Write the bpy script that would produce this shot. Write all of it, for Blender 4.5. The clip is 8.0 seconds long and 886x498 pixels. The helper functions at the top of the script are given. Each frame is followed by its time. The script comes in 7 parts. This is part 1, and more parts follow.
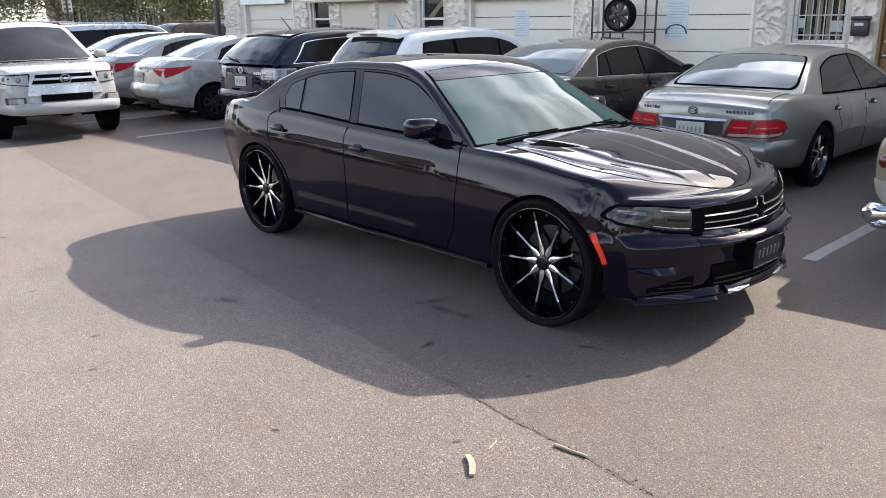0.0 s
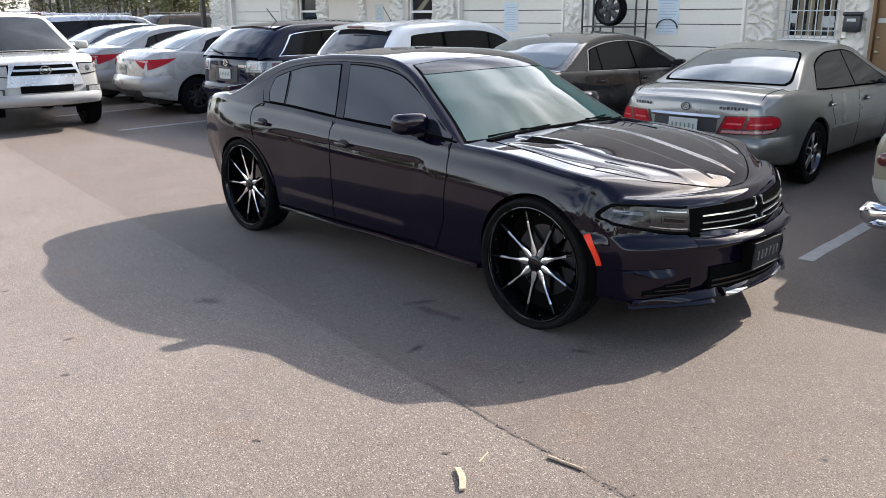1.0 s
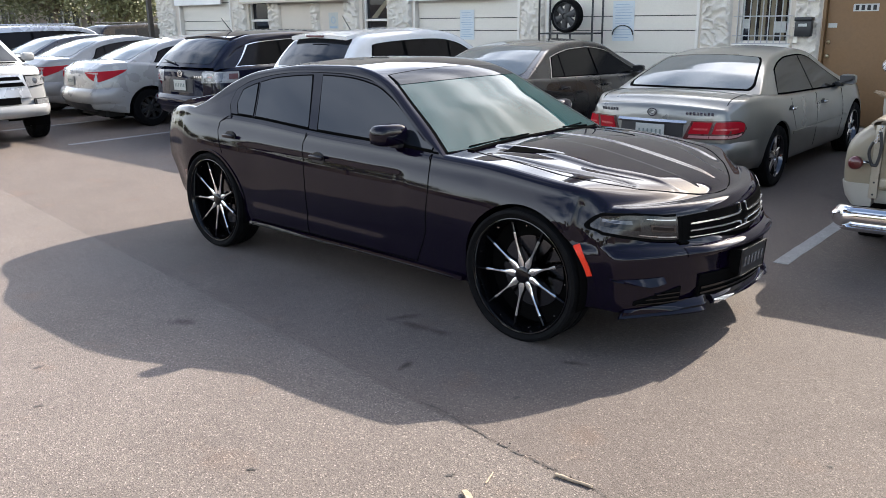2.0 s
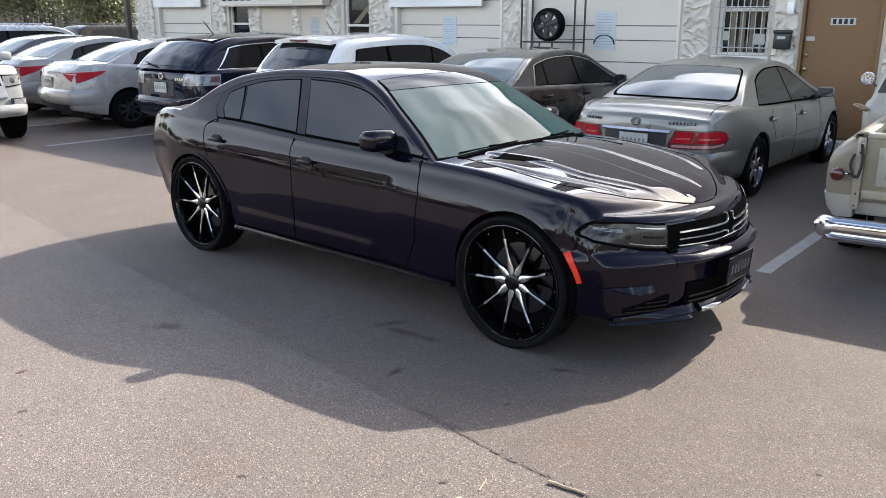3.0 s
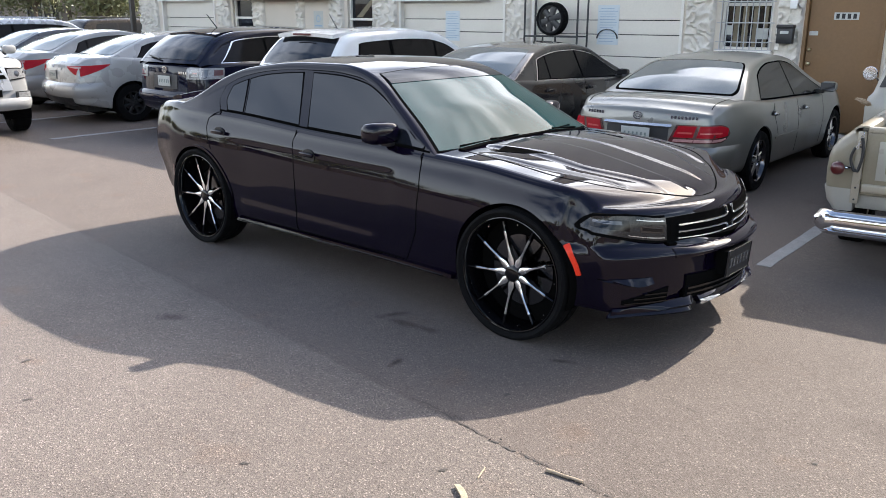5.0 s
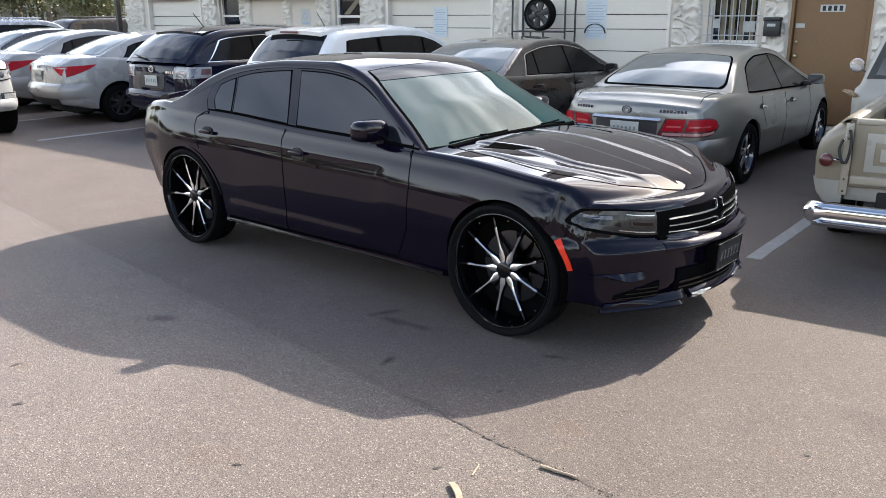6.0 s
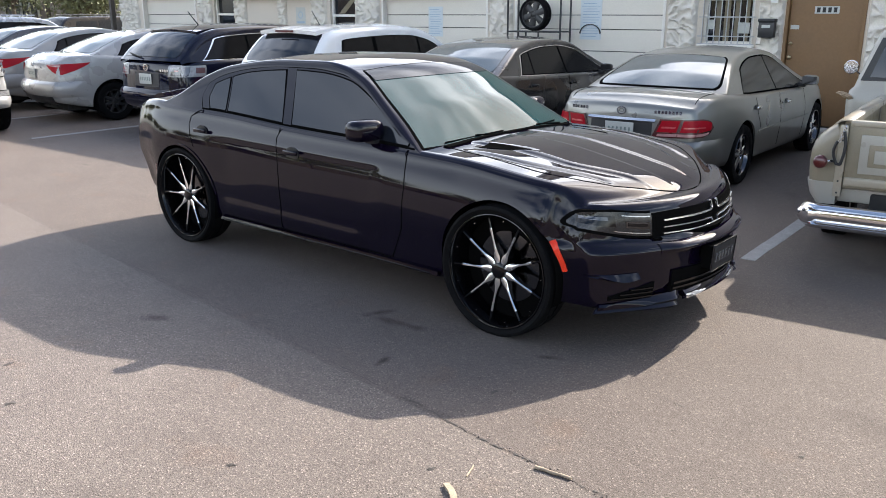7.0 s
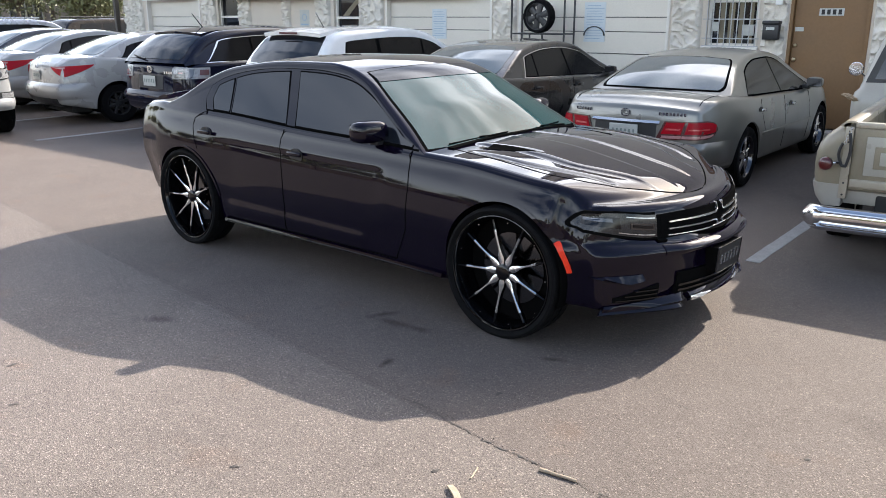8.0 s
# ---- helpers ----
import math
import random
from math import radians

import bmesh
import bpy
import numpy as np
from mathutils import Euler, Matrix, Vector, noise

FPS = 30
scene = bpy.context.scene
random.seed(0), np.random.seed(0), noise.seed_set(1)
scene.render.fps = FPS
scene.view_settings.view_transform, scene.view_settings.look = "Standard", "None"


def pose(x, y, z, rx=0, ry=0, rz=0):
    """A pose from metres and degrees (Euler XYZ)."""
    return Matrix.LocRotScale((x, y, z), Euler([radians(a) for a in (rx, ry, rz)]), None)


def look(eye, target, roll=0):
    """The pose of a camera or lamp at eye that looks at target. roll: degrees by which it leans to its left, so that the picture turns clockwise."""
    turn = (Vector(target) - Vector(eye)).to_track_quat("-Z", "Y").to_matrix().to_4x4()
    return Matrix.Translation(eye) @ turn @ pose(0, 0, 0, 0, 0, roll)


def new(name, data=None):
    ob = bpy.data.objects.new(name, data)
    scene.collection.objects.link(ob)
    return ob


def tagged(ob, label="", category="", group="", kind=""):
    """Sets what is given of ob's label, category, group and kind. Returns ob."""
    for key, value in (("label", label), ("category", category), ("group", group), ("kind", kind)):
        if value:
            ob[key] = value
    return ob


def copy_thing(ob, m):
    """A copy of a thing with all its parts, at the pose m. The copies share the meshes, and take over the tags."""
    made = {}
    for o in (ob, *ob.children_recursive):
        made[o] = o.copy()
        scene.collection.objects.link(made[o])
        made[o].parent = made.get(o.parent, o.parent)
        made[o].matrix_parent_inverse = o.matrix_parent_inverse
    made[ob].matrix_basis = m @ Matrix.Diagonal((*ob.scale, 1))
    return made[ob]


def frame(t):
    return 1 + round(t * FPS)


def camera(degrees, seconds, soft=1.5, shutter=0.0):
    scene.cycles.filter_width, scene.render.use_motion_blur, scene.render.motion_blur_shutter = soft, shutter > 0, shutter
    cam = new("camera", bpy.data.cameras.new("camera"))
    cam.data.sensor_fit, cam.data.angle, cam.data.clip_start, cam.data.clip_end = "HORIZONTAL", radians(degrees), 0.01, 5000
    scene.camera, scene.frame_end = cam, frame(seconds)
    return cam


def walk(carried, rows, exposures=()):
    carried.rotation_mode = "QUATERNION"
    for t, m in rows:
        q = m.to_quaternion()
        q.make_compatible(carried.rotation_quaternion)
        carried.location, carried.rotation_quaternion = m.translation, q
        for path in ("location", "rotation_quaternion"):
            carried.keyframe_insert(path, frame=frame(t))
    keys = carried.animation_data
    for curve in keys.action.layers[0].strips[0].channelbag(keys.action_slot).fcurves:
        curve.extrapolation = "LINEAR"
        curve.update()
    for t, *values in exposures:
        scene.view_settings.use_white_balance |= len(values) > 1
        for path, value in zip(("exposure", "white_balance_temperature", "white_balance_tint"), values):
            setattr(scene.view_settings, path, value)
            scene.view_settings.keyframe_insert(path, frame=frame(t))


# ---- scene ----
cam = camera(57.0, 8.0, soft=0.9)
PATH = [
    (0, (4.47, -4.424, 1.77), (3.059, -3.118, 1.218), -0.9),
    (0.5, (4.386, -4.347, 1.759), (2.99, -3.033, 1.19), -0.9),
    (1, (4.342, -4.314, 1.757), (2.955, -2.989, 1.191), -0.5),
    (1.5, (4.227, -4.337, 1.766), (2.882, -2.969, 1.202), -1.1),
    (3, (4.079, -4.427, 1.769), (2.814, -2.974, 1.232), 0.1),
    (3.5, (4.076, -4.424, 1.765), (2.81, -2.979, 1.208), -0.4),
    (4, (4.083, -4.429, 1.766), (2.806, -2.993, 1.211), -0.7),
    (4.5, (4.084, -4.435, 1.764), (2.793, -3.01, 1.213), 0.2),
    (5, (4.115, -4.446, 1.762), (2.846, -3.001, 1.213), 0.2),
    (6.5, (4.103, -4.436, 1.765), (2.856, -2.976, 1.204), -0.4),
    (7, (4.102, -4.438, 1.767), (2.862, -2.971, 1.208), -0.1),
    (7.5, (4.103, -4.431, 1.767), (2.859, -2.967, 1.211), -0.2),
    (8, (4.092, -4.433, 1.758), (2.845, -2.97, 1.205), -0.1),
]
walk(cam, [(t, look(eye, target, roll)) for t, eye, target, roll in PATH])

# ---- light ----
SUN_DIR = Vector((0.12, 1.42, 1.0)).normalized()
sun_el, sun_az = math.asin(SUN_DIR.z), math.atan2(SUN_DIR.x, SUN_DIR.y)
world = bpy.data.worlds.new("sky")
scene.world = world
world.use_nodes = True
wn, wl = world.node_tree.nodes, world.node_tree.links
sky = wn.new("ShaderNodeTexSky")
sky.sky_type, sky.sun_disc, sky.sun_elevation, sky.sun_rotation = "NISHITA", False, sun_el, sun_az
sky.air_density, sky.dust_density, sky.ozone_density = 1.0, 2.4, 1.5
coord = wn.new("ShaderNodeTexCoord")
stretch = wn.new("ShaderNodeMapping")
stretch.inputs["Scale"].default_value = (1.0, 1.0, 2.6)
cloud = wn.new("ShaderNodeTexNoise")
cloud.inputs["Scale"].default_value, cloud.inputs["Detail"].default_value, cloud.inputs["Roughness"].default_value = 2.6, 4.5, 0.52
cover = wn.new("ShaderNodeValToRGB")
cover.color_ramp.elements[0].position, cover.color_ramp.elements[1].position = 0.43, 0.69
white = wn.new("ShaderNodeMix")
white.data_type = "RGBA"
glow = wn.new("ShaderNodeHueSaturation")
glow.inputs["Saturation"].default_value = 0.40
wl.new(sky.outputs["Color"], glow.inputs["Color"])
# thin cloud scatters forwards: it is brightest on the sun's side
toward = wn.new("ShaderNodeVectorMath")
toward.operation = "DOT_PRODUCT"
toward.inputs[1].default_value = SUN_DIR
wl.new(coord.outputs["Generated"], toward.inputs[0])
scatter = wn.new("ShaderNodeMapRange")
scatter.interpolation_type = "SMOOTHSTEP"
scatter.inputs["From Min"].default_value, scatter.inputs["From Max"].default_value = -0.3, 0.75
scatter.inputs["To Min"].default_value, scatter.inputs["To Max"].default_value = 2.75, 3.7
wl.new(toward.outputs["Value"], scatter.inputs["Value"])
wl.new(scatter.outputs["Result"], glow.inputs["Value"])
wl.new(glow.outputs["Color"], white.inputs["B"])
wl.new(coord.outputs["Generated"], stretch.inputs["Vector"])
wl.new(stretch.outputs["Vector"], cloud.inputs["Vector"])
high = wn.new("ShaderNodeSeparateXYZ")
wl.new(coord.outputs["Generated"], high.inputs["Vector"])
bank = wn.new("ShaderNodeMapRange")
bank.inputs["From Min"].default_value, bank.inputs["From Max"].default_value = 0.05, 0.85
bank.inputs["To Min"].default_value, bank.inputs["To Max"].default_value = 0.22, -0.14
wl.new(high.outputs["Z"], bank.inputs["Value"])
heap = wn.new("ShaderNodeMath")
heap.operation = "ADD"
wl.new(cloud.outputs["Fac"], heap.inputs[0])
wl.new(bank.outputs["Result"], heap.inputs[1])
# the cloud thickens behind the saloon's tail and opens above its nose
side_on = wn.new("ShaderNodeMath")
side_on.operation = "MULTIPLY_ADD"
side_on.inputs[1].default_value = -0.15
wl.new(high.outputs["X"], side_on.inputs[0])
wl.new(heap.outputs[0], side_on.inputs[2])
wl.new(side_on.outputs[0], cover.inputs["Fac"])
wl.new(cover.outputs["Color"], white.inputs["Factor"])
wl.new(sky.outputs["Color"], white.inputs["A"])
wl.new(white.outputs["Result"], wn["Background"].inputs["Color"])
wn["Background"].inputs["Strength"].default_value = 0.132
lamp = bpy.data.lights.new("sun", "SUN")
lamp.energy, lamp.angle, lamp.color = 5.0, radians(0.6), (1.0, 0.915, 0.81)
scene.view_settings.exposure = 1.13
sun = new("sun", lamp)
sun.matrix_world = look(SUN_DIR * 50, (0, 0, 0))


# ---- materials ----
def mat(name, color, rough=0.5, metal=0.0, vary=0.12, scale=8.0, fine=120.0, bump=0.0, bump_scale=60.0, coat=0.0, spec=0.5, tint=None, per_object=0.0, coat_ior=1.5, coat_rough=0.03):
    """A node material: base colour broken up at two scales, uneven gloss, fine relief."""
    m = bpy.data.materials.new(name)
    m.use_nodes = True
    n, l = m.node_tree.nodes, m.node_tree.links
    b = n["Principled BSDF"]
    b.inputs["Metallic"].default_value, b.inputs["Coat Weight"].default_value = metal, coat
    b.inputs["Coat Roughness"].default_value, b.inputs["Specular IOR Level"].default_value = coat_rough, spec
    b.inputs["Coat IOR"].default_value = coat_ior
    tc = n.new("ShaderNodeTexCoord")
    big, small = n.new("ShaderNodeTexNoise"), n.new("ShaderNodeTexNoise")
    for node, s, d in ((big, scale, 5.0), (small, fine, 3.0)):
        node.inputs["Scale"].default_value, node.inputs["Detail"].default_value = s, d
        l.new(tc.outputs["Object"], node.inputs["Vector"])
    add = n.new("ShaderNodeMath")
    add.operation = "ADD"
    l.new(big.outputs["Fac"], add.inputs[0])
    l.new(small.outputs["Fac"], add.inputs[1])
    ramp = n.new("ShaderNodeMapRange")
    ramp.inputs["From Min"].default_value, ramp.inputs["From Max"].default_value = 0.6, 1.4
    l.new(add.outputs[0], ramp.inputs["Value"])
    mix = n.new("ShaderNodeMix")
    mix.data_type = "RGBA"
    lo = [c * (1 - vary) for c in color]
    hi = [min(1, c * (1 + vary)) for c in (tint or color)]
    mix.inputs["A"].default_value, mix.inputs["B"].default_value = (*lo, 1), (*hi, 1)
    l.new(ramp.outputs["Result"], mix.inputs["Factor"])
    out = mix.outputs["Result"]
    if per_object:
        info, hsv, mr = n.new("ShaderNodeObjectInfo"), n.new("ShaderNodeHueSaturation"), n.new("ShaderNodeMapRange")
        mr.inputs["To Min"].default_value, mr.inputs["To Max"].default_value = 1 - per_object, 1 + per_object
        l.new(info.outputs["Random"], mr.inputs["Value"])
        l.new(mr.outputs["Result"], hsv.inputs["Value"])
        l.new(out, hsv.inputs["Color"])
        out = hsv.outputs["Color"]
    l.new(out, b.inputs["Base Color"])
    rr = n.new("ShaderNodeMapRange")
    rr.inputs["From Min"].default_value, rr.inputs["From Max"].default_value = 0.3, 0.7
    rr.inputs["To Min"].default_value, rr.inputs["To Max"].default_value = rough * 0.8, min(1, rough * 1.2)
    l.new(big.outputs["Fac"], rr.inputs["Value"])
    l.new(rr.outputs["Result"], b.inputs["Roughness"])
    if bump:
        bn, bt = n.new("ShaderNodeBump"), n.new("ShaderNodeTexNoise")
        bt.inputs["Scale"].default_value, bt.inputs["Detail"].default_value = bump_scale, 6.0
        bn.inputs["Strength"].default_value, bn.inputs["Distance"].default_value = bump, 0.01
        l.new(tc.outputs["Object"], bt.inputs["Vector"])
        l.new(bt.outputs["Fac"], bn.inputs["Height"])
        l.new(bn.outputs["Normal"], b.inputs["Normal"])
    return m


def paint(name, color, metal=0.3, rough=0.28, vary=0.05):
    return mat(name, color, rough, metal, vary, 3.0, 400.0, coat=1.0, spec=0.15)


def asphalt_material():
    m = bpy.data.materials.new("worn_asphalt")
    m.use_nodes = True
    n, l = m.node_tree.nodes, m.node_tree.links
    b = n["Principled BSDF"]
    tc = n.new("ShaderNodeTexCoord")

    def noise_at(s, d=5.0, r=0.55):
        t = n.new("ShaderNodeTexNoise")
        t.inputs["Scale"].default_value, t.inputs["Detail"].default_value, t.inputs["Roughness"].default_value = s, d, r
        l.new(tc.outputs["Object"], t.inputs["Vector"])
        return t.outputs["Fac"]

    def ramp(src, *stops):
        r = n.new("ShaderNodeValToRGB")
        for i, (p, c) in enumerate(stops):
            e = r.color_ramp.elements[i] if i < 2 else r.color_ramp.elements.new(p)
            e.position, e.color = p, (*c, 1)
        l.new(src, r.inputs["Fac"])
        return r.outputs["Color"]

    def blend(mode, fac, a, c):
        x = n.new("ShaderNodeMix")
        x.data_type, x.blend_type = "RGBA", mode
        x.inputs["Factor"].default_value = fac
        l.new(a, x.inputs["A"])
        l.new(c, x.inputs["B"])
        return x.outputs["Result"]

    # two pours that meet at the crack: the near one is open and stony, the far one smooth and darker
    place_ = n.new("ShaderNodeSeparateXYZ")
    l.new(tc.outputs["Object"], place_.inputs["Vector"])
    seam = n.new("ShaderNodeMath")
    seam.operation = "MULTIPLY_ADD"
    seam.inputs[1].default_value = 0.0985
    l.new(place_.outputs["X"], seam.inputs[0])
    l.new(place_.outputs["Y"], seam.inputs[2])
    pour = n.new("ShaderNodeMapRange")
    pour.inputs["From Min"].default_value, pour.inputs["From Max"].default_value = -1.735, -1.715
    l.new(seam.outputs[0], pour.inputs["Value"])
    stony = n.new("ShaderNodeMapRange")
    stony.inputs["From Min"].default_value, stony.inputs["From Max"].default_value = -1.80, -1.66
    stony.inputs["To Min"].default_value, stony.inputs["To Max"].default_value = 0.72, 0.60
    l.new(seam.outputs[0], stony.inputs["Value"])
    base = ramp(noise_at(0.35, 6), (0.30, (0.148, 0.126, 0.1125)), (0.70, (0.168, 0.1435, 0.129)))
    patches = ramp(noise_at(1.7, 7, 0.65), (0.33, (0.88, 0.87, 0.87)), (0.55, (1.0, 1.0, 1.0)))
    base = blend("MULTIPLY", 0.8, base, patches)
    grains = n.new("ShaderNodeTexVoronoi")
    grains.inputs["Scale"].default_value = 175.0
    l.new(tc.outputs["Object"], grains.inputs["Vector"])
    grey = n.new("ShaderNodeSeparateColor")
    l.new(grains.outputs["Color"], grey.inputs["Color"])
    stones = ramp(grey.outputs["Red"], (0.0, (0.30, 0.30, 0.31)), (0.22, (0.80, 0.80, 0.80)), (0.5, (0.97, 0.96, 0.95)), (0.90, (1.12, 1.12, 1.11)), (0.965, (2.3, 2.3, 2.28)))
    mixed = n.new("ShaderNodeMix")
    mixed.data_type, mixed.blend_type = "RGBA", "MULTIPLY"
    l.new(stony.outputs["Result"], mixed.inputs["Factor"])
    l.new(base, mixed.inputs["A"])
    l.new(stones, mixed.inputs["B"])
    base = mixed.outputs["Result"]
    fine = ramp(noise_at(150, 3), (0.3, (0.60, 0.60, 0.60)), (0.7, (1.36, 1.36, 1.36)))
    base = blend("MULTIPLY", 0.9, base, fine)
    spots = n.new("ShaderNodeTexVoronoi")
    spots.inputs["Scale"].default_value = 1.1
    l.new(tc.outputs["Object"], spots.inputs["Vector"])
    dark = ramp(spots.outputs["Distance"], (0.022, (0.35, 0.33, 0.32)), (0.036, (1.0, 1.0, 1.0)))
    base = blend("MULTIPLY", 0.75, base, dark)
    rust = ramp(noise_at(2.3, 5), (0.60, (1.0, 1.0, 1.0)), (0.72, (1.06, 0.97, 0.90)))
    base = blend("MULTIPLY", 0.9, base, rust)
    # tone ramp painted in for the ground's light fall-off: darker, browner towards +x
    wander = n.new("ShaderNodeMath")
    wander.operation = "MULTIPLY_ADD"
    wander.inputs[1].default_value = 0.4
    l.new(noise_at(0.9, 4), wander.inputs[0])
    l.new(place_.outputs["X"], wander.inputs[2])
    falloff = n.new("ShaderNodeMapRange")
    falloff.inputs["From Min"].default_value, falloff.inputs["From Max"].default_value = 0.3, 3.3
    l.new(wander.outputs[0], falloff.inputs["Value"])
    base = blend("MULTIPLY", 1.0, base, ramp(falloff.outputs["Result"], (0.0, (1.0, 1.0, 1.0)), (1.0, (0.80, 0.79, 0.765))))
    base = blend("MULTIPLY", 1.0, base, ramp(pour.outputs["Result"], (0.0, (1.07, 1.065, 1.065)), (1.0, (0.92, 0.895, 0.885))))
    oil = ramp(noise_at(0.8, 4), (0.62, (1.0, 1.0, 1.0)), (0.78, (0.62, 0.60, 0.60)))
    base = blend("MULTIPLY", 0.8, base, oil)
    # smears of old oil with ragged, fading edges
    ragged = n.new("ShaderNodeTexNoise")
    ragged.inputs["Scale"].default_value, ragged.inputs["Detail"].default_value = 9.0, 6.0
    l.new(tc.outputs["Object"], ragged.inputs["Vector"])
    for sx, sy, lx, ly, turn in ((1.00, -1.17, 0.30, 0.055, 6), (0.78, -1.12, 0.12, 0.05, 65), (1.95, -1.02, 0.10, 0.035, 20), (1.30, -1.62, 0.09, 0.03, 100), (-0.2, -2.05, 0.16, 0.08, 30)):
        spot = n.new("ShaderNodeMapping")
        spot.vector_type = "TEXTURE"
        spot.inputs["Location"].default_value, spot.inputs["Rotation"].default_value, spot.inputs["Scale"].default_value = (sx, sy, 0), (0, 0, radians(turn)), (lx, ly, 1)
        l.new(tc.outputs["Object"], spot.inputs["Vector"])
        far = n.new("ShaderNodeVectorMath")
        far.operation = "LENGTH"
        l.new(spot.outputs["Vector"], far.inputs[0])
        rough_edge = n.new("ShaderNodeMath")
        rough_edge.operation = "MULTIPLY_ADD"
        rough_edge.inputs[1].default_value = 1.6
        l.new(ragged.outputs["Fac"], rough_edge.inputs[0])
        l.new(far.outputs["Value"], rough_edge.inputs[2])
        fade = n.new("ShaderNodeMapRange")
        fade.inputs["From Min"].default_value, fade.inputs["From Max"].default_value = 0.75, 1.75
        l.new(rough_edge.outputs[0], fade.inputs["Value"])
        base = blend("MULTIPLY", 1.0, base, ramp(fade.outputs["Result"], (0.0, (0.36, 0.34, 0.34)), (1.0, (1.0, 1.0, 1.0))))
    l.new(base, b.inputs["Base Color"])
    b.inputs["Roughness"].default_value = 0.85
    b.inputs["Specular IOR Level"].default_value = 0.3
    bump = n.new("ShaderNodeBump")
    bump.inputs["Strength"].default_value, bump.inputs["Distance"].default_value = 0.45, 0.005
    l.new(grains.outputs["Distance"], bump.inputs["Height"])
    l.new(bump.outputs["Normal"], b.inputs["Normal"])
    return m


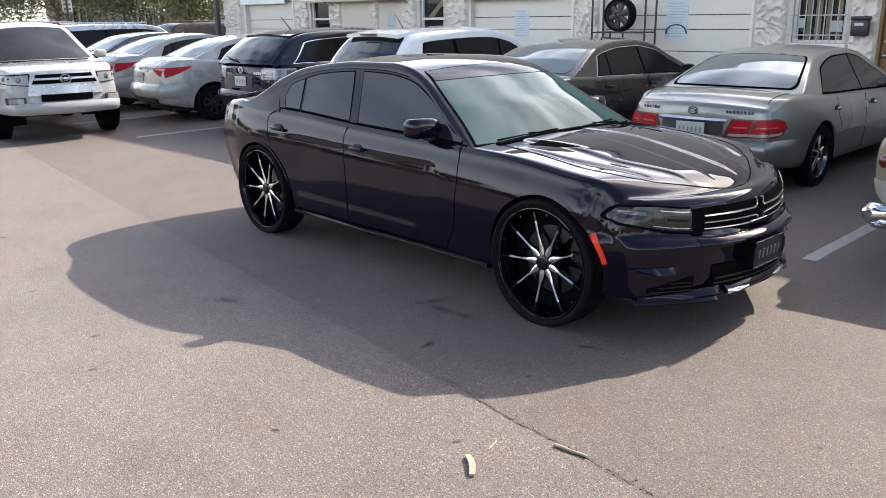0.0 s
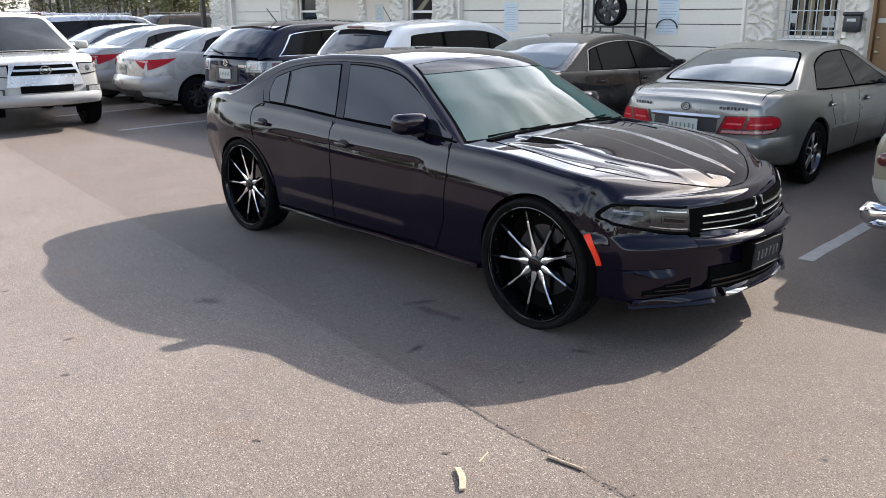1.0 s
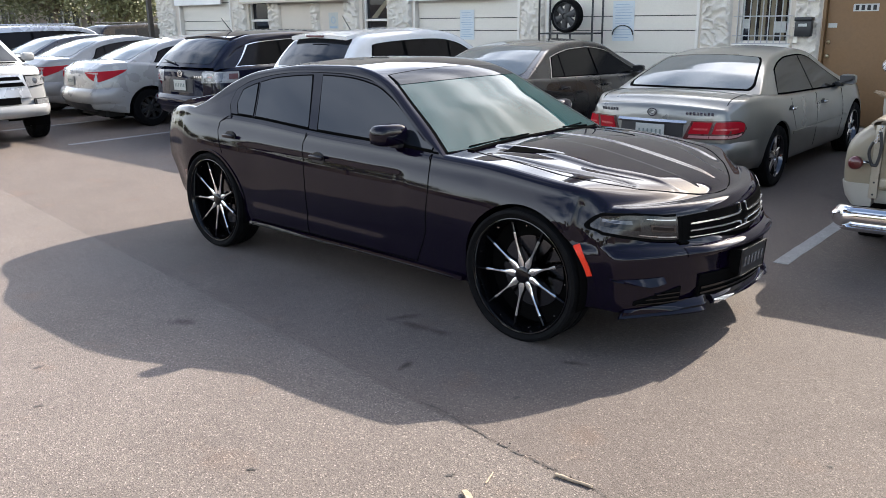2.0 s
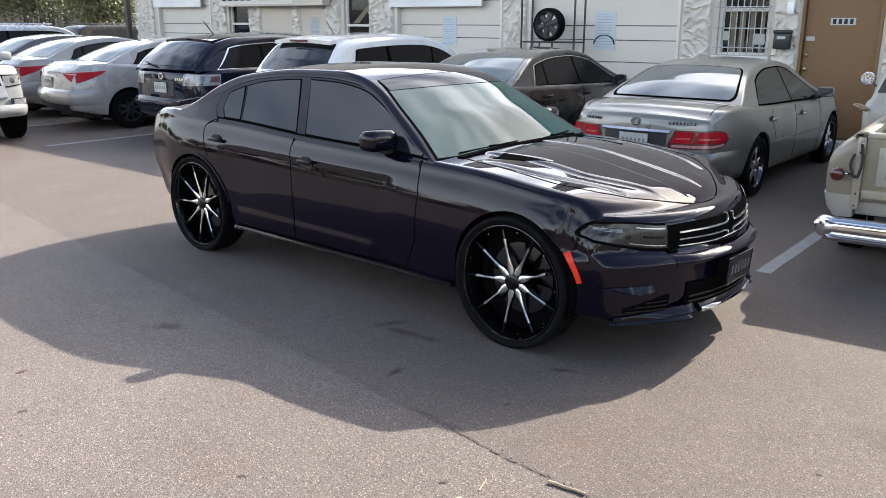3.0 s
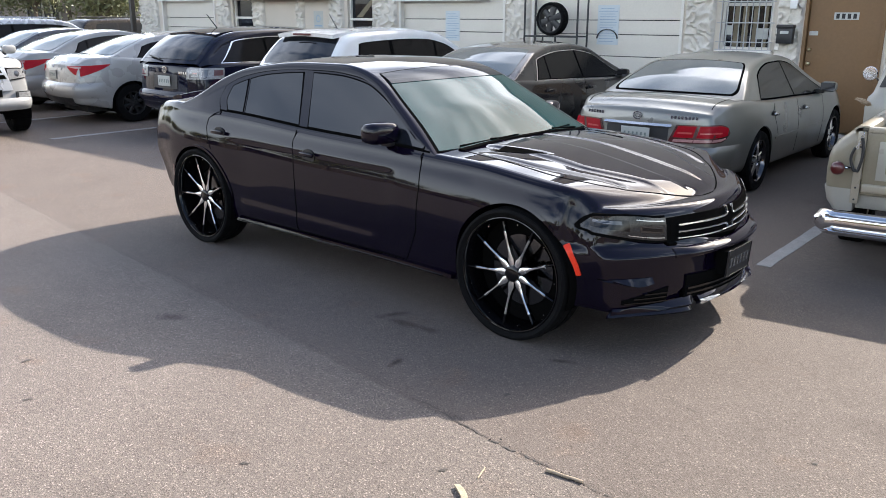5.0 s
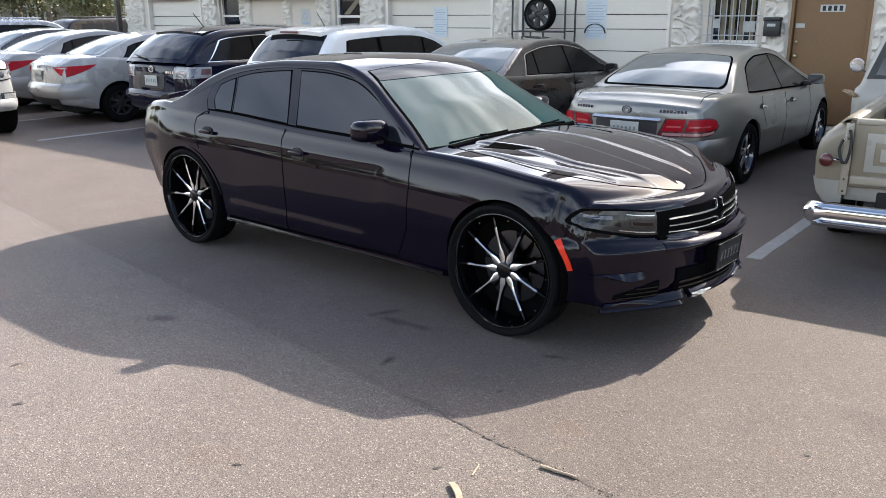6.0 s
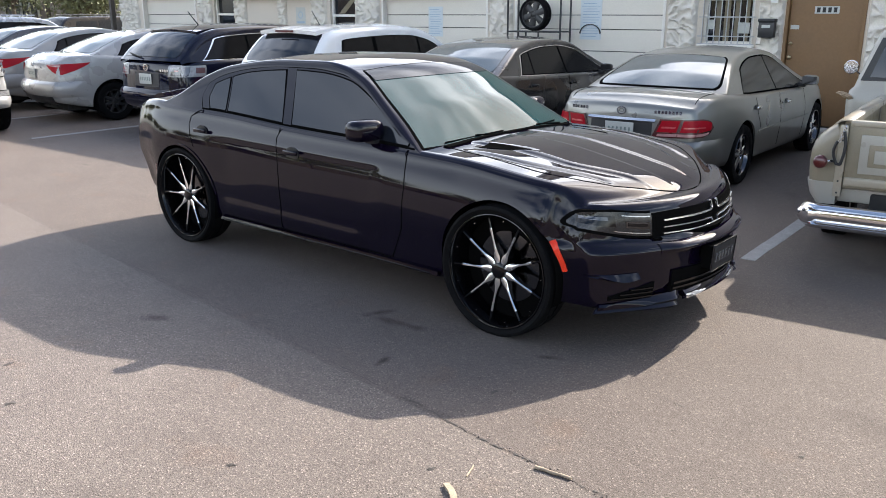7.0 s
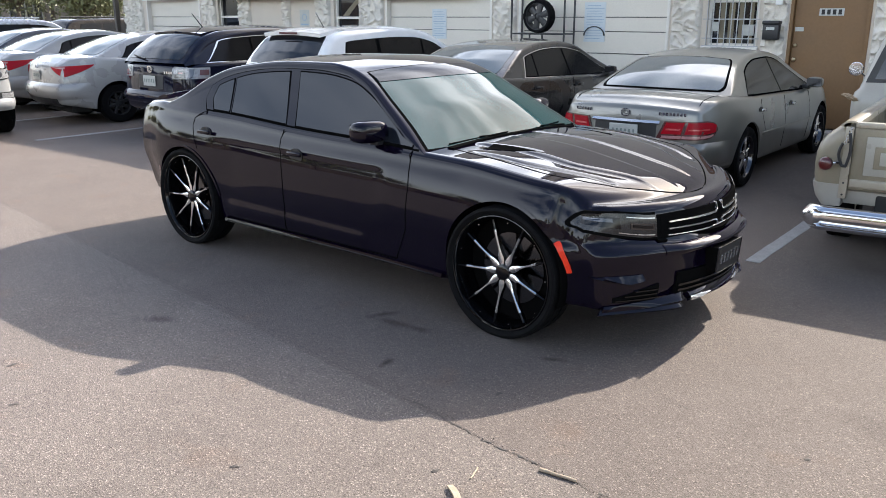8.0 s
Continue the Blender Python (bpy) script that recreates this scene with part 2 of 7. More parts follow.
M = dict(
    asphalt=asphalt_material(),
    tar=mat("tar_crack", (0.066, 0.057, 0.051), 0.9, vary=0.4, scale=20),
    line=mat("worn_road_paint", (0.25, 0.25, 0.247), 0.8, vary=0.35, scale=9, fine=70, bump=0.4),
    wall=mat("painted_stucco", (0.61, 0.545, 0.46), 0.9, vary=0.08, scale=2, fine=60, bump=0.35, bump_scale=90),
    pier=mat("sculpted_stucco", (0.66, 0.615, 0.54), 0.92, vary=0.14, scale=3, fine=50, bump=0.5, bump_scale=45),
    garage=mat("garage_door_paint", (0.665, 0.62, 0.54), 0.6, vary=0.06, scale=1.5, fine=40, bump=0.05),
    trim=mat("white_trim_paint", (0.72, 0.685, 0.625), 0.6, vary=0.07),
    dark=mat("dark_recess", (0.02, 0.02, 0.02), 0.8),
    doorwood=mat("brown_door_paint", (0.19, 0.103, 0.041), 0.55, vary=0.1, scale=2, fine=30),
    brass=mat("worn_brass", (0.62, 0.52, 0.33), 0.3, 1.0),
    blind=mat("folded_blind", (0.20, 0.165, 0.11), 0.8, vary=0.15),
    sign=mat("pale_blue_paper", (0.56, 0.61, 0.63), 0.7, vary=0.06),
    ink=mat("faded_ink", (0.30, 0.40, 0.50), 0.8),
    black_plastic=mat("black_plastic", (0.018, 0.018, 0.019), 0.45, vary=0.2),
    seal=mat("matt_black_seal", (0.005, 0.005, 0.005), 0.9, vary=0.1, spec=0.0),
    rubber=mat("tyre_rubber", (0.006, 0.006, 0.0065), 0.8, spec=0.08, vary=0.3, scale=14, bump=0.15),
    chrome=mat("chrome", (0.74, 0.74, 0.75), 0.07, 1.0, vary=0.03),
    polished=mat("satin_silver", (0.72, 0.72, 0.73), 0.20, 0.95, vary=0.03),
    spoke=mat("polished_spoke", (0.86, 0.86, 0.86), 0.24, 1.0, vary=0.03),
    alloy=mat("silver_alloy", (0.55, 0.55, 0.56), 0.28, 1.0),
    gloss_black=mat("gloss_black", (0.003, 0.003, 0.004), 0.08, 0.0, coat=1.0, spec=0.0, coat_ior=1.45, coat_rough=0.01),
    glass=mat("tinted_glass", (0.010, 0.012, 0.016), 0.02, 0.0, vary=0.05, spec=0.6),
    glass_green=mat("windscreen_glass", (0.010, 0.036, 0.040), 0.02, 0.0, vary=0.3, scale=2.0, spec=0.12),
    glass_dark=mat("dark_side_glass", (0.010, 0.009, 0.009), 0.10, 0.0, vary=0.3, scale=3.0, spec=0.15),
    bars=mat("grey_white_bar_paint", (0.42, 0.42, 0.41), 0.6, vary=0.1),
    tint=mat("tinted_screen_band", (0.016, 0.019, 0.026), 0.02, 0.0, vary=0.2, spec=0.10),
    glass_soft=mat("grey_windscreen", (0.035, 0.038, 0.042), 0.03, 0.0, vary=0.5, scale=1.8, spec=0.2),
    # pale base colour puts the sky's reflection into the rear windows
    glass_sky=mat("sky_pale_glass", (0.15, 0.168, 0.165), 0.03, 0.0, vary=0.3, scale=2.0, spec=0.8),
    lamp_red=mat("red_lens", (0.36, 0.007, 0.016), 0.2, 0.0, coat=0.06, spec=0.12),
    lamp_deep=mat("dark_red_lens", (0.075, 0.008, 0.008), 0.3, 0.0, coat=0.6),
    lamp_clear=mat("clear_lens", (0.26, 0.26, 0.26), 0.2, 0.1, vary=0.45, scale=30, coat=0.3),
    lamp_grey=mat("grey_reflector", (0.16, 0.16, 0.17), 0.15, 0.4, vary=0.2, coat=0.8),
    lamp_smoke=mat("smoked_lens", (0.020, 0.020, 0.021), 0.25, 0.0, vary=0.6, scale=9, coat=0.7, spec=0.2),
    marker=mat("orange_red_reflector", (0.85, 0.05, 0.02), 0.3, 0.0, coat=0.2, spec=0.2),
    lamp_pink=mat("pale_pink_lens", (0.48, 0.25, 0.24), 0.12, 0.0, vary=0.2, scale=30, coat=1.0),
    # brighter red for bands that paint the lens's central highlight
    lamp_rose=mat("bright_red_highlight", (0.55, 0.06, 0.07), 0.2, 0.0, vary=0.3, scale=60, coat=0.5),
    dark_chrome=mat("dark_chrome", (0.10, 0.10, 0.105), 0.12, 1.0, vary=0.03),
    amber=mat("amber_lens", (0.75, 0.25, 0.04), 0.15, 0.0, coat=1.0),
    plate=mat("licence_plate", (0.46, 0.47, 0.44), 0.4),
    plate_ink=mat("plate_ink", (0.16, 0.20, 0.19), 0.5),
    wood=mat("dry_wood", (0.36, 0.285, 0.20), 0.85, vary=0.35, scale=40),
    bark=mat("bark", (0.13, 0.10, 0.075), 0.95, vary=0.3, scale=12, bump=0.6, bump_scale=30),
    leaf=mat("leaf", (0.105, 0.118, 0.055), 0.6, vary=0.35, scale=3, tint=(0.20, 0.21, 0.10), per_object=0.2),
    far_dark=mat("dark_brown_wall", (0.075, 0.060, 0.045), 0.9, vary=0.3, scale=0.7),
    far_wall=mat("pink_beige_stucco", (0.45, 0.385, 0.345), 0.9, vary=0.07, bump=0.2),
    p_black=mat("black_pearl_paint", (0.0028, 0.0014, 0.0072), 0.40, 0.0, 0.05, 3.0, 400.0, coat=1.0, spec=0.0, coat_ior=1.41, coat_rough=0.02),
    p_champagne=mat("champagne_paint", (0.238, 0.232, 0.206), 0.32, 0.6, 0.06, 3.0, 400.0, coat=0.8, spec=0.15, coat_rough=0.06),
    p_taupe=paint("dark_taupe_paint", (0.052, 0.047, 0.047), 0.6),
    p_white=paint("white_paint", (0.31, 0.31, 0.305), 0.0),
    p_snow=paint("bright_white_paint", (0.80, 0.795, 0.775), 0.0),
    p_silver=paint("silver_paint", (0.50, 0.51, 0.53), 0.5),
    p_pearl=paint("silver_white_paint", (0.385, 0.378, 0.364), 0.15),
    p_navy=mat("dark_navy_paint", (0.006, 0.007, 0.018), 0.3, 0.0, 0.05, 3.0, 400.0, coat=1.0, spec=0.0, coat_ior=1.38),
    p_grey=paint("dark_grey_paint", (0.05, 0.052, 0.058), 0.5),
    p_brown=paint("brown_grey_paint", (0.04, 0.035, 0.032), 0.4),
    p_red=paint("dark_red_paint", (0.05, 0.012, 0.012), 0.2),
    cloth=mat("tan_cloth", (0.30, 0.22, 0.14), 0.95, vary=0.25, scale=20, bump=0.5, bump_scale=60),
    p_cream=mat("cream_truck_paint", (0.34, 0.30, 0.23), 0.32, 0.0, vary=0.08, coat=0.6),
    p_tan=mat("tan_truck_paint", (0.225, 0.193, 0.135), 0.36, 0.0, vary=0.1, coat=0.5),
    p_ivory=mat("ivory_truck_paint", (0.345, 0.325, 0.28), 0.34, 0.0, vary=0.06, coat=0.5),
)


# ---- mesh helpers ----
def mesh_of(name, verts, faces, material, smooth=None):
    me = bpy.data.meshes.new(name)
    me.from_pydata([tuple(v) for v in verts], [], faces)
    for m in material if isinstance(material, (list, tuple)) else [material]:
        me.materials.append(m)
    if smooth is not None:
        me.shade_smooth()
        me.set_sharp_from_angle(angle=radians(smooth))
    me.update()
    return me


def fix_normals(me):
    bm = bmesh.new()
    bm.from_mesh(me)
    bmesh.ops.recalc_face_normals(bm, faces=bm.faces)
    bm.to_mesh(me)
    bm.free()


def part_mesh(name, me, parent, label=""):
    ob = new(name, me)
    ob.parent = parent
    if label:
        tagged(ob, label)
    return ob


def part(name, bm, material, parent, label="", smooth=None):
    """Links a bmesh as one mesh object under a thing or a part."""
    me = bpy.data.meshes.new(name)
    bmesh.ops.recalc_face_normals(bm, faces=bm.faces)
    bm.to_mesh(me)
    bm.free()
    for m in material if isinstance(material, (list, tuple)) else [material]:
        me.materials.append(m)
    if smooth is not None:
        me.shade_smooth()
        me.set_sharp_from_angle(angle=radians(smooth))
    return part_mesh(name, me, parent, label)


def box(x0, x1, y0, y1, z0, z1, bevel=0.0, bm=None, seg=2):
    new_bm = bmesh.new()
    bmesh.ops.create_cube(new_bm, size=1.0)
    for v in new_bm.verts:
        v.co = Vector(((x0 + x1) / 2 + v.co.x * (x1 - x0), (y0 + y1) / 2 + v.co.y * (y1 - y0), (z0 + z1) / 2 + v.co.z * (z1 - z0)))
    if bevel:
        bmesh.ops.bevel(new_bm, geom=new_bm.edges[:], offset=bevel, segments=seg, affect="EDGES", profile=0.5)
    if bm is None:
        return new_bm
    return join(bm, new_bm)


def join(bm, other):
    me = bpy.data.meshes.new("tmp")
    other.to_mesh(me)
    other.free()
    bm.from_mesh(me)
    bpy.data.meshes.remove(me)
    return bm


def moved(bm, m):
    bmesh.ops.transform(bm, matrix=m, verts=bm.verts)
    return bm


def rod(a, b, r, seg=10, r2=None):
    bm = bmesh.new()
    a, b = Vector(a), Vector(b)
    d = b - a
    bmesh.ops.create_cone(bm, cap_ends=True, segments=seg, radius1=r, radius2=r if r2 is None else r2, depth=d.length)
    return moved(bm, Matrix.Translation((a + b) / 2) @ d.to_track_quat("Z", "Y").to_matrix().to_4x4())


def lathe(profile, seg=40, axis="y"):
    """A ring of the profile (radius, along) round the axis, closed on itself."""
    verts, faces, n = [], [], len(profile)
    for i in range(seg):
        a = 2 * math.pi * i / seg
        for r, s in profile:
            verts.append((r * math.cos(a), s, r * math.sin(a)))
    for i in range(seg):
        for j in range(n):
            faces.append((i * n + j, i * n + (j + 1) % n, ((i + 1) % seg) * n + (j + 1) % n, ((i + 1) % seg) * n + j))
    bm = bmesh.new()
    vs = [bm.verts.new(v) for v in verts]
    for f in faces:
        bm.faces.new([vs[k] for k in f])
    return bm


def curve_through(points):
    """A smooth curve z(x) through points, without overshoot."""
    xs, ys = np.array([p[0] for p in points], float), np.array([p[1] for p in points], float)
    h, d = np.diff(xs), np.diff(ys) / np.diff(xs)
    m = np.zeros(len(xs))
    m[0], m[-1] = d[0], d[-1]
    for i in range(1, len(xs) - 1):
        m[i] = 0 if d[i - 1] * d[i] <= 0 else (h[i - 1] + h[i]) * 3 / ((2 * h[i] + h[i - 1]) / d[i - 1] + (h[i] + 2 * h[i - 1]) / d[i])

    def f(x):
        x = min(max(x, xs[0]), xs[-1])
        i = min(int(np.searchsorted(xs, x, side="right")) - 1, len(xs) - 2)
        t = (x - xs[i]) / h[i]
        return float((2 * t**3 - 3 * t**2 + 1) * ys[i] + (t**3 - 2 * t**2 + t) * h[i] * m[i] + (-2 * t**3 + 3 * t**2) * ys[i + 1] + (t**3 - t**2) * h[i] * m[i + 1])

    return f


def smoothstep(a, b, x):
    t = min(max((x - a) / (b - a), 0.0), 1.0)
    return t * t * (3 - 2 * t)


def patch(f, nu, nv, off=0.004, thick=0.012):
    """A thin curved slab that lies off metres proud of the surface f(u, v), u and v from 0 to 1."""
    top, low = [], []
    e = 1e-3
    for i in range(nu + 1):
        for j in range(nv + 1):
            u, v = i / nu, j / nv
            p = Vector(f(u, v))
            du = Vector(f(min(u + e, 1), v)) - Vector(f(max(u - e, 0), v))
            dv = Vector(f(u, min(v + e, 1))) - Vector(f(u, max(v - e, 0)))
            k = du.cross(dv)
            k = k.normalized() if k.length > 1e-12 else Vector((0, 0, 1))
            top.append(p + k * off)
            low.append(p + k * (off - thick))
    w, n = nv + 1, len(top)
    faces = []
    for i in range(nu):
        for j in range(nv):
            a = i * w + j
            faces.append((a, a + w, a + w + 1, a + 1))
            faces.append((n + a, n + a + 1, n + a + w + 1, n + a + w))
    rim = [i * w for i in range(nu + 1)] + [nu * w + j for j in range(1, nv + 1)] + [i * w + nv for i in range(nu - 1, -1, -1)] + [j for j in range(nv - 1, 0, -1)]
    for a, b in zip(rim, rim[1:] + rim[:1]):
        faces.append((a, n + a, n + b, b))
    return top + low, faces


def patch_part(name, f, nu, nv, material, parent, label="", off=0.004, thick=0.012):
    v, fc = patch(f, nu, nv, off, thick)
    me = mesh_of(name, v, fc, material)
    fix_normals(me)
    me.shade_smooth()
    me.set_sharp_from_angle(angle=radians(40))
    return part_mesh(name, me, parent, label)


def bevelled(bm, offset, seg=2):
    bmesh.ops.bevel(bm, geom=bm.edges[:], offset=offset, segments=seg, affect="EDGES", profile=0.5)
    return bm


# ---- ground and structure ----
def ground():
    bm = bmesh.new()
    bmesh.ops.create_grid(bm, x_segments=60, y_segments=60, size=400)
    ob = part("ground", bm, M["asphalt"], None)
    tagged(ob, "worn grey-beige asphalt car park", "ground", kind="structure")
    return ob


lot = ground()


def ribbon(points, width, z, seed, jitter=0.02):
    """A wandering crack along the points, closed up here and there."""
    rng = random.Random(seed)
    line = []
    for (x0, y0), (x1, y1) in zip(points, points[1:]):
        n = max(2, int(math.hypot(x1 - x0, y1 - y0) / 0.022))
        line += [(x0 + (x1 - x0) * i / n, y0 + (y1 - y0) * i / n) for i in range(n)]
    line.append(points[-1])
    bm = bmesh.new()
    prev, off, drift = None, 0.0, 0.0
    for i, (x, y) in enumerate(line):
        a, b = line[max(i - 1, 0)], line[min(i + 1, len(line) - 1)]
        d = Vector((b[0] - a[0], b[1] - a[1], 0)).normalized()
        nrm = Vector((-d.y, d.x, 0))
        drift = drift * 0.93 + rng.uniform(-jitter, jitter) * 0.45
        off = drift + rng.uniform(-1, 1) * width * 0.55
        w = width * rng.choice((0.22, 0.35, 0.5, 0.7, 0.9, 1.3, 1.7)) / 2
        c = Vector((x, y, z)) + nrm * off
        cur = [bm.verts.new(c + nrm * w), bm.verts.new(c - nrm * w * rng.uniform(0.4, 1.3))]
        if prev and rng.random() > 0.12:
            bm.faces.new((prev[0], prev[1], cur[1], cur[0]))
        prev = cur
    return bm


for pts, wd, jit, sd in ((((-10.5, -0.62), (-7.56, -0.95), (-2.72, -1.468), (0.28, -1.706), (1.70, -1.862)), 0.0042, 0.008, 1),
                         (((1.70, -1.862), (2.03, -1.90), (2.99, -2.0), (6.0, -2.3)), 0.0078, 0.015, 2),
                         (((2.474, -1.012), (2.742, -1.10)), 0.005, 0.014, 3)):
    ob = part("asphalt_crack", ribbon(pts, wd, 0.003, sd, jit), M["tar"], lot)
# crumbled edges along the open stretch of the crack: pits, and loose crumbs of stone
for k in range(90):
    rng = random.Random(900 + k)
    t = rng.random()
    x, y = 1.6 + 1.9 * t, -1.85 - 0.2 * t + rng.gauss(0, 0.011)
    bm = bmesh.new()
    r = rng.uniform(0.003, 0.008)
    if k % 2:
        vs = [bm.verts.new((x + r * rng.uniform(0.5, 1.4) * math.cos(a), y + r * rng.uniform(0.5, 1.2) * math.sin(a), 0.0035)) for a in np.linspace(0, 2 * math.pi, 8)[:-1]]
        bm.faces.new(vs)
        part("crack_pit", bm, M["tar"], lot)
    else:
        bmesh.ops.create_icosphere(bm, subdivisions=1, radius=r * 0.8)
        for v in bm.verts:
            v.co = v.co * rng.uniform(0.7, 1.2) + Vector((x, y, r * 0.35))
        part("asphalt_crumb", bm, M["asphalt"], lot)


def road_line(x0, y0, x1, y1, width=0.11):
    d = Vector((x1 - x0, y1 - y0, 0))
    n = Vector((-d.y, d.x, 0)).normalized() * width / 2
    bm = bmesh.new()
    steps = max(2, int(d.length / 0.12))
    rng = random.Random(int(x0 * 100))
    rows = []
    for i in range(steps + 1):
        c = Vector((x0, y0, 0.0)) + d * (i / steps)
        rows.append([bm.verts.new(c + n * rng.uniform(0.9, 1.05) + Vector((0, 0, z))) for z in (0.0, 0.004)] + [bm.verts.new(c - n * rng.uniform(0.9, 1.05) + Vector((0, 0, z))) for z in (0.004, 0.0)])
    for a, b in zip(rows, rows[1:]):
        for k in range(3):
            bm.faces.new((a[k], a[k + 1], b[k + 1], b[k]))
    bm.faces.new(rows[0])
    bm.faces.new(rows[-1][::-1])
    return tagged(part("road_line", bm, M["line"], None), "worn white parking line on the asphalt", "road marking", "parking lines", "structure")


H = Vector((-0.035, 1.0, 0)).normalized()
for x, y, ln in ((2.095, 1.42, 5.6), (-0.47, 1.7, 5.5), (-3.03, 1.6, 5.5), (-5.6, 1.2, 5.5), (-8.13, 0.75, 6.0), (-10.68, 0.7, 6.0), (-13.3, 0.7, 6.0)):
    road_line(x, y, x + H.x * ln, y + H.y * ln)

WALL_Y, WALL_A = 8.3, 0.045
FALL = 0.0


def wall_at(u, depth, v):
    """A place on the building: u is x along the wall, depth outwards from it, v up; the sills follow the lot's fall."""
    n = Vector((WALL_A, -1, 0)).normalized()
    return Vector((u, WALL_Y + WALL_A * u, v + FALL * (u + 1.0))) + n * depth


def wall_box(u0, u1, d0, d1, v0, v1, bevel=0.0):
    bm = box(u0, u1, d0, d1, v0, v1, bevel)
    for q in bm.verts:
        q.co = wall_at(q.co.x, q.co.y, q.co.z)
    return bm


WALL_TOP = 5.14
facade = new("wall_north")
tagged(facade, "cream painted stucco commercial building with sculpted piers", "building", kind="structure")
# the wall between the openings, set back; the piers stand proud
OPEN = [(-16.36, -14.08, 0.0, 2.6), (-13.38, -12.63, 1.2, 2.5), (-9.45, -8.72, 1.2, 2.5), (-7.97, -5.35, 0.0, 2.6), (-4.77, -1.92, 0.0, 2.6), (-1.32, -0.53, 1.27, 2.5), (-0.08, 1.0, 0.12, 2.2)]
edge = -17.35
for u0, u1, v0, v1 in OPEN + [(2.1, 2.1, 0, 0)]:
    if u0 > edge:
        part("wall_panel", wall_box(edge, u0, -0.25, 0.0, -0.4, WALL_TOP), M["wall"], facade)
    if u1 > u0:
        part("wall_panel", wall_box(u0, u1, -0.25, 0.0, v1, WALL_TOP), M["wall"], facade)
        if v0 > 0:
            part("wall_panel", wall_box(u0, u1, -0.25, 0.0, -0.4, v0), M["wall"], facade)
    edge = u1
part("wall_panel", wall_box(2.1, 14.0, -0.25, 0.0, -0.4, WALL_TOP), M["wall"], facade)
part("coping", wall_box(-17.4, 14.05, -0.4, 0.10, WALL_TOP, WALL_TOP + 0.12, 0.02), M["trim"], facade)
part("back_wall", wall_box(-17.35, 14.0, -9.0, -8.8, -0.4, WALL_TOP), M["wall"], facade)
part("side_wall", wall_box(-17.35, -17.15, -8.8, -0.25, -0.4, WALL_TOP), M["wall"], facade)
part("side_wall", wall_box(13.8, 14.0, -8.8, -0.25, -0.4, WALL_TOP), M["wall"], facade)
roof_slab = part("roof", wall_box(-17.2, 13.9, -8.8, -0.25, WALL_TOP - 0.2, WALL_TOP - 0.05), M["wall"], facade)


def pier(u0, u1, seed):
    """A pier of sculpted stucco: wandering raised ridges."""
    nu, nv = max(10, int((u1 - u0) / 0.022)), 130
    bm = bmesh.new()
    grid = []
    for i in range(nu + 1):
        row = []
        for j in range(nv + 1):
            u, v = u0 + (u1 - u0) * i / nu, -0.2 + 2.95 * j / nv
            p = Vector((u * 5.5 + seed * 7, v * 7.5, seed))
            q = p + 0.6 * Vector((noise.noise(p * 0.9), noise.noise(p * 0.9 + Vector((5, 3, 1))), 0))
            ridge = 1 - abs(noise.noise(q * 1.25)) * 4.0
            d = 0.045 + 0.060 * max(0, ridge) + 0.016 * noise.noise(p * 3) + 0.008 * noise.noise(p * 8)
            e = min(i, nu - i)
            if e == 0:
                d = 0.0
            row.append(bm.verts.new(wall_at(u, d, v)))
        grid.append(row)
    for i in range(nu):
        for j in range(nv):
            bm.faces.new((grid[i][j], grid[i + 1][j], grid[i + 1][j + 1], grid[i][j + 1]))
    part("pier", bm, M["pier"], facade, "sculpted white stucco pier", 60)


for k, (u0, u1) in enumerate(((-17.35, -16.52), (-13.95, -13.46), (-12.58, -12.16), (-11.05, -10.80), (-9.98, -9.55), (-8.66, -8.02), (-5.31, -4.81), (-1.88, -1.40), (-0.47, -0.10), (1.04, 2.1))):
    pier(u0, u1, k + 1)


def garage_door(u0, u1, name, seed):
    door = new(name)
    tagged(door, "closed cream sectional garage door", "garage door", "garage doors", "structure")
    door.location = wall_at((u0 + u1) / 2, 0, 0)
    inv = Matrix.Translation(-door.location)
    v = 0.0
    heights = (0.37, 0.37, 0.37, 0.36, 0.235, 0.45, 0.445)
    for h in heights:
        bm = wall_box(u0 + 0.02, u1 - 0.02, -0.16, -0.10, v + 0.006, v + h - 0.006, 0.006)
        panel = part("panel", moved(bm, inv), M["garage"], door)
        if h > 0.3:
            for k in (0.33, 0.66):
                part("rib", moved(wall_box(u0 + 0.03, u1 - 0.03, -0.10, -0.096, v + h * k - 0.004, v + h * k + 0.004), inv), M["garage"], panel)
        v += h
    part("backing", moved(wall_box(u0, u1, -0.24, -0.20, -0.2, 2.6), inv), M["dark"], door)
    for a, b in ((u0, u0 + 0.05), (u1 - 0.05, u1)):
        part("jamb", moved(wall_box(a, b, -0.10, 0.02, -0.1, 2.6, 0.005), inv), M["trim"], door)
    part("head", moved(wall_box(u0, u1, 0.002, 0.03, 2.60, 2.72, 0.005), inv), M["trim"], door)


garage_door(-16.36, -14.08, "garage_door_1", 1)
garage_door(-7.97, -5.35, "garage_door_2", 2)
garage_door(-4.77, -1.92, "garage_door_3", 3)


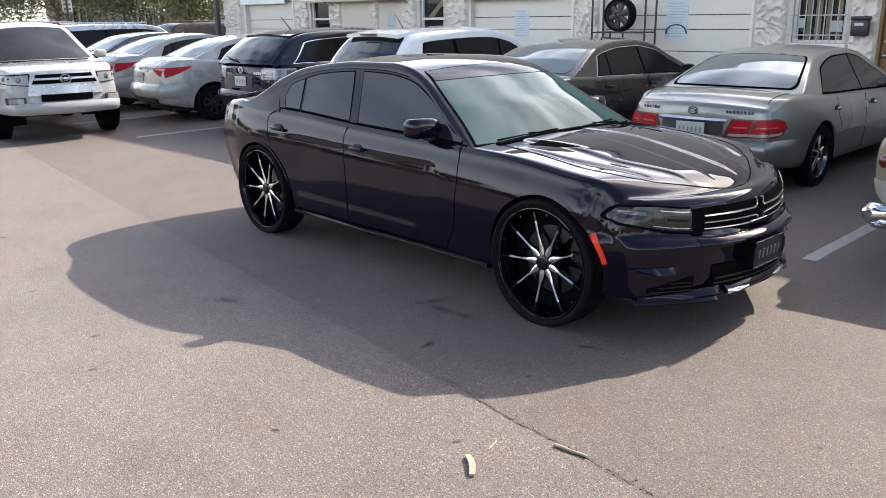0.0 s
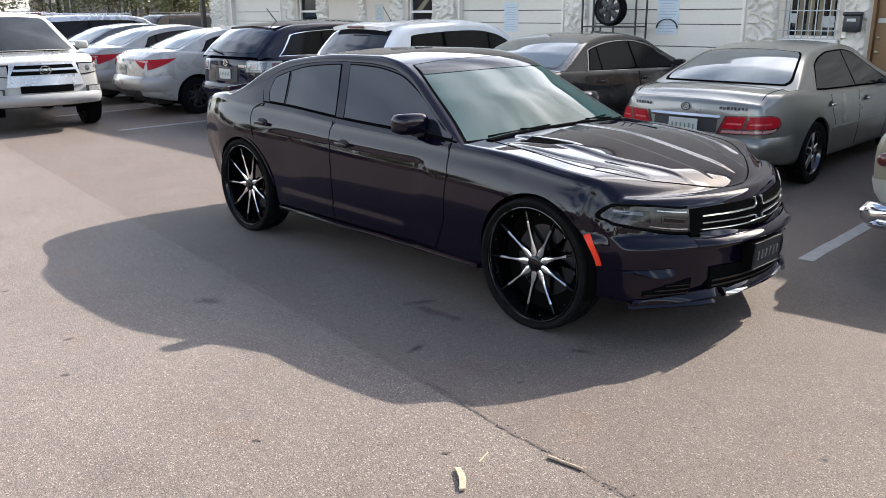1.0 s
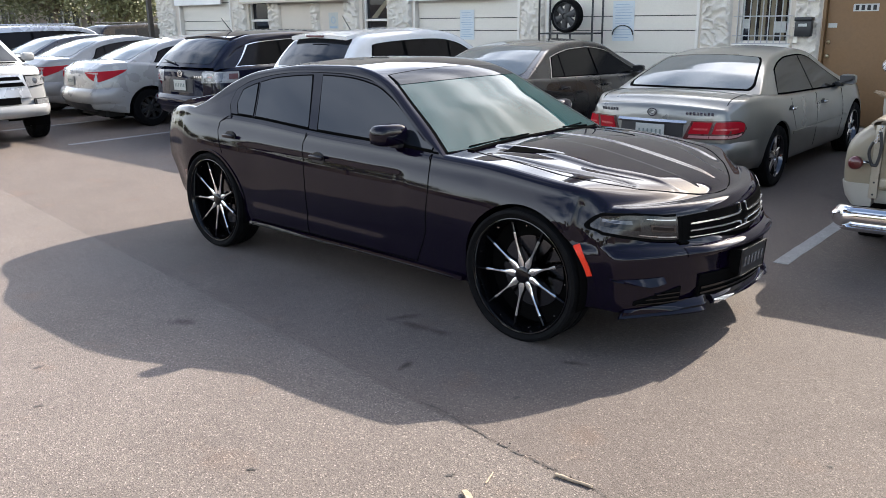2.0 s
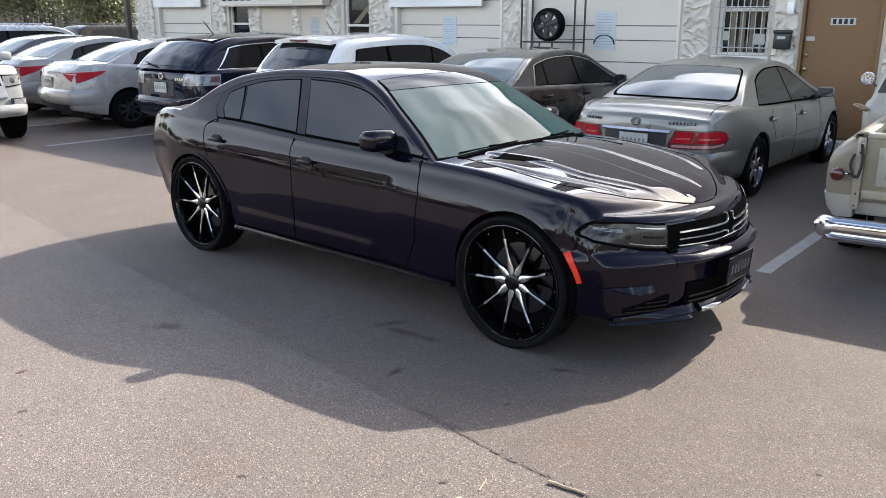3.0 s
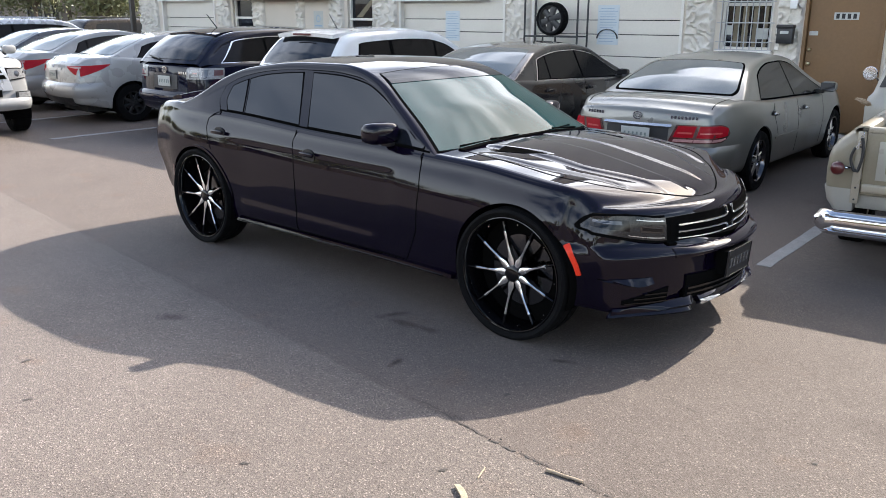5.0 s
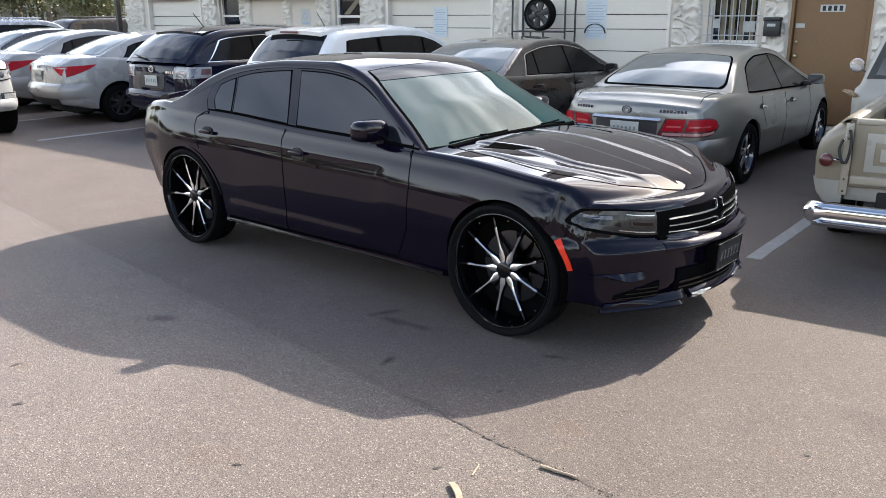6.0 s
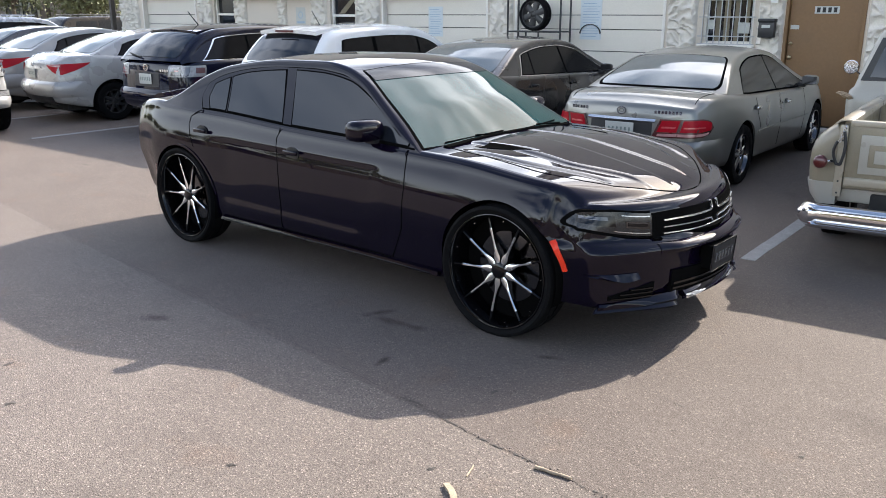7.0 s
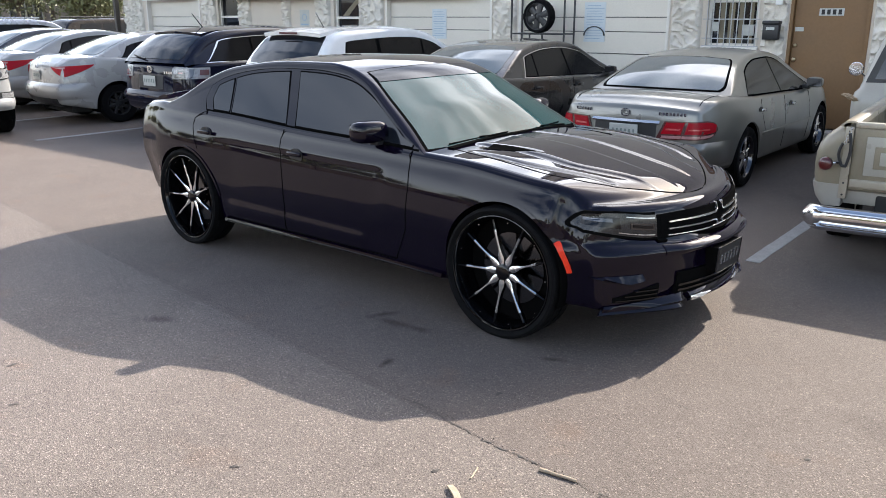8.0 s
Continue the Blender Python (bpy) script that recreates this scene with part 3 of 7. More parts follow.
def sash_window(u0, u1, v0, v1, rail, name, label):
    w = new(name)
    tagged(w, label, "window", kind="structure")
    w.location = wall_at((u0 + u1) / 2, 0, v0)
    inv = Matrix.Translation(-w.location)
    part("pane", moved(wall_box(u0, u1, -0.13, -0.12, v0, v1), inv), M["glass"], w)
    for a, b, c, d in ((u0, u0 + 0.05, v0, v1), (u1 - 0.05, u1, v0, v1), (u0 + 0.05, u1 - 0.05, v1 - 0.05, v1), (u0 + 0.05, u1 - 0.05, v0, v0 + 0.05), (u0 + 0.05, u1 - 0.05, rail - 0.025, rail + 0.025)):
        part("window_frame", moved(wall_box(a, b, -0.115, -0.06, c, d, 0.004), inv), M["trim"], w)
    part("window_sill", moved(wall_box(u0 - 0.04, u1 + 0.04, 0.002, 0.08, v0 - 0.07, v0, 0.006), inv), M["trim"], w)
    return w


sash_window(-13.38, -12.63, 1.2, 2.5, 1.71, "window_1", "white-framed sash window with dark glass")
win = sash_window(-9.45, -8.72, 1.2, 2.5, 1.69, "window_2", "white-framed sash window with a folded blind behind dark glass")
inv2 = Matrix.Translation(-win.location)
slat_bm = bmesh.new()
slat_bm.faces.new([slat_bm.verts.new(wall_at(u, -0.114, v)) for u, v in ((-9.30, 1.73), (-9.12, 1.73), (-8.80, 2.02), (-8.80, 2.14))])
part("folded_blind", moved(slat_bm, inv2), M["blind"], win, "beige folded blind")


def header_board(u0, u1, v0, v1):
    b = new("header_board")
    b.location = wall_at((u0 + u1) / 2, 0.005, v0)
    tagged(b, "plain white board fixed over a garage door", "sign board", "boards over the garage doors")
    inv = Matrix.Translation(-b.location)
    part("board", moved(wall_box(u0, u1, 0.034, 0.075, v0, v1, 0.006), inv), M["p_snow"], b)
    for u in (u0 + 0.2, u1 - 0.2):
        part("bracket", moved(wall_box(u - 0.03, u + 0.03, 0.003, 0.033, v1 - 0.2, v1 - 0.05), inv), M["trim"], b)


header_board(-16.45, -14.40, 2.11, 2.80)
header_board(-8.10, -5.78, 2.045, 2.75)


def fascia():
    """A boxed fascia over the entrance with a row of dark marks."""
    b = new("fascia_sign")
    b.location = wall_at(-11.55, 0.0, 2.1)
    tagged(b, "pale boxed fascia with a row of dark unreadable marks", "sign")
    inv = Matrix.Translation(-b.location)
    part("box", moved(wall_box(-13.34, -9.77, 0.10, 0.32, 2.10, 2.75, 0.01), inv), M["wall"], b)
    part("panel", moved(wall_box(-13.28, -10.70, 0.321, 0.335, 2.14, 2.70, 0.004), inv), M["trim"], b)
    for k in range(11):
        u = -13.15 + 0.225 * k
        if k != 5:
            part("text_bar", moved(wall_box(u, u + 0.14, 0.336, 0.342, 2.225, 2.50, 0.02), inv), M["dark"], b)


fascia()


def barred_window():
    u0, u1, v0, v1 = -1.32, -0.53, 1.27, 2.5
    w = sash_window(u0, u1, v0, v1, 1.95, "window_3", "window behind white iron security bars")
    inv = Matrix.Translation(-w.location)
    n = 8
    for k in range(n + 1):
        u = u0 + 0.02 + (u1 - u0 - 0.04) * k / n
        part("bar", moved(wall_box(u - 0.0065, u + 0.0065, 0.03, 0.043, v0 - 0.02, v1), inv), M["bars"], w)
    for v in (v0 + 0.01, v0 + 0.125, v0 + 0.41, v0 + 0.72):
        part("bar", moved(wall_box(u0 - 0.04, u1 + 0.04, 0.044, 0.056, v - 0.008, v + 0.008), inv), M["bars"], w)
    part("notice", moved(wall_box(-0.78, -0.60, -0.055, -0.05, 1.44, 1.60), inv), M["plate"], w, "white notice on the glass")
    for a, b2 in ((-1.15, -1.08), (-1.02, -0.93), (-0.86, -0.80), (-0.70, -0.64)):
        part("curtain_strip", moved(wall_box(a, b2, -0.118, -0.112, 1.32, 1.93), inv), M["blind"], w, "beige curtain strip")
    part("notice", moved(wall_box(u0 + 0.07, u0 + 0.17, -0.055, -0.05, 1.50, 1.64), inv), M["plate"], w, "small white notice on the glass")


barred_window()


def brown_door():
    u0, u1 = -0.08, 1.0
    d = new("door_1")
    tagged(d, "closed plain brown entrance door", "door", kind="structure")
    d.location = wall_at((u0 + u1) / 2, 0, 0)
    inv = Matrix.Translation(-d.location)
    part("door_step", moved(wall_box(u0 - 0.05, u1 + 0.05, -0.2, 0.35, -0.05, 0.12, 0.01), inv), M["wall"], d)
    leaf = part("door_leaf", moved(wall_box(u0 + 0.05, u1 - 0.05, -0.10, -0.055, 0.13, 2.14, 0.004), inv), M["doorwood"], d)
    for a, b in ((u0, u0 + 0.045), (u1 - 0.045, u1)):
        part("door_frame", moved(wall_box(a, b, -0.12, 0.02, -0.1, 2.2, 0.004), inv), M["doorwood"], d)
    part("door_frame", moved(wall_box(u0 + 0.045, u1 - 0.045, -0.12, 0.02, 2.145, 2.2), inv), M["doorwood"], d)
    for v, r in ((1.11, 0.032), (1.31, 0.026)):
        p = wall_at(u0 + 0.105, -0.055, v) - d.location
        kb = part("door_knob", moved(lathe([(0.001, -0.055), (r * 0.8, -0.05), (r, -0.035), (r * 0.6, -0.012), (r * 0.55, 0.0), (0.001, 0.0)], 20), Matrix.Translation(p)), M["brass"], leaf, "worn brass knob", 60)
    part("sticker", moved(wall_box(u0 + 0.07, u0 + 0.19, -0.0545, -0.053, 1.51, 1.57), inv), M["plate"], leaf)
    part("number_plate", moved(wall_box(u0 + 0.38, u0 + 0.71, -0.054, -0.050, 1.73, 1.83), inv), M["plate"], leaf, "cream plate with dark bars")
    for k in range(4):
        part("number_bar", moved(wall_box(u0 + 0.41 + 0.075 * k, u0 + 0.455 + 0.075 * k, -0.0495, -0.048, 1.745, 1.815), inv), M["dark"], leaf)


brown_door()


def mailbox():
    u0, u1, v0, v1 = -0.40, -0.17, 1.39, 1.66
    b = new("mailbox")
    b.location = wall_at((u0 + u1) / 2, 0.10, v0)
    tagged(b, "dark grey metal wall mailbox with a pale label", "mailbox")
    inv = Matrix.Translation(-b.location)
    part("box", moved(wall_box(u0, u1, 0.095, 0.20, v0, v1 - 0.05, 0.01), inv), M["black_plastic"], b, "", 60)
    part("lid", moved(wall_box(u0 - 0.01, u1 + 0.01, 0.09, 0.215, v1 - 0.052, v1, 0.012), inv), M["black_plastic"], b, "", 60)
    part("label", moved(wall_box(u0 + 0.05, u1 - 0.06, 0.202, 0.204, v1 - 0.13, v1 - 0.09), inv), M["plate"], b)


mailbox()


def wall_lamp():
    b = new("wall_lamp")
    b.location = wall_at(-0.20, 0.07, 1.93)
    tagged(b, "small white wall lamp beside the door", "lamp")
    inv = Matrix.Translation(-b.location)
    part("housing", moved(wall_box(-0.27, -0.15, 0.06, 0.16, 1.95, 2.09, 0.015), inv), M["trim"], b, "", 60)
    part("lens", moved(wall_box(-0.26, -0.16, 0.14, 0.175, 1.88, 2.05, 0.008), inv), M["p_snow"], b, "", 60)


wall_lamp()


def paper(u0, u1, v0, v1, seed):
    b = new("notice")
    b.location = wall_at((u0 + u1) / 2, -0.095, (v0 + v1) / 2)
    tagged(b, "pale blue paper notice taped to the garage door", "notice", "notices on the garage doors")
    inv = Matrix.Translation(-b.location)
    part("sheet", moved(wall_box(u0, u1, -0.097, -0.094, v0, v1), inv), M["sign"], b)
    rng = random.Random(seed)
    v = v1 - 0.05
    while v > v0 + 0.04:
        a = u0 + 0.02 + rng.uniform(0, 0.04)
        e = u1 - 0.02 - rng.uniform(0, 0.08)
        part("text_bar", moved(wall_box(a, e, -0.0938, -0.0925, v - 0.010, v), inv), M["ink"], b)
        v -= 0.045


def arch_sign():
    b = new("arch_sign")
    b.location = wall_at(-3.30, -0.08, 1.46)
    tagged(b, "black half ring fixed over the paper notice", "sign")
    bm = bmesh.new()
    n = 20
    rows = []
    for k in range(n + 1):
        a = math.pi * k / n
        rows.append([bm.verts.new(wall_at(-3.30 + r * math.cos(a), d, 1.40 + r * 0.8 * math.sin(a)) - b.location) for r, d in ((0.20, -0.09), (0.20, -0.07), (0.183, -0.07), (0.183, -0.09))])
    for a, c in zip(rows, rows[1:]):
        for q in range(4):
            bm.faces.new((a[q], a[(q + 1) % 4], c[(q + 1) % 4], c[q]))
    bm.faces.new(rows[0])
    bm.faces.new(rows[-1][::-1])
    part("half_ring", bm, M["black_plastic"], b)


arch_sign()
paper(-6.84, -6.49, 1.30, 1.86, 1)
paper(-3.50, -3.10, 1.30, 1.95, 2)


def wall_sign():
    b = new("notice")
    b.location = wall_at(-10.36, 0.004, 1.6)
    tagged(b, "small white paper sign on the wall", "sign")
    inv = Matrix.Translation(-b.location)
    part("sheet", moved(wall_box(-10.51, -10.21, 0.002, 0.006, 1.50, 1.86), inv), M["plate"], b)
    ring = lathe([(0.075, -0.002), (0.075, 0.002), (0.058, 0.002), (0.058, -0.002)], 28)
    part("ring", moved(ring, Matrix.Translation(wall_at(-10.36, 0.009, 1.70) - b.location)), M["ink"], b)
    part("text_bar", moved(wall_box(-10.48, -10.24, 0.006, 0.008, 1.53, 1.565), inv), M["ink"], b)


wall_sign()


def wheel_rack():
    """A black steel stand that holds one display wheel before the garage door."""
    b = new("display_stand")
    b.location = wall_at(-4.0, 0.40, 0)
    tagged(b, "thin black steel stand for a display wheel", "stand")
    inv = Matrix.Translation(-b.location)
    for u in (-4.56, -3.52):
        for d in (0.22, 0.56):
            part("post", moved(wall_box(u - 0.012, u + 0.012, d - 0.012, d + 0.012, -0.02, 2.3), inv), M["black_plastic"], b)
    for d in (0.22, 0.56):
        part("rail", moved(wall_box(-4.548, -3.532, d - 0.01, d + 0.01, 1.42, 1.44), inv), M["black_plastic"], b)
    part("shelf", moved(wall_box(-4.55, -3.53, 0.23, 0.55, 1.44, 1.446), inv), M["black_plastic"], b)
    for u in (-4.20, -3.95):
        part("strut", moved(wall_box(u - 0.012, u + 0.012, 0.53, 0.55, -0.02, 1.42), inv), M["black_plastic"], b)
    w = new("alloy_wheel")
    w.matrix_world = Matrix.Translation(wall_at(-4.10, 0.40, 1.446 + 0.275)) @ pose(0, 0, 0, 0, 0, 2.6)
    tagged(w, "black tyre on a dark five-window alloy rim standing on the rack", "wheel")
    for nm, me, lb in wheel("show", 0.275, 0.225, 0.20, 6, M["black_plastic"], M["black_plastic"], "open"):
        part_mesh(nm, me, w, lb)


# unseen plain walls added behind the camera, dark to shape the paint's reflections
back = part("wall_south", join(join(box(-45, -9, -26.5, -26.2, 0, 2.6), box(-9, 4, -24.5, -24.2, 0, 3.6)), box(4, 45, -29.5, -29.2, 0, 3.0)), M["far_dark"], None)
tagged(back, "unseen plain dark brown wall, added behind the camera for reflections", "wall", kind="structure")


# ---- cars ----
WHEELS = {}


def wheel(key, radius, rim, width, spokes, face, barrel, style="plain"):
    """One wheel as a list of (name, mesh, label), its outer side towards -y, centre at 0."""
    if key in WHEELS:
        return WHEELS[key]
    w = width / 2
    out = []

    def keep(name, bm, material, label, smooth=35):
        bmesh.ops.recalc_face_normals(bm, faces=bm.faces)
        me = bpy.data.meshes.new(name)
        bm.to_mesh(me)
        bm.free()
        for m in material if isinstance(material, list) else [material]:
            me.materials.append(m)
        me.shade_smooth()
        me.set_sharp_from_angle(angle=radians(smooth))
        out.append((name, me, label))

    k = radius - rim
    keep("tyre", lathe([(rim - 0.01, -w * 0.82), (rim + k * 0.15, -w * 0.93), (rim + k * 0.5, -w), (rim + k * 0.85, -w * 0.95), (radius - 0.006, -w * 0.80), (radius, -w * 0.6), (radius - 0.007, -w * 0.58), (radius, -w * 0.55),
                        (radius, -w * 0.1), (radius - 0.007, -w * 0.08), (radius - 0.007, w * 0.08), (radius, w * 0.1), (radius, w * 0.6), (radius - 0.008, w * 0.8), (rim + k * 0.5, w), (rim - 0.01, w * 0.85)], 56), M["rubber"], "black rubber tyre")
    dish = 0.035 if style == "big" else 0.03
    keep("rim", lathe([(rim, -w * 0.86), (rim - 0.004, -w * 0.92), (rim - 0.012, -w * 0.90), (rim - 0.022, -w * 0.72), (rim - 0.03, w * 0.5), (rim - 0.01, w * 0.6)], 56), barrel, "")
    if style != "open":
      keep("brake_disc", lathe([(rim * 0.62, w * 0.30), (rim * 0.62, w * 0.38), (0.05, w * 0.38), (0.05, w * 0.30)], 32), M["dark_chrome"] if style == "big" else M["seal"] if style == "wide" else M["alloy"], "")
      keep("back_plate", lathe([(rim - 0.03, w * 0.40), (rim - 0.03, w * 0.46), (0.01, w * 0.46), (0.01, w * 0.40)], 32), M["seal"], "")
    for s in range(spokes):
        a = -(2 * math.pi * s / spokes + radians(22 if style == "big" else 18))
        turn = Matrix.Rotation(a, 4, "Y")
        if style == "big":
            bm = bmesh.new()
            # a thin polished blade, wide at the hub, pinched, then wider again at the lip
            stations = [(0.040, 0.010), (0.060, 0.018), (0.080, 0.0195), (0.105, 0.0125), (0.13, 0.0080), (0.165, 0.0060), (0.20, 0.0066), (0.232, 0.0082), (0.246, 0.0086), (0.249, 0.0075), (rim - 0.03, 0.0065)]
            y0 = -w * 0.55
            rows = []
            for r, hw in stations:
                yy = y0 - 0.022 * smoothstep(0.05, rim, r)
                rows.append([bm.verts.new((r, yy + dz, sx * hw * kx)) for sx, dz, kx in ((-1, 0.03, 1.1), (-1, 0.005, 1.0), (-0.4, 0.0, 1), (0.4, 0.0, 1), (1, 0.005, 1.0), (1, 0.03, 1.1))])
            for a0, a1 in zip(rows, rows[1:]):
                for q in range(5):
                    bm.faces.new((a0[q], a0[q + 1], a1[q + 1], a1[q])).material_index = 0 if 0 < q < 4 and a0[0].co.x < 0.245 else 1
            bm.faces.new(rows[0][::-1])
            bm.faces.new(rows[-1])
            keep("spoke", moved(bm, turn), [face, barrel], "polished thin spoke", 30)
        else:
            bm = bmesh.new()
            hw0, hw1 = (0.042, 0.040) if style == "wide" else (0.045, 0.06) if style == "open" else (0.03, 0.026)
            rows = []
            for r, hw in ((0.05, hw0), (rim * 0.6, (hw0 + hw1) / 2.2), (rim - 0.015, hw1)):
                yy = -w * 0.62 - 0.015 * (1 - r / rim)
                rows.append([bm.verts.new((r, yy + dz, sx * hw)) for sx, dz in ((-1, 0.05), (-1, 0.008), (-0.7, 0.0), (0.7, 0.0), (1, 0.008), (1, 0.05))])
            for a0, a1 in zip(rows, rows[1:]):
                for q in range(5):
                    bm.faces.new((a0[q], a0[q + 1], a1[q + 1], a1[q]))
            bm.faces.new(rows[0][::-1])
            bm.faces.new(rows[-1])
            keep("spoke", moved(bm, turn), face, "", 30)
    hub = lathe([(0.001, -w * 0.66), (0.035, -w * 0.66), (0.046, -w * 0.60), (0.048, -w * 0.3), (0.001, -w * 0.3)], 24)
    keep("hub_cap", hub, M["gloss_black"] if style == "big" else face, "")
    if style == "big":
        for k in range(spokes):
            a = 2 * math.pi * (k + 0.5) / spokes + radians(22)
            keep("rivet", rod((0.296 * math.cos(a), -w * 0.60, 0.296 * math.sin(a)), (0.296 * math.cos(a), -w * 0.74, 0.296 * math.sin(a)), 0.0045, 10, 0.003), M["chrome"], "chrome rivet")
        keep("lip_ring", lathe([(rim - 0.004, -w * 0.90), (rim - 0.004, -w * 0.925), (rim - 0.008, -w * 0.935), (rim - 0.009, -w * 0.90)], 56), M["gloss_black"], "")
    WHEELS[key] = out
    return out


def put_wheel(car, parts, x, y, z, side):
    """The wheel as one part of the car with its pieces below it. side: -1 right, 1 left."""
    name, me, label = parts[0]
    hold = new("wheel", None)
    hold.parent = car
    hold.matrix_local = pose(x, y, z, 0, 0, 0 if side < 0 else 180)
    for name, me, label in parts:
        part_mesh(name, me, hold, label)
    return hold


class Shape:
    """The skin of a car: x forward, y to its left, z up; 0 is the middle of the wheelbase on the ground."""

    def __init__(s, half, base, xr, xf, plan, top, roof, sill, side, lean=0.42, roof_r=0.11, edge_r=0.06, bow=(0.16, 0.10), rake_f=((0, 0), (1, 0)), rake_r=((0, 0), (1, 0)), crown=0.035, roof_crown=0.035, cabin_in=0.05, cabin_bow=(0.16, 0.08), cap=0.10, power=2, relief=None, late=-0.1, carve=None, flat=0.0):
        s.half, s.base, s.xr, s.xf = half, base, xr, xf
        s.plan, s.top, s.roof, s.sill = curve_through(plan), curve_through(top), curve_through(roof), curve_through(sill)
        s.rx0, s.rx1 = roof[0][0], roof[-1][0]
        s.side, s.lean, s.roof_r, s.edge_r, s.bow = curve_through(side), lean, roof_r, edge_r, bow
        s.rake_f, s.rake_r, s.crown, s.roof_crown = curve_through(rake_f), curve_through(rake_r), crown, roof_crown
        s.cabin_in, s.cabin_bow, s.cap = cabin_in, cabin_bow, cap
        s.flat = flat
        if carve:
            # an even flank: the profile smoothed, so that reflections run without steps
            ts = np.linspace(-0.25, 1.25, 301)
            raw = np.array([s.side(min(max(t, 0.0), 1.0)) for t in ts])
            ker = np.exp(-0.5 * (np.arange(-24, 25) / 9.0) ** 2)
            soft_ = np.convolve(np.pad(raw, 24, mode="edge"), ker / ker.sum(), "valid")
            s.side = lambda t: float(np.interp(t, ts, soft_))
        s.af, s.ar, s.power, s.relief, s.late, s.carve = base / 2, -base / 2, power, relief, late, carve

    def bend(s, x, y, z):
        f, r = smoothstep(s.af + s.late, s.xf, x), smoothstep(s.ar - s.late, s.xr, x)
        q = abs(y / s.half) ** s.power
        return Vector((x - s.bow[0] * q * f + s.rake_f(z) * f + s.bow[1] * q * r + s.rake_r(z) * r, y, z))

    def dome(s, x):
        """Rise of the hood's middle over its edges, less towards the nose."""
        return s.crown + 0.25 * s.flat * smoothstep(s.af - 0.6, s.af - 0.15, x) - 1.25 * s.flat * smoothstep(s.af - 0.1, s.af + 0.62, x)

    def side_y(s, x, z):
        """Half width of the lower body at x, z."""
        zs, zt = s.sill(x), s.top(x) - s.edge_r
        return s.half * s.plan(x) * s.side(min(max((z - zs) / max(zt - zs, 0.05), 0), 1)) + (s.carve(x, z) if s.carve else 0)

    def section(s, x):
        zs, zt, r = s.sill(x), s.top(x), s.edge_r
        w = s.half * s.plan(x)
        pts = [(0, zs), (w * 0.45, zs), (w * s.side(0) - 0.03, zs)]
        rows = 60 if s.carve else 12
        for i in range(rows + 1):
            t = i / rows
            z = zs + 0.012 + t * (zt - r - zs - 0.012)
            pts.append((w * s.side(t) + (s.carve(x, z) if s.carve else 0), z))
        y1 = w * s.side(1)
        for a in (22, 45, 68, 90):
            pts.append((y1 - r * (1 - math.cos(radians(a))), zt - r + r * math.sin(radians(a))))
        yc = y1 - r
        for t in s.across():
            pts.append((yc * t, zt + s.dome(x) * (1 - t * t) + (s.relief(x, yc * t) if s.relief else 0)))
        return pts

    def across(s):
        return [1 - (k + 1) / 66 for k in range(66)] if s.relief else (0.86, 0.7, 0.5, 0.25, 0.0)

    def lower_mesh(s, step=0.06):
        step = 0.024 if s.relief else step
        n = max(12, int((s.xf - s.xr) / step))
        xs = [s.xr + (s.xf - s.xr) * i / n for i in range(n + 1)]
        rings = []
        mid = 0.5

        def ring(x, dx, k):
            half = s.section(x)
            zc = s.sill(x) * (1 - mid) + s.top(x) * mid
            full = half + [(-y, z) for y, z in half[-2:0:-1]]
            return [s.bend(x, y * k, zc + (z - zc) * k) + Vector((dx, 0, 0)) for y, z in full]

        caps = [(0.30, 1.0), (0.60, 0.99), (0.80, 0.93), (0.90, 0.82), (0.96, 0.60), (0.99, 0.32)]
        rings += [ring(s.xr, -s.cap * d, k) for k, d in caps]
        rings += [ring(x, 0, 1) for x in xs]
        rings += [ring(s.xf, s.cap * d, k) for k, d in reversed(caps)]
        m = len(rings[0])
        verts = [p for r in rings for p in r]
        faces = [(i * m + j, i * m + (j + 1) % m, (i + 1) * m + (j + 1) % m, (i + 1) * m + j) for i in range(len(rings) - 1) for j in range(m)]
        for r, base in ((rings[0], 0), (rings[-1], (len(rings) - 1) * m)):
            c = sum(r, Vector()) / m
            verts.append(c)
            k = len(verts) - 1
            faces += [(base + j, base + (j + 1) % m, k) for j in range(m)]
        return verts, faces

    def cap_k(s, k):
        return float(np.interp(k, [0.3, 0.6, 0.8, 0.9, 0.96, 0.99, 1.0], [1.0, 0.99, 0.93, 0.82, 0.60, 0.32, 0.0]))

    def front(s, y, z):
        x = s.xf
        zs, zt = s.sill(x), s.top(x)
        zc = (zs + zt) / 2
        k = max(abs(y) / max(s.side_y(x, z), 0.01), abs(z - zc) / ((zt - zs) / 2))
        return s.bend(x, y, z) + Vector((s.cap * s.cap_k(min(k, 1)), 0, 0))

    def rear(s, y, z):
        x = s.xr
        zs, zt = s.sill(x), s.top(x)
        zc = (zs + zt) / 2
        k = max(abs(y) / max(s.side_y(x, z), 0.01), abs(z - zc) / ((zt - zs) / 2))
        return s.bend(x, y, z) - Vector((s.cap * s.cap_k(min(k, 1)), 0, 0))

    def flank(s, x, z, sd):
        return s.bend(x, sd * s.side_y(x, z), z)

    def flank_at(s, x, z, sd):
        """The flank where its bent x is the given one."""
        k = x
        for _ in range(12):
            k += x - s.flank(k, z, sd).x
        return s.flank(k, z, sd)

    def wrap_front(s, p, z, sd):
        """Round the front corner: p metres from the middle of the nose."""
        yc = s.side_y(s.xf, z) * 0.985
        return s.front(sd * p, z) if p < yc else s.flank(s.xf - (p - yc), z, sd)

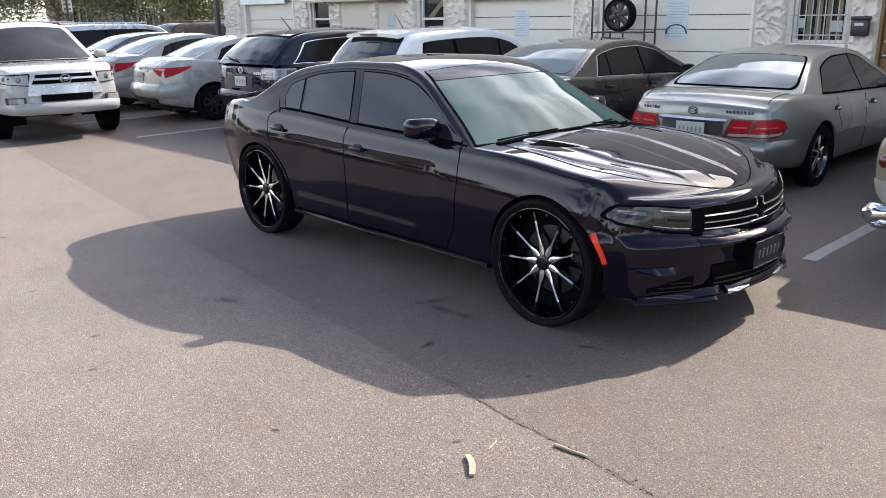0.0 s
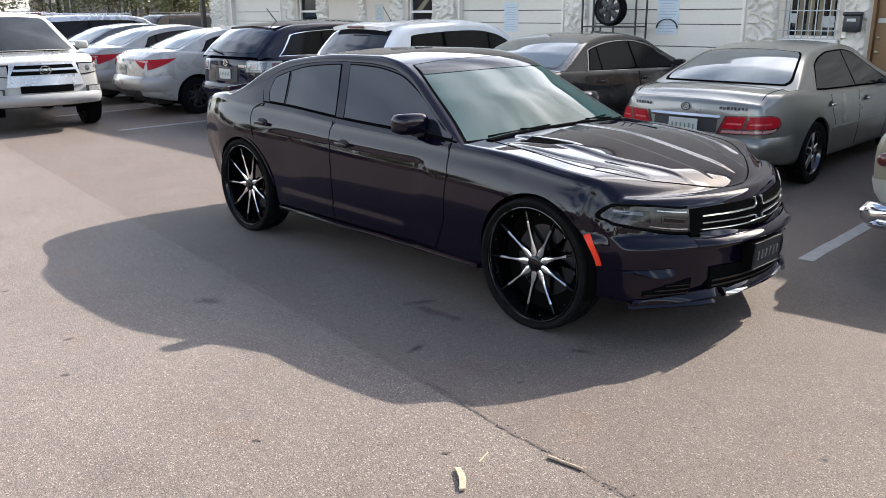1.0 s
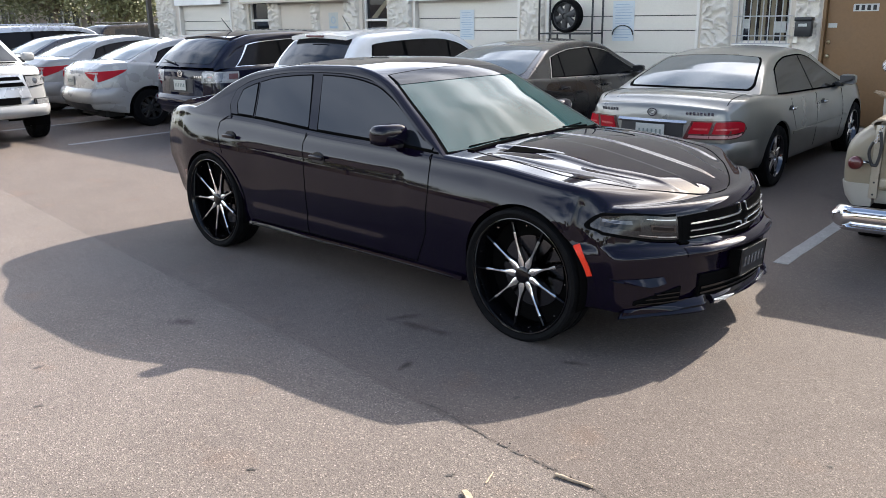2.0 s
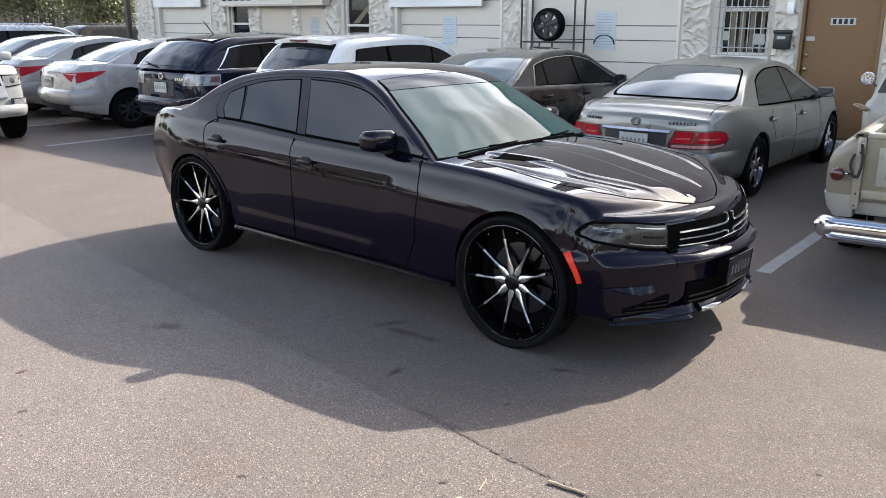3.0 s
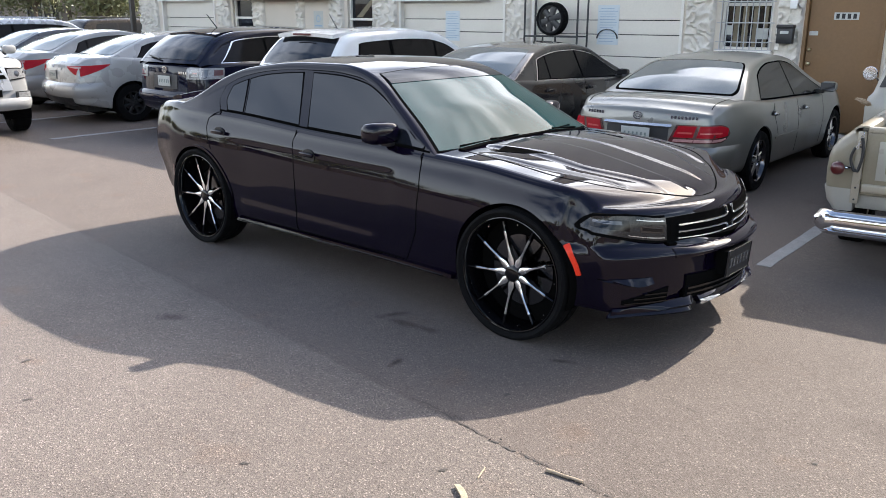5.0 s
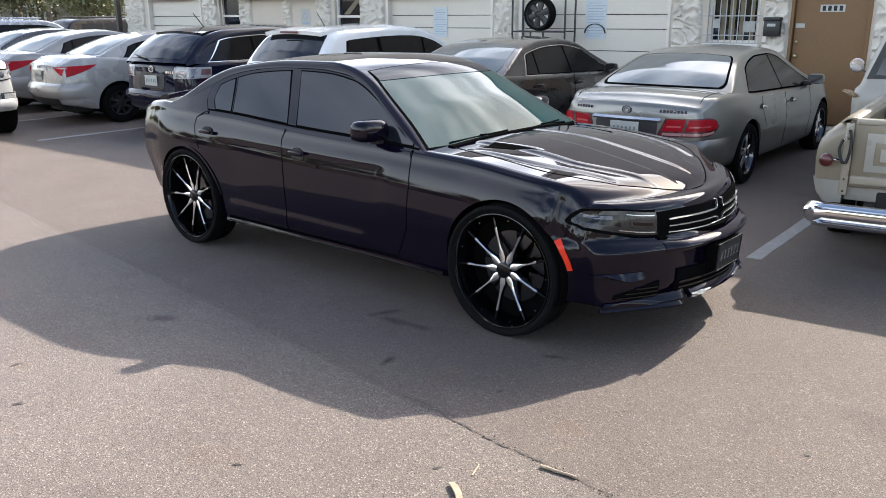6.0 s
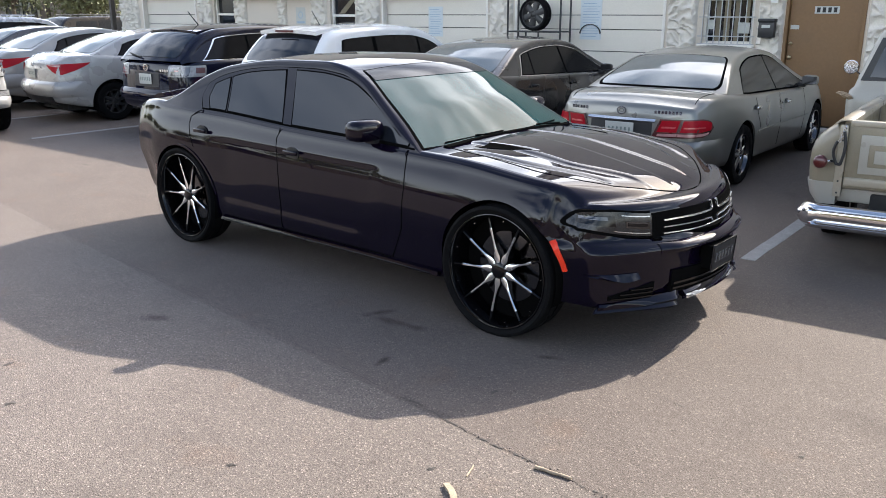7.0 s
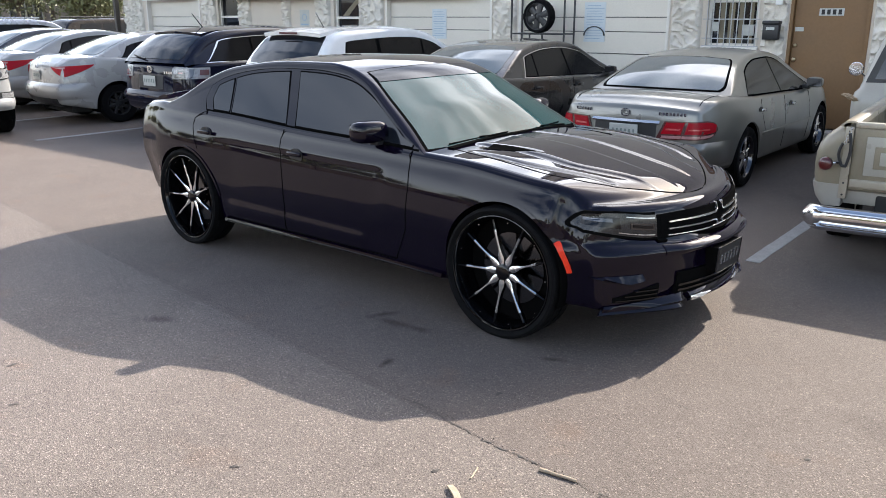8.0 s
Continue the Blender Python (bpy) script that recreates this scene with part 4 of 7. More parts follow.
    def wrap_rear(s, p, z, sd):
        yc = s.side_y(s.xr, z) * 0.985
        return s.rear(sd * p, z) if p < yc else s.flank(s.xr + (p - yc), z, sd)

    def upper(s, x, y):
        """The top of hood or deck."""
        yc = s.half * s.plan(x) * s.side(1) - s.edge_r
        t = min(abs(y) / yc, 1)
        return s.bend(x, y, s.top(x) + s.dome(x) * (1 - t * t) + (s.relief(x, abs(y)) if s.relief else 0))

    # the cabin
    def cab(s, x):
        zb = s.top(x) - 0.02
        yb = s.half * s.plan(x) * s.side(1) - s.cabin_in
        return zb, yb, max(s.roof(x) - zb, 0.004)

    def cab_bend(s, x, y, z, yb):
        mid = (s.rx0 + s.rx1) / 2
        q = 1 - (y / yb) ** 2
        return Vector((x + s.cabin_bow[0] * q * smoothstep(mid, s.rx1, x) - s.cabin_bow[1] * q * smoothstep(mid, s.rx0, x), y, z))

    def cab_flank(s, x, z, sd):
        zb, yb, h = s.cab(x)
        y = yb - s.lean * max(z - zb, 0)
        return s.cab_bend(x, sd * y, z, yb)

    def cab_side_top(s, x):
        zb, yb, h = s.cab(x)
        r = min(s.roof_r, h * 0.45)
        return zb + h - r

    def cab_top(s, x, v):
        """The roof or a screen: v from -1 to 1 across."""
        zb, yb, h = s.cab(x)
        r = min(s.roof_r, h * 0.45)
        yc = yb - s.lean * (h - r) - r * 0.9
        y = yc * v
        return s.cab_bend(x, y, zb + h + s.roof_crown * min(1, h / 0.2) * (1 - v * v), yb)

    def cabin_mesh(s, step=0.05):
        n = max(12, int((s.rx1 - s.rx0) / step))
        verts, m = [], 0
        for i in range(n + 1):
            x = s.rx0 + (s.rx1 - s.rx0) * i / n
            zb, yb, h = s.cab(x)
            r = min(s.roof_r, h * 0.45)
            half = [(yb - s.lean * (h - r) * t, zb + (h - r) * t) for t in (0, 0.2, 0.4, 0.6, 0.8, 1)]
            y1 = half[-1][0]
            for a in (25, 50, 75, 90):
                half.append((y1 - 0.9 * r * (1 - math.cos(radians(a))), zb + h - r + r * math.sin(radians(a))))
            yc = half[-1][0]
            for t in (0.85, 0.6, 0.3, 0.0):
                half.append((yc * t, zb + h + s.roof_crown * min(1, h / 0.2) * (1 - t * t)))
            full = half + [(-y, z) for y, z in half[-2::-1]]
            verts += [s.cab_bend(x, y, z, yb) for y, z in full]
            m = len(full)
        faces = [(i * m + j, i * m + j + 1, (i + 1) * m + j + 1, (i + 1) * m + j) for i in range(n) for j in range(m - 1)]
        return verts, faces


def cut_arches(verts, faces, material, axles, radius, height, name="body"):
    """The closed lower body with its wheel arches cut out."""
    me = mesh_of(name, verts, faces, material)
    fix_normals(me)
    ob = new("tmp_body", me)
    cutters = []
    for x in axles:
        bm = bmesh.new()
        bmesh.ops.create_cone(bm, cap_ends=True, segments=64, radius1=radius, radius2=radius, depth=3.0)
        moved(bm, pose(x, 0, height, 90))
        cm = bpy.data.meshes.new("tmp_cut")
        bm.to_mesh(cm)
        bm.free()
        cut = new("tmp_cut", cm)
        cutters.append(cut)
        mod = ob.modifiers.new("cut", "BOOLEAN")
        mod.operation, mod.object, mod.solver = "DIFFERENCE", cut, "EXACT"
    bpy.context.view_layer.update()
    dg = bpy.context.evaluated_depsgraph_get()
    res = bpy.data.meshes.new_from_object(ob.evaluated_get(dg))
    res.name = name
    for o in [ob] + cutters:
        d = o.data
        bpy.data.objects.remove(o)
        bpy.data.meshes.remove(d)
    res.materials.clear()
    res.materials.append(material)
    res.polygons.foreach_set("material_index", [0] * len(res.polygons))
    res.shade_smooth()
    res.set_sharp_from_angle(angle=radians(38))
    return res


def side_pane(s, x0, x1, sh0, sh1, low=0.035, high=0.03):
    """A side window between two slanting edges, from the belt to under the roof's edge."""
    def make(sd):
        def f(u, v):
            xa, xb = x0 + sh0 * v, x1 + sh1 * v
            x = xa + (xb - xa) * (u if sd < 0 else 1 - u)
            zb = s.cab(x)[0] + low
            zt = max(s.cab_side_top(x) - high, zb + 0.004)
            return s.cab_flank(x, zb + (zt - zb) * v, sd)
        return f
    return make


def strip(s, pts, width, sd):
    """A narrow band along a line of (x, z) on the flank; below and above the belt."""
    xs = [p[0] for p in pts]
    def at(i):
        x, z = pts[i]
        return Vector((x, 0, z))
    def f(u, v):
        t = u * (len(pts) - 1)
        i = min(int(t), len(pts) - 2)
        a, b = at(i), at(i + 1)
        p = a.lerp(b, t - i)
        d = (b - a).normalized()
        nrm = Vector((-d.z, 0, d.x)) * ((v - 0.5) * width)
        q = p + nrm
        if q.z > s.top(q.x) - 0.01 and s.rx0 < q.x < s.rx1:
            return s.cab_flank(q.x, q.z, sd)
        return s.flank(q.x, q.z, sd)
    return f


def plate_on(parent, at, turn_z, tilt=0.0, label="white licence plate with unreadable marks", bg="plate", inkm="plate_ink", width=0.305):
    """A licence plate with plain bars."""
    m = Matrix.Translation(at) @ pose(0, 0, 0, 0, 0, turn_z) @ pose(0, 0, 0, 0, tilt, 0)
    pl = part("licence_plate", moved(box(-0.004, 0.004, -width / 2, width / 2, -0.075, 0.075, 0.0035), m), M[bg], parent, label)
    for k in range(6):
        y = -width * 0.36 + width * 0.145 * k
        part("plate_bar", moved(box(0.004, 0.0065, y - 0.009, y + 0.009, -0.026, 0.026), m), M[inkm], pl)
    return pl


def car_base(name, label, s, place, heading, body_paint, wheel_parts, radius, arch, panes, wheel_y, axle_z=None, group="", category="car", glass="glass", screen="glass", back="glass", trim=None, step=0.07, screen_x=None, back_x=None, mirrors=None, handles=(), seams=(), pillar=None, mirror_paint=None, dlo=None, mirror_size=1.0, mirror_out=0.085, back_w=0.93, squat=1.0, front_drop=0.0, mirror_w=0.105, handle_l=0.085, screen_w=0.93, handle_paint=None):
    """The whole car: lower body, cabin, panes, wheels, underbody, mirrors, handles, seams."""
    car = new(name)
    car.matrix_world = pose(place[0], place[1], 0, 0, 0, heading)
    car.scale.z = squat
    tagged(car, label, category, group)
    pm = M[body_paint]
    v, f = s.lower_mesh(step)
    part_mesh("body", cut_arches(v, f, pm, (s.af, s.ar), arch, axle_z or radius), car)
    v, f = s.cabin_mesh()
    me = mesh_of("roof", v, f, pm)
    fix_normals(me)
    me.shade_smooth()
    me.set_sharp_from_angle(angle=radians(50))
    part_mesh("roof", me, car)
    # plain dark box added to block light through the wheel arch cuts
    part("underbody", box(s.xr + 0.25, s.xf - 0.25, -s.half * 0.60, s.half * 0.60, s.sill(0) - 0.02, s.top(s.af) - 0.12), M["dark"], car)
    for ax in (s.af, s.ar):
        for sd in (-1, 1):
            bm = bmesh.new()
            n = 24
            rows = []
            for i in range(n + 1):
                a = radians(-20 + 220 * i / n)
                rows.append([bm.verts.new((ax + (arch - 0.004) * math.cos(a), sd * yy, (axle_z or radius) + (arch - 0.004) * math.sin(a))) for yy in (s.half * 0.55, s.side_y(ax, 0.6) - 0.02)])
            for a0, a1 in zip(rows, rows[1:]):
                bm.faces.new((a0[0], a0[1], a1[1], a1[0]))
            part("wheel_arch_liner", bm, M["seal"], car, "", 60)
            put_wheel(car, wheel_parts, ax, sd * wheel_y, (axle_z or radius) - (front_drop if ax > 0 else 0), sd)
    for nm, make, gm in panes:
        for sd in (-1, 1):
            patch_part(nm, make(sd), 20, 8, M[gm], car, "", 0.002 if gm == "seal" else 0.005, 0.006 if gm == "seal" else 0.012)
    if dlo:
        for sd in (-1, 1):
            patch_part("window_seal", side_pane(s, *dlo, 0.024, 0.020)(sd), 36, 8, M["seal"], car, "", 0.0025, 0.006)
    a, b = screen_x
    patch_part("windscreen", lambda u, w: s.cab_top(a + (b - a) * u, (2 * w - 1) * screen_w * (1 - 0.04 * (1 - u) ** 8)), 14, 24, M[screen], car, "", 0.005, 0.012)
    if screen_w > 0.94:
        patch_part("windscreen_seal", lambda u, w: s.cab_top(a - 0.012 + (b - a + 0.02) * u, (2 * w - 1) * (screen_w + 0.022) * (1 - 0.04 * (1 - u) ** 8)), 14, 24, M["seal"], car, "", 0.0025, 0.008)
    a2, b2 = back_x
    patch_part("rear_window", lambda u, w: s.cab_top(a2 + (b2 - a2) * u, (2 * w - 1) * back_w * (1 - 0.09 * abs(2 * u - 1) ** 6)), 20, 24, M[back], car, "", 0.005, 0.012)
    if mirrors:
        xm = s.rx1 - mirrors[0]
        zm = s.top(xm) + mirrors[1]
        for sd in (-1, 1):
            yb = s.side_y(xm, s.top(xm) - 0.05)
            bm = bmesh.new()
            bmesh.ops.create_uvsphere(bm, u_segments=20, v_segments=12, radius=1.0)
            for q in bm.verts:
                c = q.co
                c.x, c.y, c.z = [math.copysign(abs(t) ** 0.6, t) for t in c]
                q.co = Vector((xm + c.x * 0.065 - 0.02 * (c.y * sd), sd * (yb + mirror_out * mirror_size) + c.y * mirror_w * mirror_size, zm + c.z * 0.068 * mirror_size))
            bmesh.ops.bisect_plane(bm, geom=bm.verts[:] + bm.edges[:] + bm.faces[:], plane_co=(xm - 0.055, 0, 0), plane_no=(-1, 0, 0), clear_outer=True)
            bmesh.ops.holes_fill(bm, edges=bm.edges[:])
            mir = part("wing_mirror", bm, M[mirror_paint or body_paint], car, "", 40)
            part("mirror_foot", bevelled(box(xm - 0.03, xm + 0.05, *sorted((sd * (yb - 0.07), sd * (yb + 0.03))), zm - 0.085, zm - 0.03), 0.012), M["black_plastic"], mir, "", 50)
            part("mirror_glass", box(xm - 0.0580, xm - 0.0550, *sorted((sd * (yb - 0.005), sd * (yb + (mirror_out + mirror_w - 0.015) * mirror_size))), zm - 0.05 * mirror_size, zm + 0.05 * mirror_size), M["dark_chrome"], mir)
    if handles:
        for hx, hz in handles:
            for sd in (-1, 1):
                p = s.flank(hx, hz, sd)
                hd = part("door_handle", bevelled(box(hx - handle_l, hx + handle_l, *sorted((p.y + sd * 0.018, p.y + sd * 0.042)), hz - 0.014, hz + 0.016), 0.008), M[handle_paint] if handle_paint else pm, car, "", 60)
                # flat black disc, the shade of the handle's pocket given by colour
                part("handle_recess", moved(lathe([(0.001, -0.004), (0.05, -0.004), (0.05, 0.004), (0.001, 0.004)], 24), Matrix.Translation((hx - 0.01, p.y + sd * 0.001, hz - 0.012)) @ Matrix.Diagonal((1.35, 1, 0.95, 1))), M["black_plastic"], hd)
    for pts in seams:
        for sd in (-1, 1):
            patch_part("panel_gap", strip(s, pts, 0.007, sd), max(8, 5 * len(pts)), 1, M["seal"], car, "", 0.0015, 0.003)
    return car


# ---- the black saloon ----
def hood_relief(x, y):
    """A raised dome with a shallow middle channel, an air pocket on each side and a groove inside the shut line."""
    y = abs(y)
    if x < 0.85:
        return 0.0
    edge = 0.47 - 0.17 * smoothstep(1.65, 2.1, x)
    along = smoothstep(0.90, 1.05, x) * (1 - smoothstep(2.0, 2.22, x))
    z = 0.013 * along * (1 - smoothstep(edge - 0.01, edge + 0.035, y))
    z -= 0.007 * along * (1 - smoothstep(0.115, 0.135, y))
    inner, outer = 0.452 - 0.03 * smoothstep(1.1, 1.48, x), 0.585 - 0.14 * smoothstep(1.08, 1.48, x)
    z -= 0.003 * smoothstep(1.08, 1.12, x) * (1 - smoothstep(1.40, 1.48, x)) * smoothstep(inner - 0.01, inner + 0.01, y) * (1 - smoothstep(outer - 0.01, outer + 0.012, y))
    groove = 0.675 - 0.18 * smoothstep(1.45, 2.1, x)
    z -= 0.009 * smoothstep(1.05, 1.3, x) * (1 - smoothstep(1.98, 2.08, x)) * math.exp(-((y - groove) / 0.018) ** 2)
    return z


def door_scallop(x, z):
    """The long hollow in the doors, which ends in a soft upright fold behind the front wheel, and a ledge above the sill."""
    along = smoothstep(-1.25, -0.9, x) * (1 - smoothstep(0.50, 0.66, x))
    top = 0.88 - 0.03 * smoothstep(-1.2, 0.5, x)
    d = -0.010 * along * (1 - smoothstep(top - 0.03, top + 0.01, z)) * smoothstep(0.46, 0.72, z)
    low = smoothstep(-1.06, -0.95, x) * (1 - smoothstep(0.36, 0.46, x))
    zc = 0.405 - 0.012 * x
    k = min(max((zc + 0.019 - z) / 0.038, 0.0), 1.0)
    return d + 0.008 * low * k * smoothstep(0.27, 0.34, z)


charger_shape = Shape(
    0.960, 3.05, -2.50, 2.30,
    plan=((-2.50, 0.92), (-2.2, 0.965), (-1.6, 1.0), (-0.9, 0.975), (0.3, 0.965), (1.1, 0.985), (1.6, 0.995), (2.0, 0.955), (2.24, 0.90)),
    top=((-2.50, 1.040), (-2.38, 1.080), (-2.0, 1.095), (-1.4, 1.07), (-1.0, 1.055), (-0.25, 1.012), (0.6, 0.985), (0.9, 0.972), (1.2, 0.962), (1.7, 0.914), (1.9, 0.893), (2.05, 0.872), (2.15, 0.846), (2.24, 0.802)),
    roof=((-1.80, 1.085), (-1.68, 1.135), (-1.56, 1.198), (-1.40, 1.292), (-1.13, 1.385), (-0.57, 1.442), (-0.2, 1.445), (0.0, 1.42), (0.16, 1.372), (0.45, 1.215), (0.90, 0.962)),
    sill=((-2.50, 0.36), (-2.2, 0.28), (-1.5, 0.25), (1.5, 0.235), (1.85, 0.235), (2.05, 0.25), (2.24, 0.245)),
    side=((0, 0.945), (0.08, 0.968), (0.22, 0.974), (0.42, 0.990), (0.56, 1.0), (0.70, 0.997), (0.80, 0.987), (0.90, 0.966), (1, 0.93)),
    lean=0.56, roof_r=0.055, edge_r=0.055, bow=(0.40, 0.30),
    rake_f=((0.20, 0.03), (0.27, 0.055), (0.42, 0.065), (0.545, 0.075), (0.59, 0.04), (0.61, 0.01), (0.70, 0.0), (0.80, -0.02)), rake_r=((0.3, 0.17), (0.55, 0.09), (0.7, 0.035), (0.95, 0.035), (1.1, 0.06)),
    crown=0.028, roof_crown=0.03, cabin_in=0.016, cabin_bow=(0.09, 0.10), cap=0.045, power=2.1, relief=hood_relief, late=0.22, carve=door_scallop, flat=0.040)


def front_strip(s, pts, width):
    """A narrow band along a line of (y, z) on the nose."""
    def f(u, w):
        t = u * (len(pts) - 1)
        i = min(int(t), len(pts) - 2)
        (y0, z0), (y1, z1) = pts[i], pts[i + 1]
        k = t - i
        ln = math.hypot(y1 - y0, z1 - z0)
        ny, nz = -(z1 - z0) / ln, (y1 - y0) / ln
        return s.front(y0 + (y1 - y0) * k + ny * (w - 0.5) * width, z0 + (z1 - z0) * k + nz * (w - 0.5) * width)
    return f


def outlined_pane(s, low, tops, left, right, grow=0.0):
    """A side window: its top line (x, z), and its two ends as lines of (height share, x)."""
    zt, xl, xr = curve_through(tops), curve_through(left), curve_through(right)
    def make(sd):
        def f(u, v):
            a, b = xl(v) - grow, xr(v) + grow
            x = a + (b - a) * (u if sd < 0 else 1 - u)
            z0 = s.cab(x)[0] + low - grow
            z1 = max(min(zt(x) + grow, s.cab_side_top(x) + 0.012), z0 + 0.003)
            return s.cab_flank(x, z0 + (z1 - z0) * v, sd)
        return f
    return make


def charger():
    s = charger_shape
    wp = wheel("big", 0.381, 0.334, 0.235, 9, M["spoke"], M["gloss_black"], "big")
    seams = (((0.80, 0.97), (0.815, 0.86), (0.83, 0.77), (0.80, 0.5), (0.70, 0.29)), ((-0.375, 1.0), (-0.405, 0.935), (-0.38, 0.80), (-0.365, 0.646), (-0.37, 0.4), (-0.37, 0.29)),
             ((-1.27, 1.06), (-1.34, 1.035), (-1.40, 1.005), (-1.405, 0.95), (-1.37, 0.856), (-1.33, 0.78)), ((0.70, 0.29), (-0.45, 0.29), (-1.02, 0.29)))
    tops = ((-1.29, 1.19), (-1.249, 1.228), (-1.16, 1.268), (-1.072, 1.296), (-0.881, 1.338), (-0.534, 1.366), (-0.425, 1.369), (-0.19, 1.364), (0.099, 1.326), (0.288, 1.255), (0.528, 1.132), (0.80, 1.0))
    shapes = (("front_side_window", tops, ((0, -0.283), (1, -0.425)), ((0, 0.79), (1, 0.79))),
              ("rear_side_window", tops, ((0, -0.992), (1, -1.056)), ((0, -0.388), (1, -0.534))),
              ("quarter_window", tops, ((0, -1.196), (0.5, -1.242), (1, -1.225)), ((0, -1.022), (1, -1.086))))
    car = car_base("saloon_car", "glossy black four-door saloon with oversized black and chrome wheels", s, (0, 0), 0, "p_black", wp, 0.381, 0.400, (), 0.842, axle_z=0.379, front_drop=0.007, screen_x=(0.13, 0.87), back_x=(-1.74, -1.16), screen="glass_green", mirrors=(0.40, 0.078), mirror_out=0.052, mirror_w=0.115, handles=((-0.215, 0.852), (-1.23, 0.915)), handle_l=0.068, seams=seams, step=0.05, screen_w=0.95)
    patch_part("tint_band", lambda u, w: s.cab_top(0.135 + (0.15 - 0.03 * (2 * w - 1) ** 2) * u, -0.935 + 1.87 * w), 6, 20, M["tint"], car, "grey tint band", 0.008, 0.004)
    # side windows: a black gap, the glossy frame, each pane in its seal
    rim_ = ((-1.40, 1.16), (-1.329, 1.232), (-1.26, 1.275), (-1.188, 1.308), (-0.905, 1.368), (-0.613, 1.394), (-0.3, 1.394), (-0.02, 1.372), (0.14, 1.338), (0.33, 1.262), (0.57, 1.145), (0.86, 0.99))
    ends = ((0, -1.292), (0.5, -1.335), (1, -1.315)), ((0, 0.85), (1, 0.85))
    for sd in (-1, 1):
        patch_part("window_gap", outlined_pane(s, 0.018, rim_, *ends)(sd), 44, 10, M["seal"], car, "", 0.002, 0.006)
        patch_part("window_frame", outlined_pane(s, 0.022, rim_, *ends, -0.006)(sd), 44, 10, M["p_black"], car, "", 0.0045, 0.006)
        for nm, tp, lf, rt in shapes:
            pane = patch_part(nm, outlined_pane(s, 0.034, tp, lf, rt)(sd), 24, 8, M["glass"], car, "dark tinted glass", 0.0085, 0.006)
            patch_part("window_seal", outlined_pane(s, 0.034, tp, lf, rt, 0.009)(sd), 24, 8, M["seal"], pane, "", 0.0065, 0.006)
    # nose
    def fr(y0, y1, z0, z1, slope=0.0):
        return lambda u, w: s.front(y0 + (y1 - y0) * u, (z0 + (z1 - z0) * w) + slope * abs(y0 + (y1 - y0) * u))
    grille = patch_part("grille", lambda u, w: s.front(-0.50 + 1.0 * u, 0.592 + 0.142 * w * (1 - 0.12 * abs(2 * u - 1) ** 3) + 0.020 * abs(2 * u - 1) ** 1.3), 28, 6, M["seal"], car, "black grille with cross-hair bars", 0.016, 0.04)
    for sd in (-1, 1):
        for z, rise in ((0.692, 0.050), (0.650, -0.034)):
            line = [(sd * y, z + 0.012 * (y / 0.455) ** 1.3 * (1 if rise < 0 else 0.4)) for y in (0.455, 0.36, 0.26, 0.16, 0.07)] + [(sd * 0.045, z + 0.08 * rise), (sd * 0.034, z + 0.3 * rise), (sd * (0.030 if rise < 0 else 0.038), z + rise)]
            patch_part("grille_bar", front_strip(s, line if sd < 0 else line[::-1], 0.0078), 42, 1, M["polished"], grille, "silver grille bar", 0.027, 0.014)
    patch_part("grille_bar", lambda u, w: s.front(-0.46 + 0.92 * u, 0.607 + 0.006 * w + 0.016 * abs(2 * u - 1) ** 1.3), 28, 1, M["polished"], grille, "silver grille bar", 0.025, 0.012)
    for sd in (-1, 1):
        patch_part("grille_surround", lambda u, w, sd=sd: s.front(sd * (0.478 + 0.048 * (w if sd < 0 else 1 - w)), 0.594 + 0.144 * u), 8, 2, M["seal"], grille, "", 0.015, 0.03)
    def ridge(u, w):
        y = -0.52 + 1.04 * u
        a = radians(-60 + 150 * w)
        keep_ = 1 - smoothstep(0.40, 0.52, abs(y))
        return s.front(y, 0.556 + 0.026 * math.sin(a)) + Vector((keep_ * (0.002 + 0.026 * math.cos(a)), 0, 0))
    patch_part("bumper_ridge", ridge, 32, 8, M["p_black"], car, "", 0.004, 0.02)
    intake = patch_part("lower_intake", fr(-0.43, 0.43, 0.285, 0.418, 0.012), 20, 3, M["seal"], car, "", 0.006, 0.02)
    for z in (0.315, 0.345):
        patch_part("intake_bar", fr(-0.42, 0.42, z, z + 0.012), 16, 1, M["gloss_black"], intake, "", 0.014, 0.012)
    for sd in (-1, 1):
        def order(fn, sd=sd):
            return fn if sd > 0 else (lambda u, w: fn(u, 1 - w))
        tip = 0.9
        while s.wrap_front(tip, 0.72, sd).x > 1.915:
            tip += 0.005
        def lampf(u, w, sd=sd, grow=0.0, tip=tip):
            p = 0.525 + (tip - 0.525 + grow) * u
            mid, hh = 0.682 + 0.040 * smoothstep(0.0, 0.8, u) - 0.014 * smoothstep(0.8, 1.0, u), (0.059 + grow * 0.30) * (1 - 0.90 * u ** 4.2)
            return s.wrap_front(p, mid + (2 * w - 1) * hh, sd)
        hl = patch_part("headlight", order(lampf), 22, 6, M["lamp_smoke"], car, "smoked dark headlight", 0.017, 0.02)
        patch_part("headlight_surround", order(lambda u, w, sd=sd: lampf(u, w, sd, 0.040)), 22, 6, M["seal"], hl, "", 0.012, 0.02)
        def inside(u0, u1, w0, w1, sd=sd):
            return order(lambda u, w: lampf(u0 + (u1 - u0) * u, w0 + (w1 - w0) * w, sd))
        patch_part("headlight_unit", inside(0.04, 0.36, 0.34, 0.62), 10, 2, M["dark_chrome"], hl, "", 0.0195, 0.005)
        patch_part("headlight_unit", inside(0.07, 0.33, 0.42, 0.56), 10, 2, M["gloss_black"], hl, "", 0.0225, 0.005)
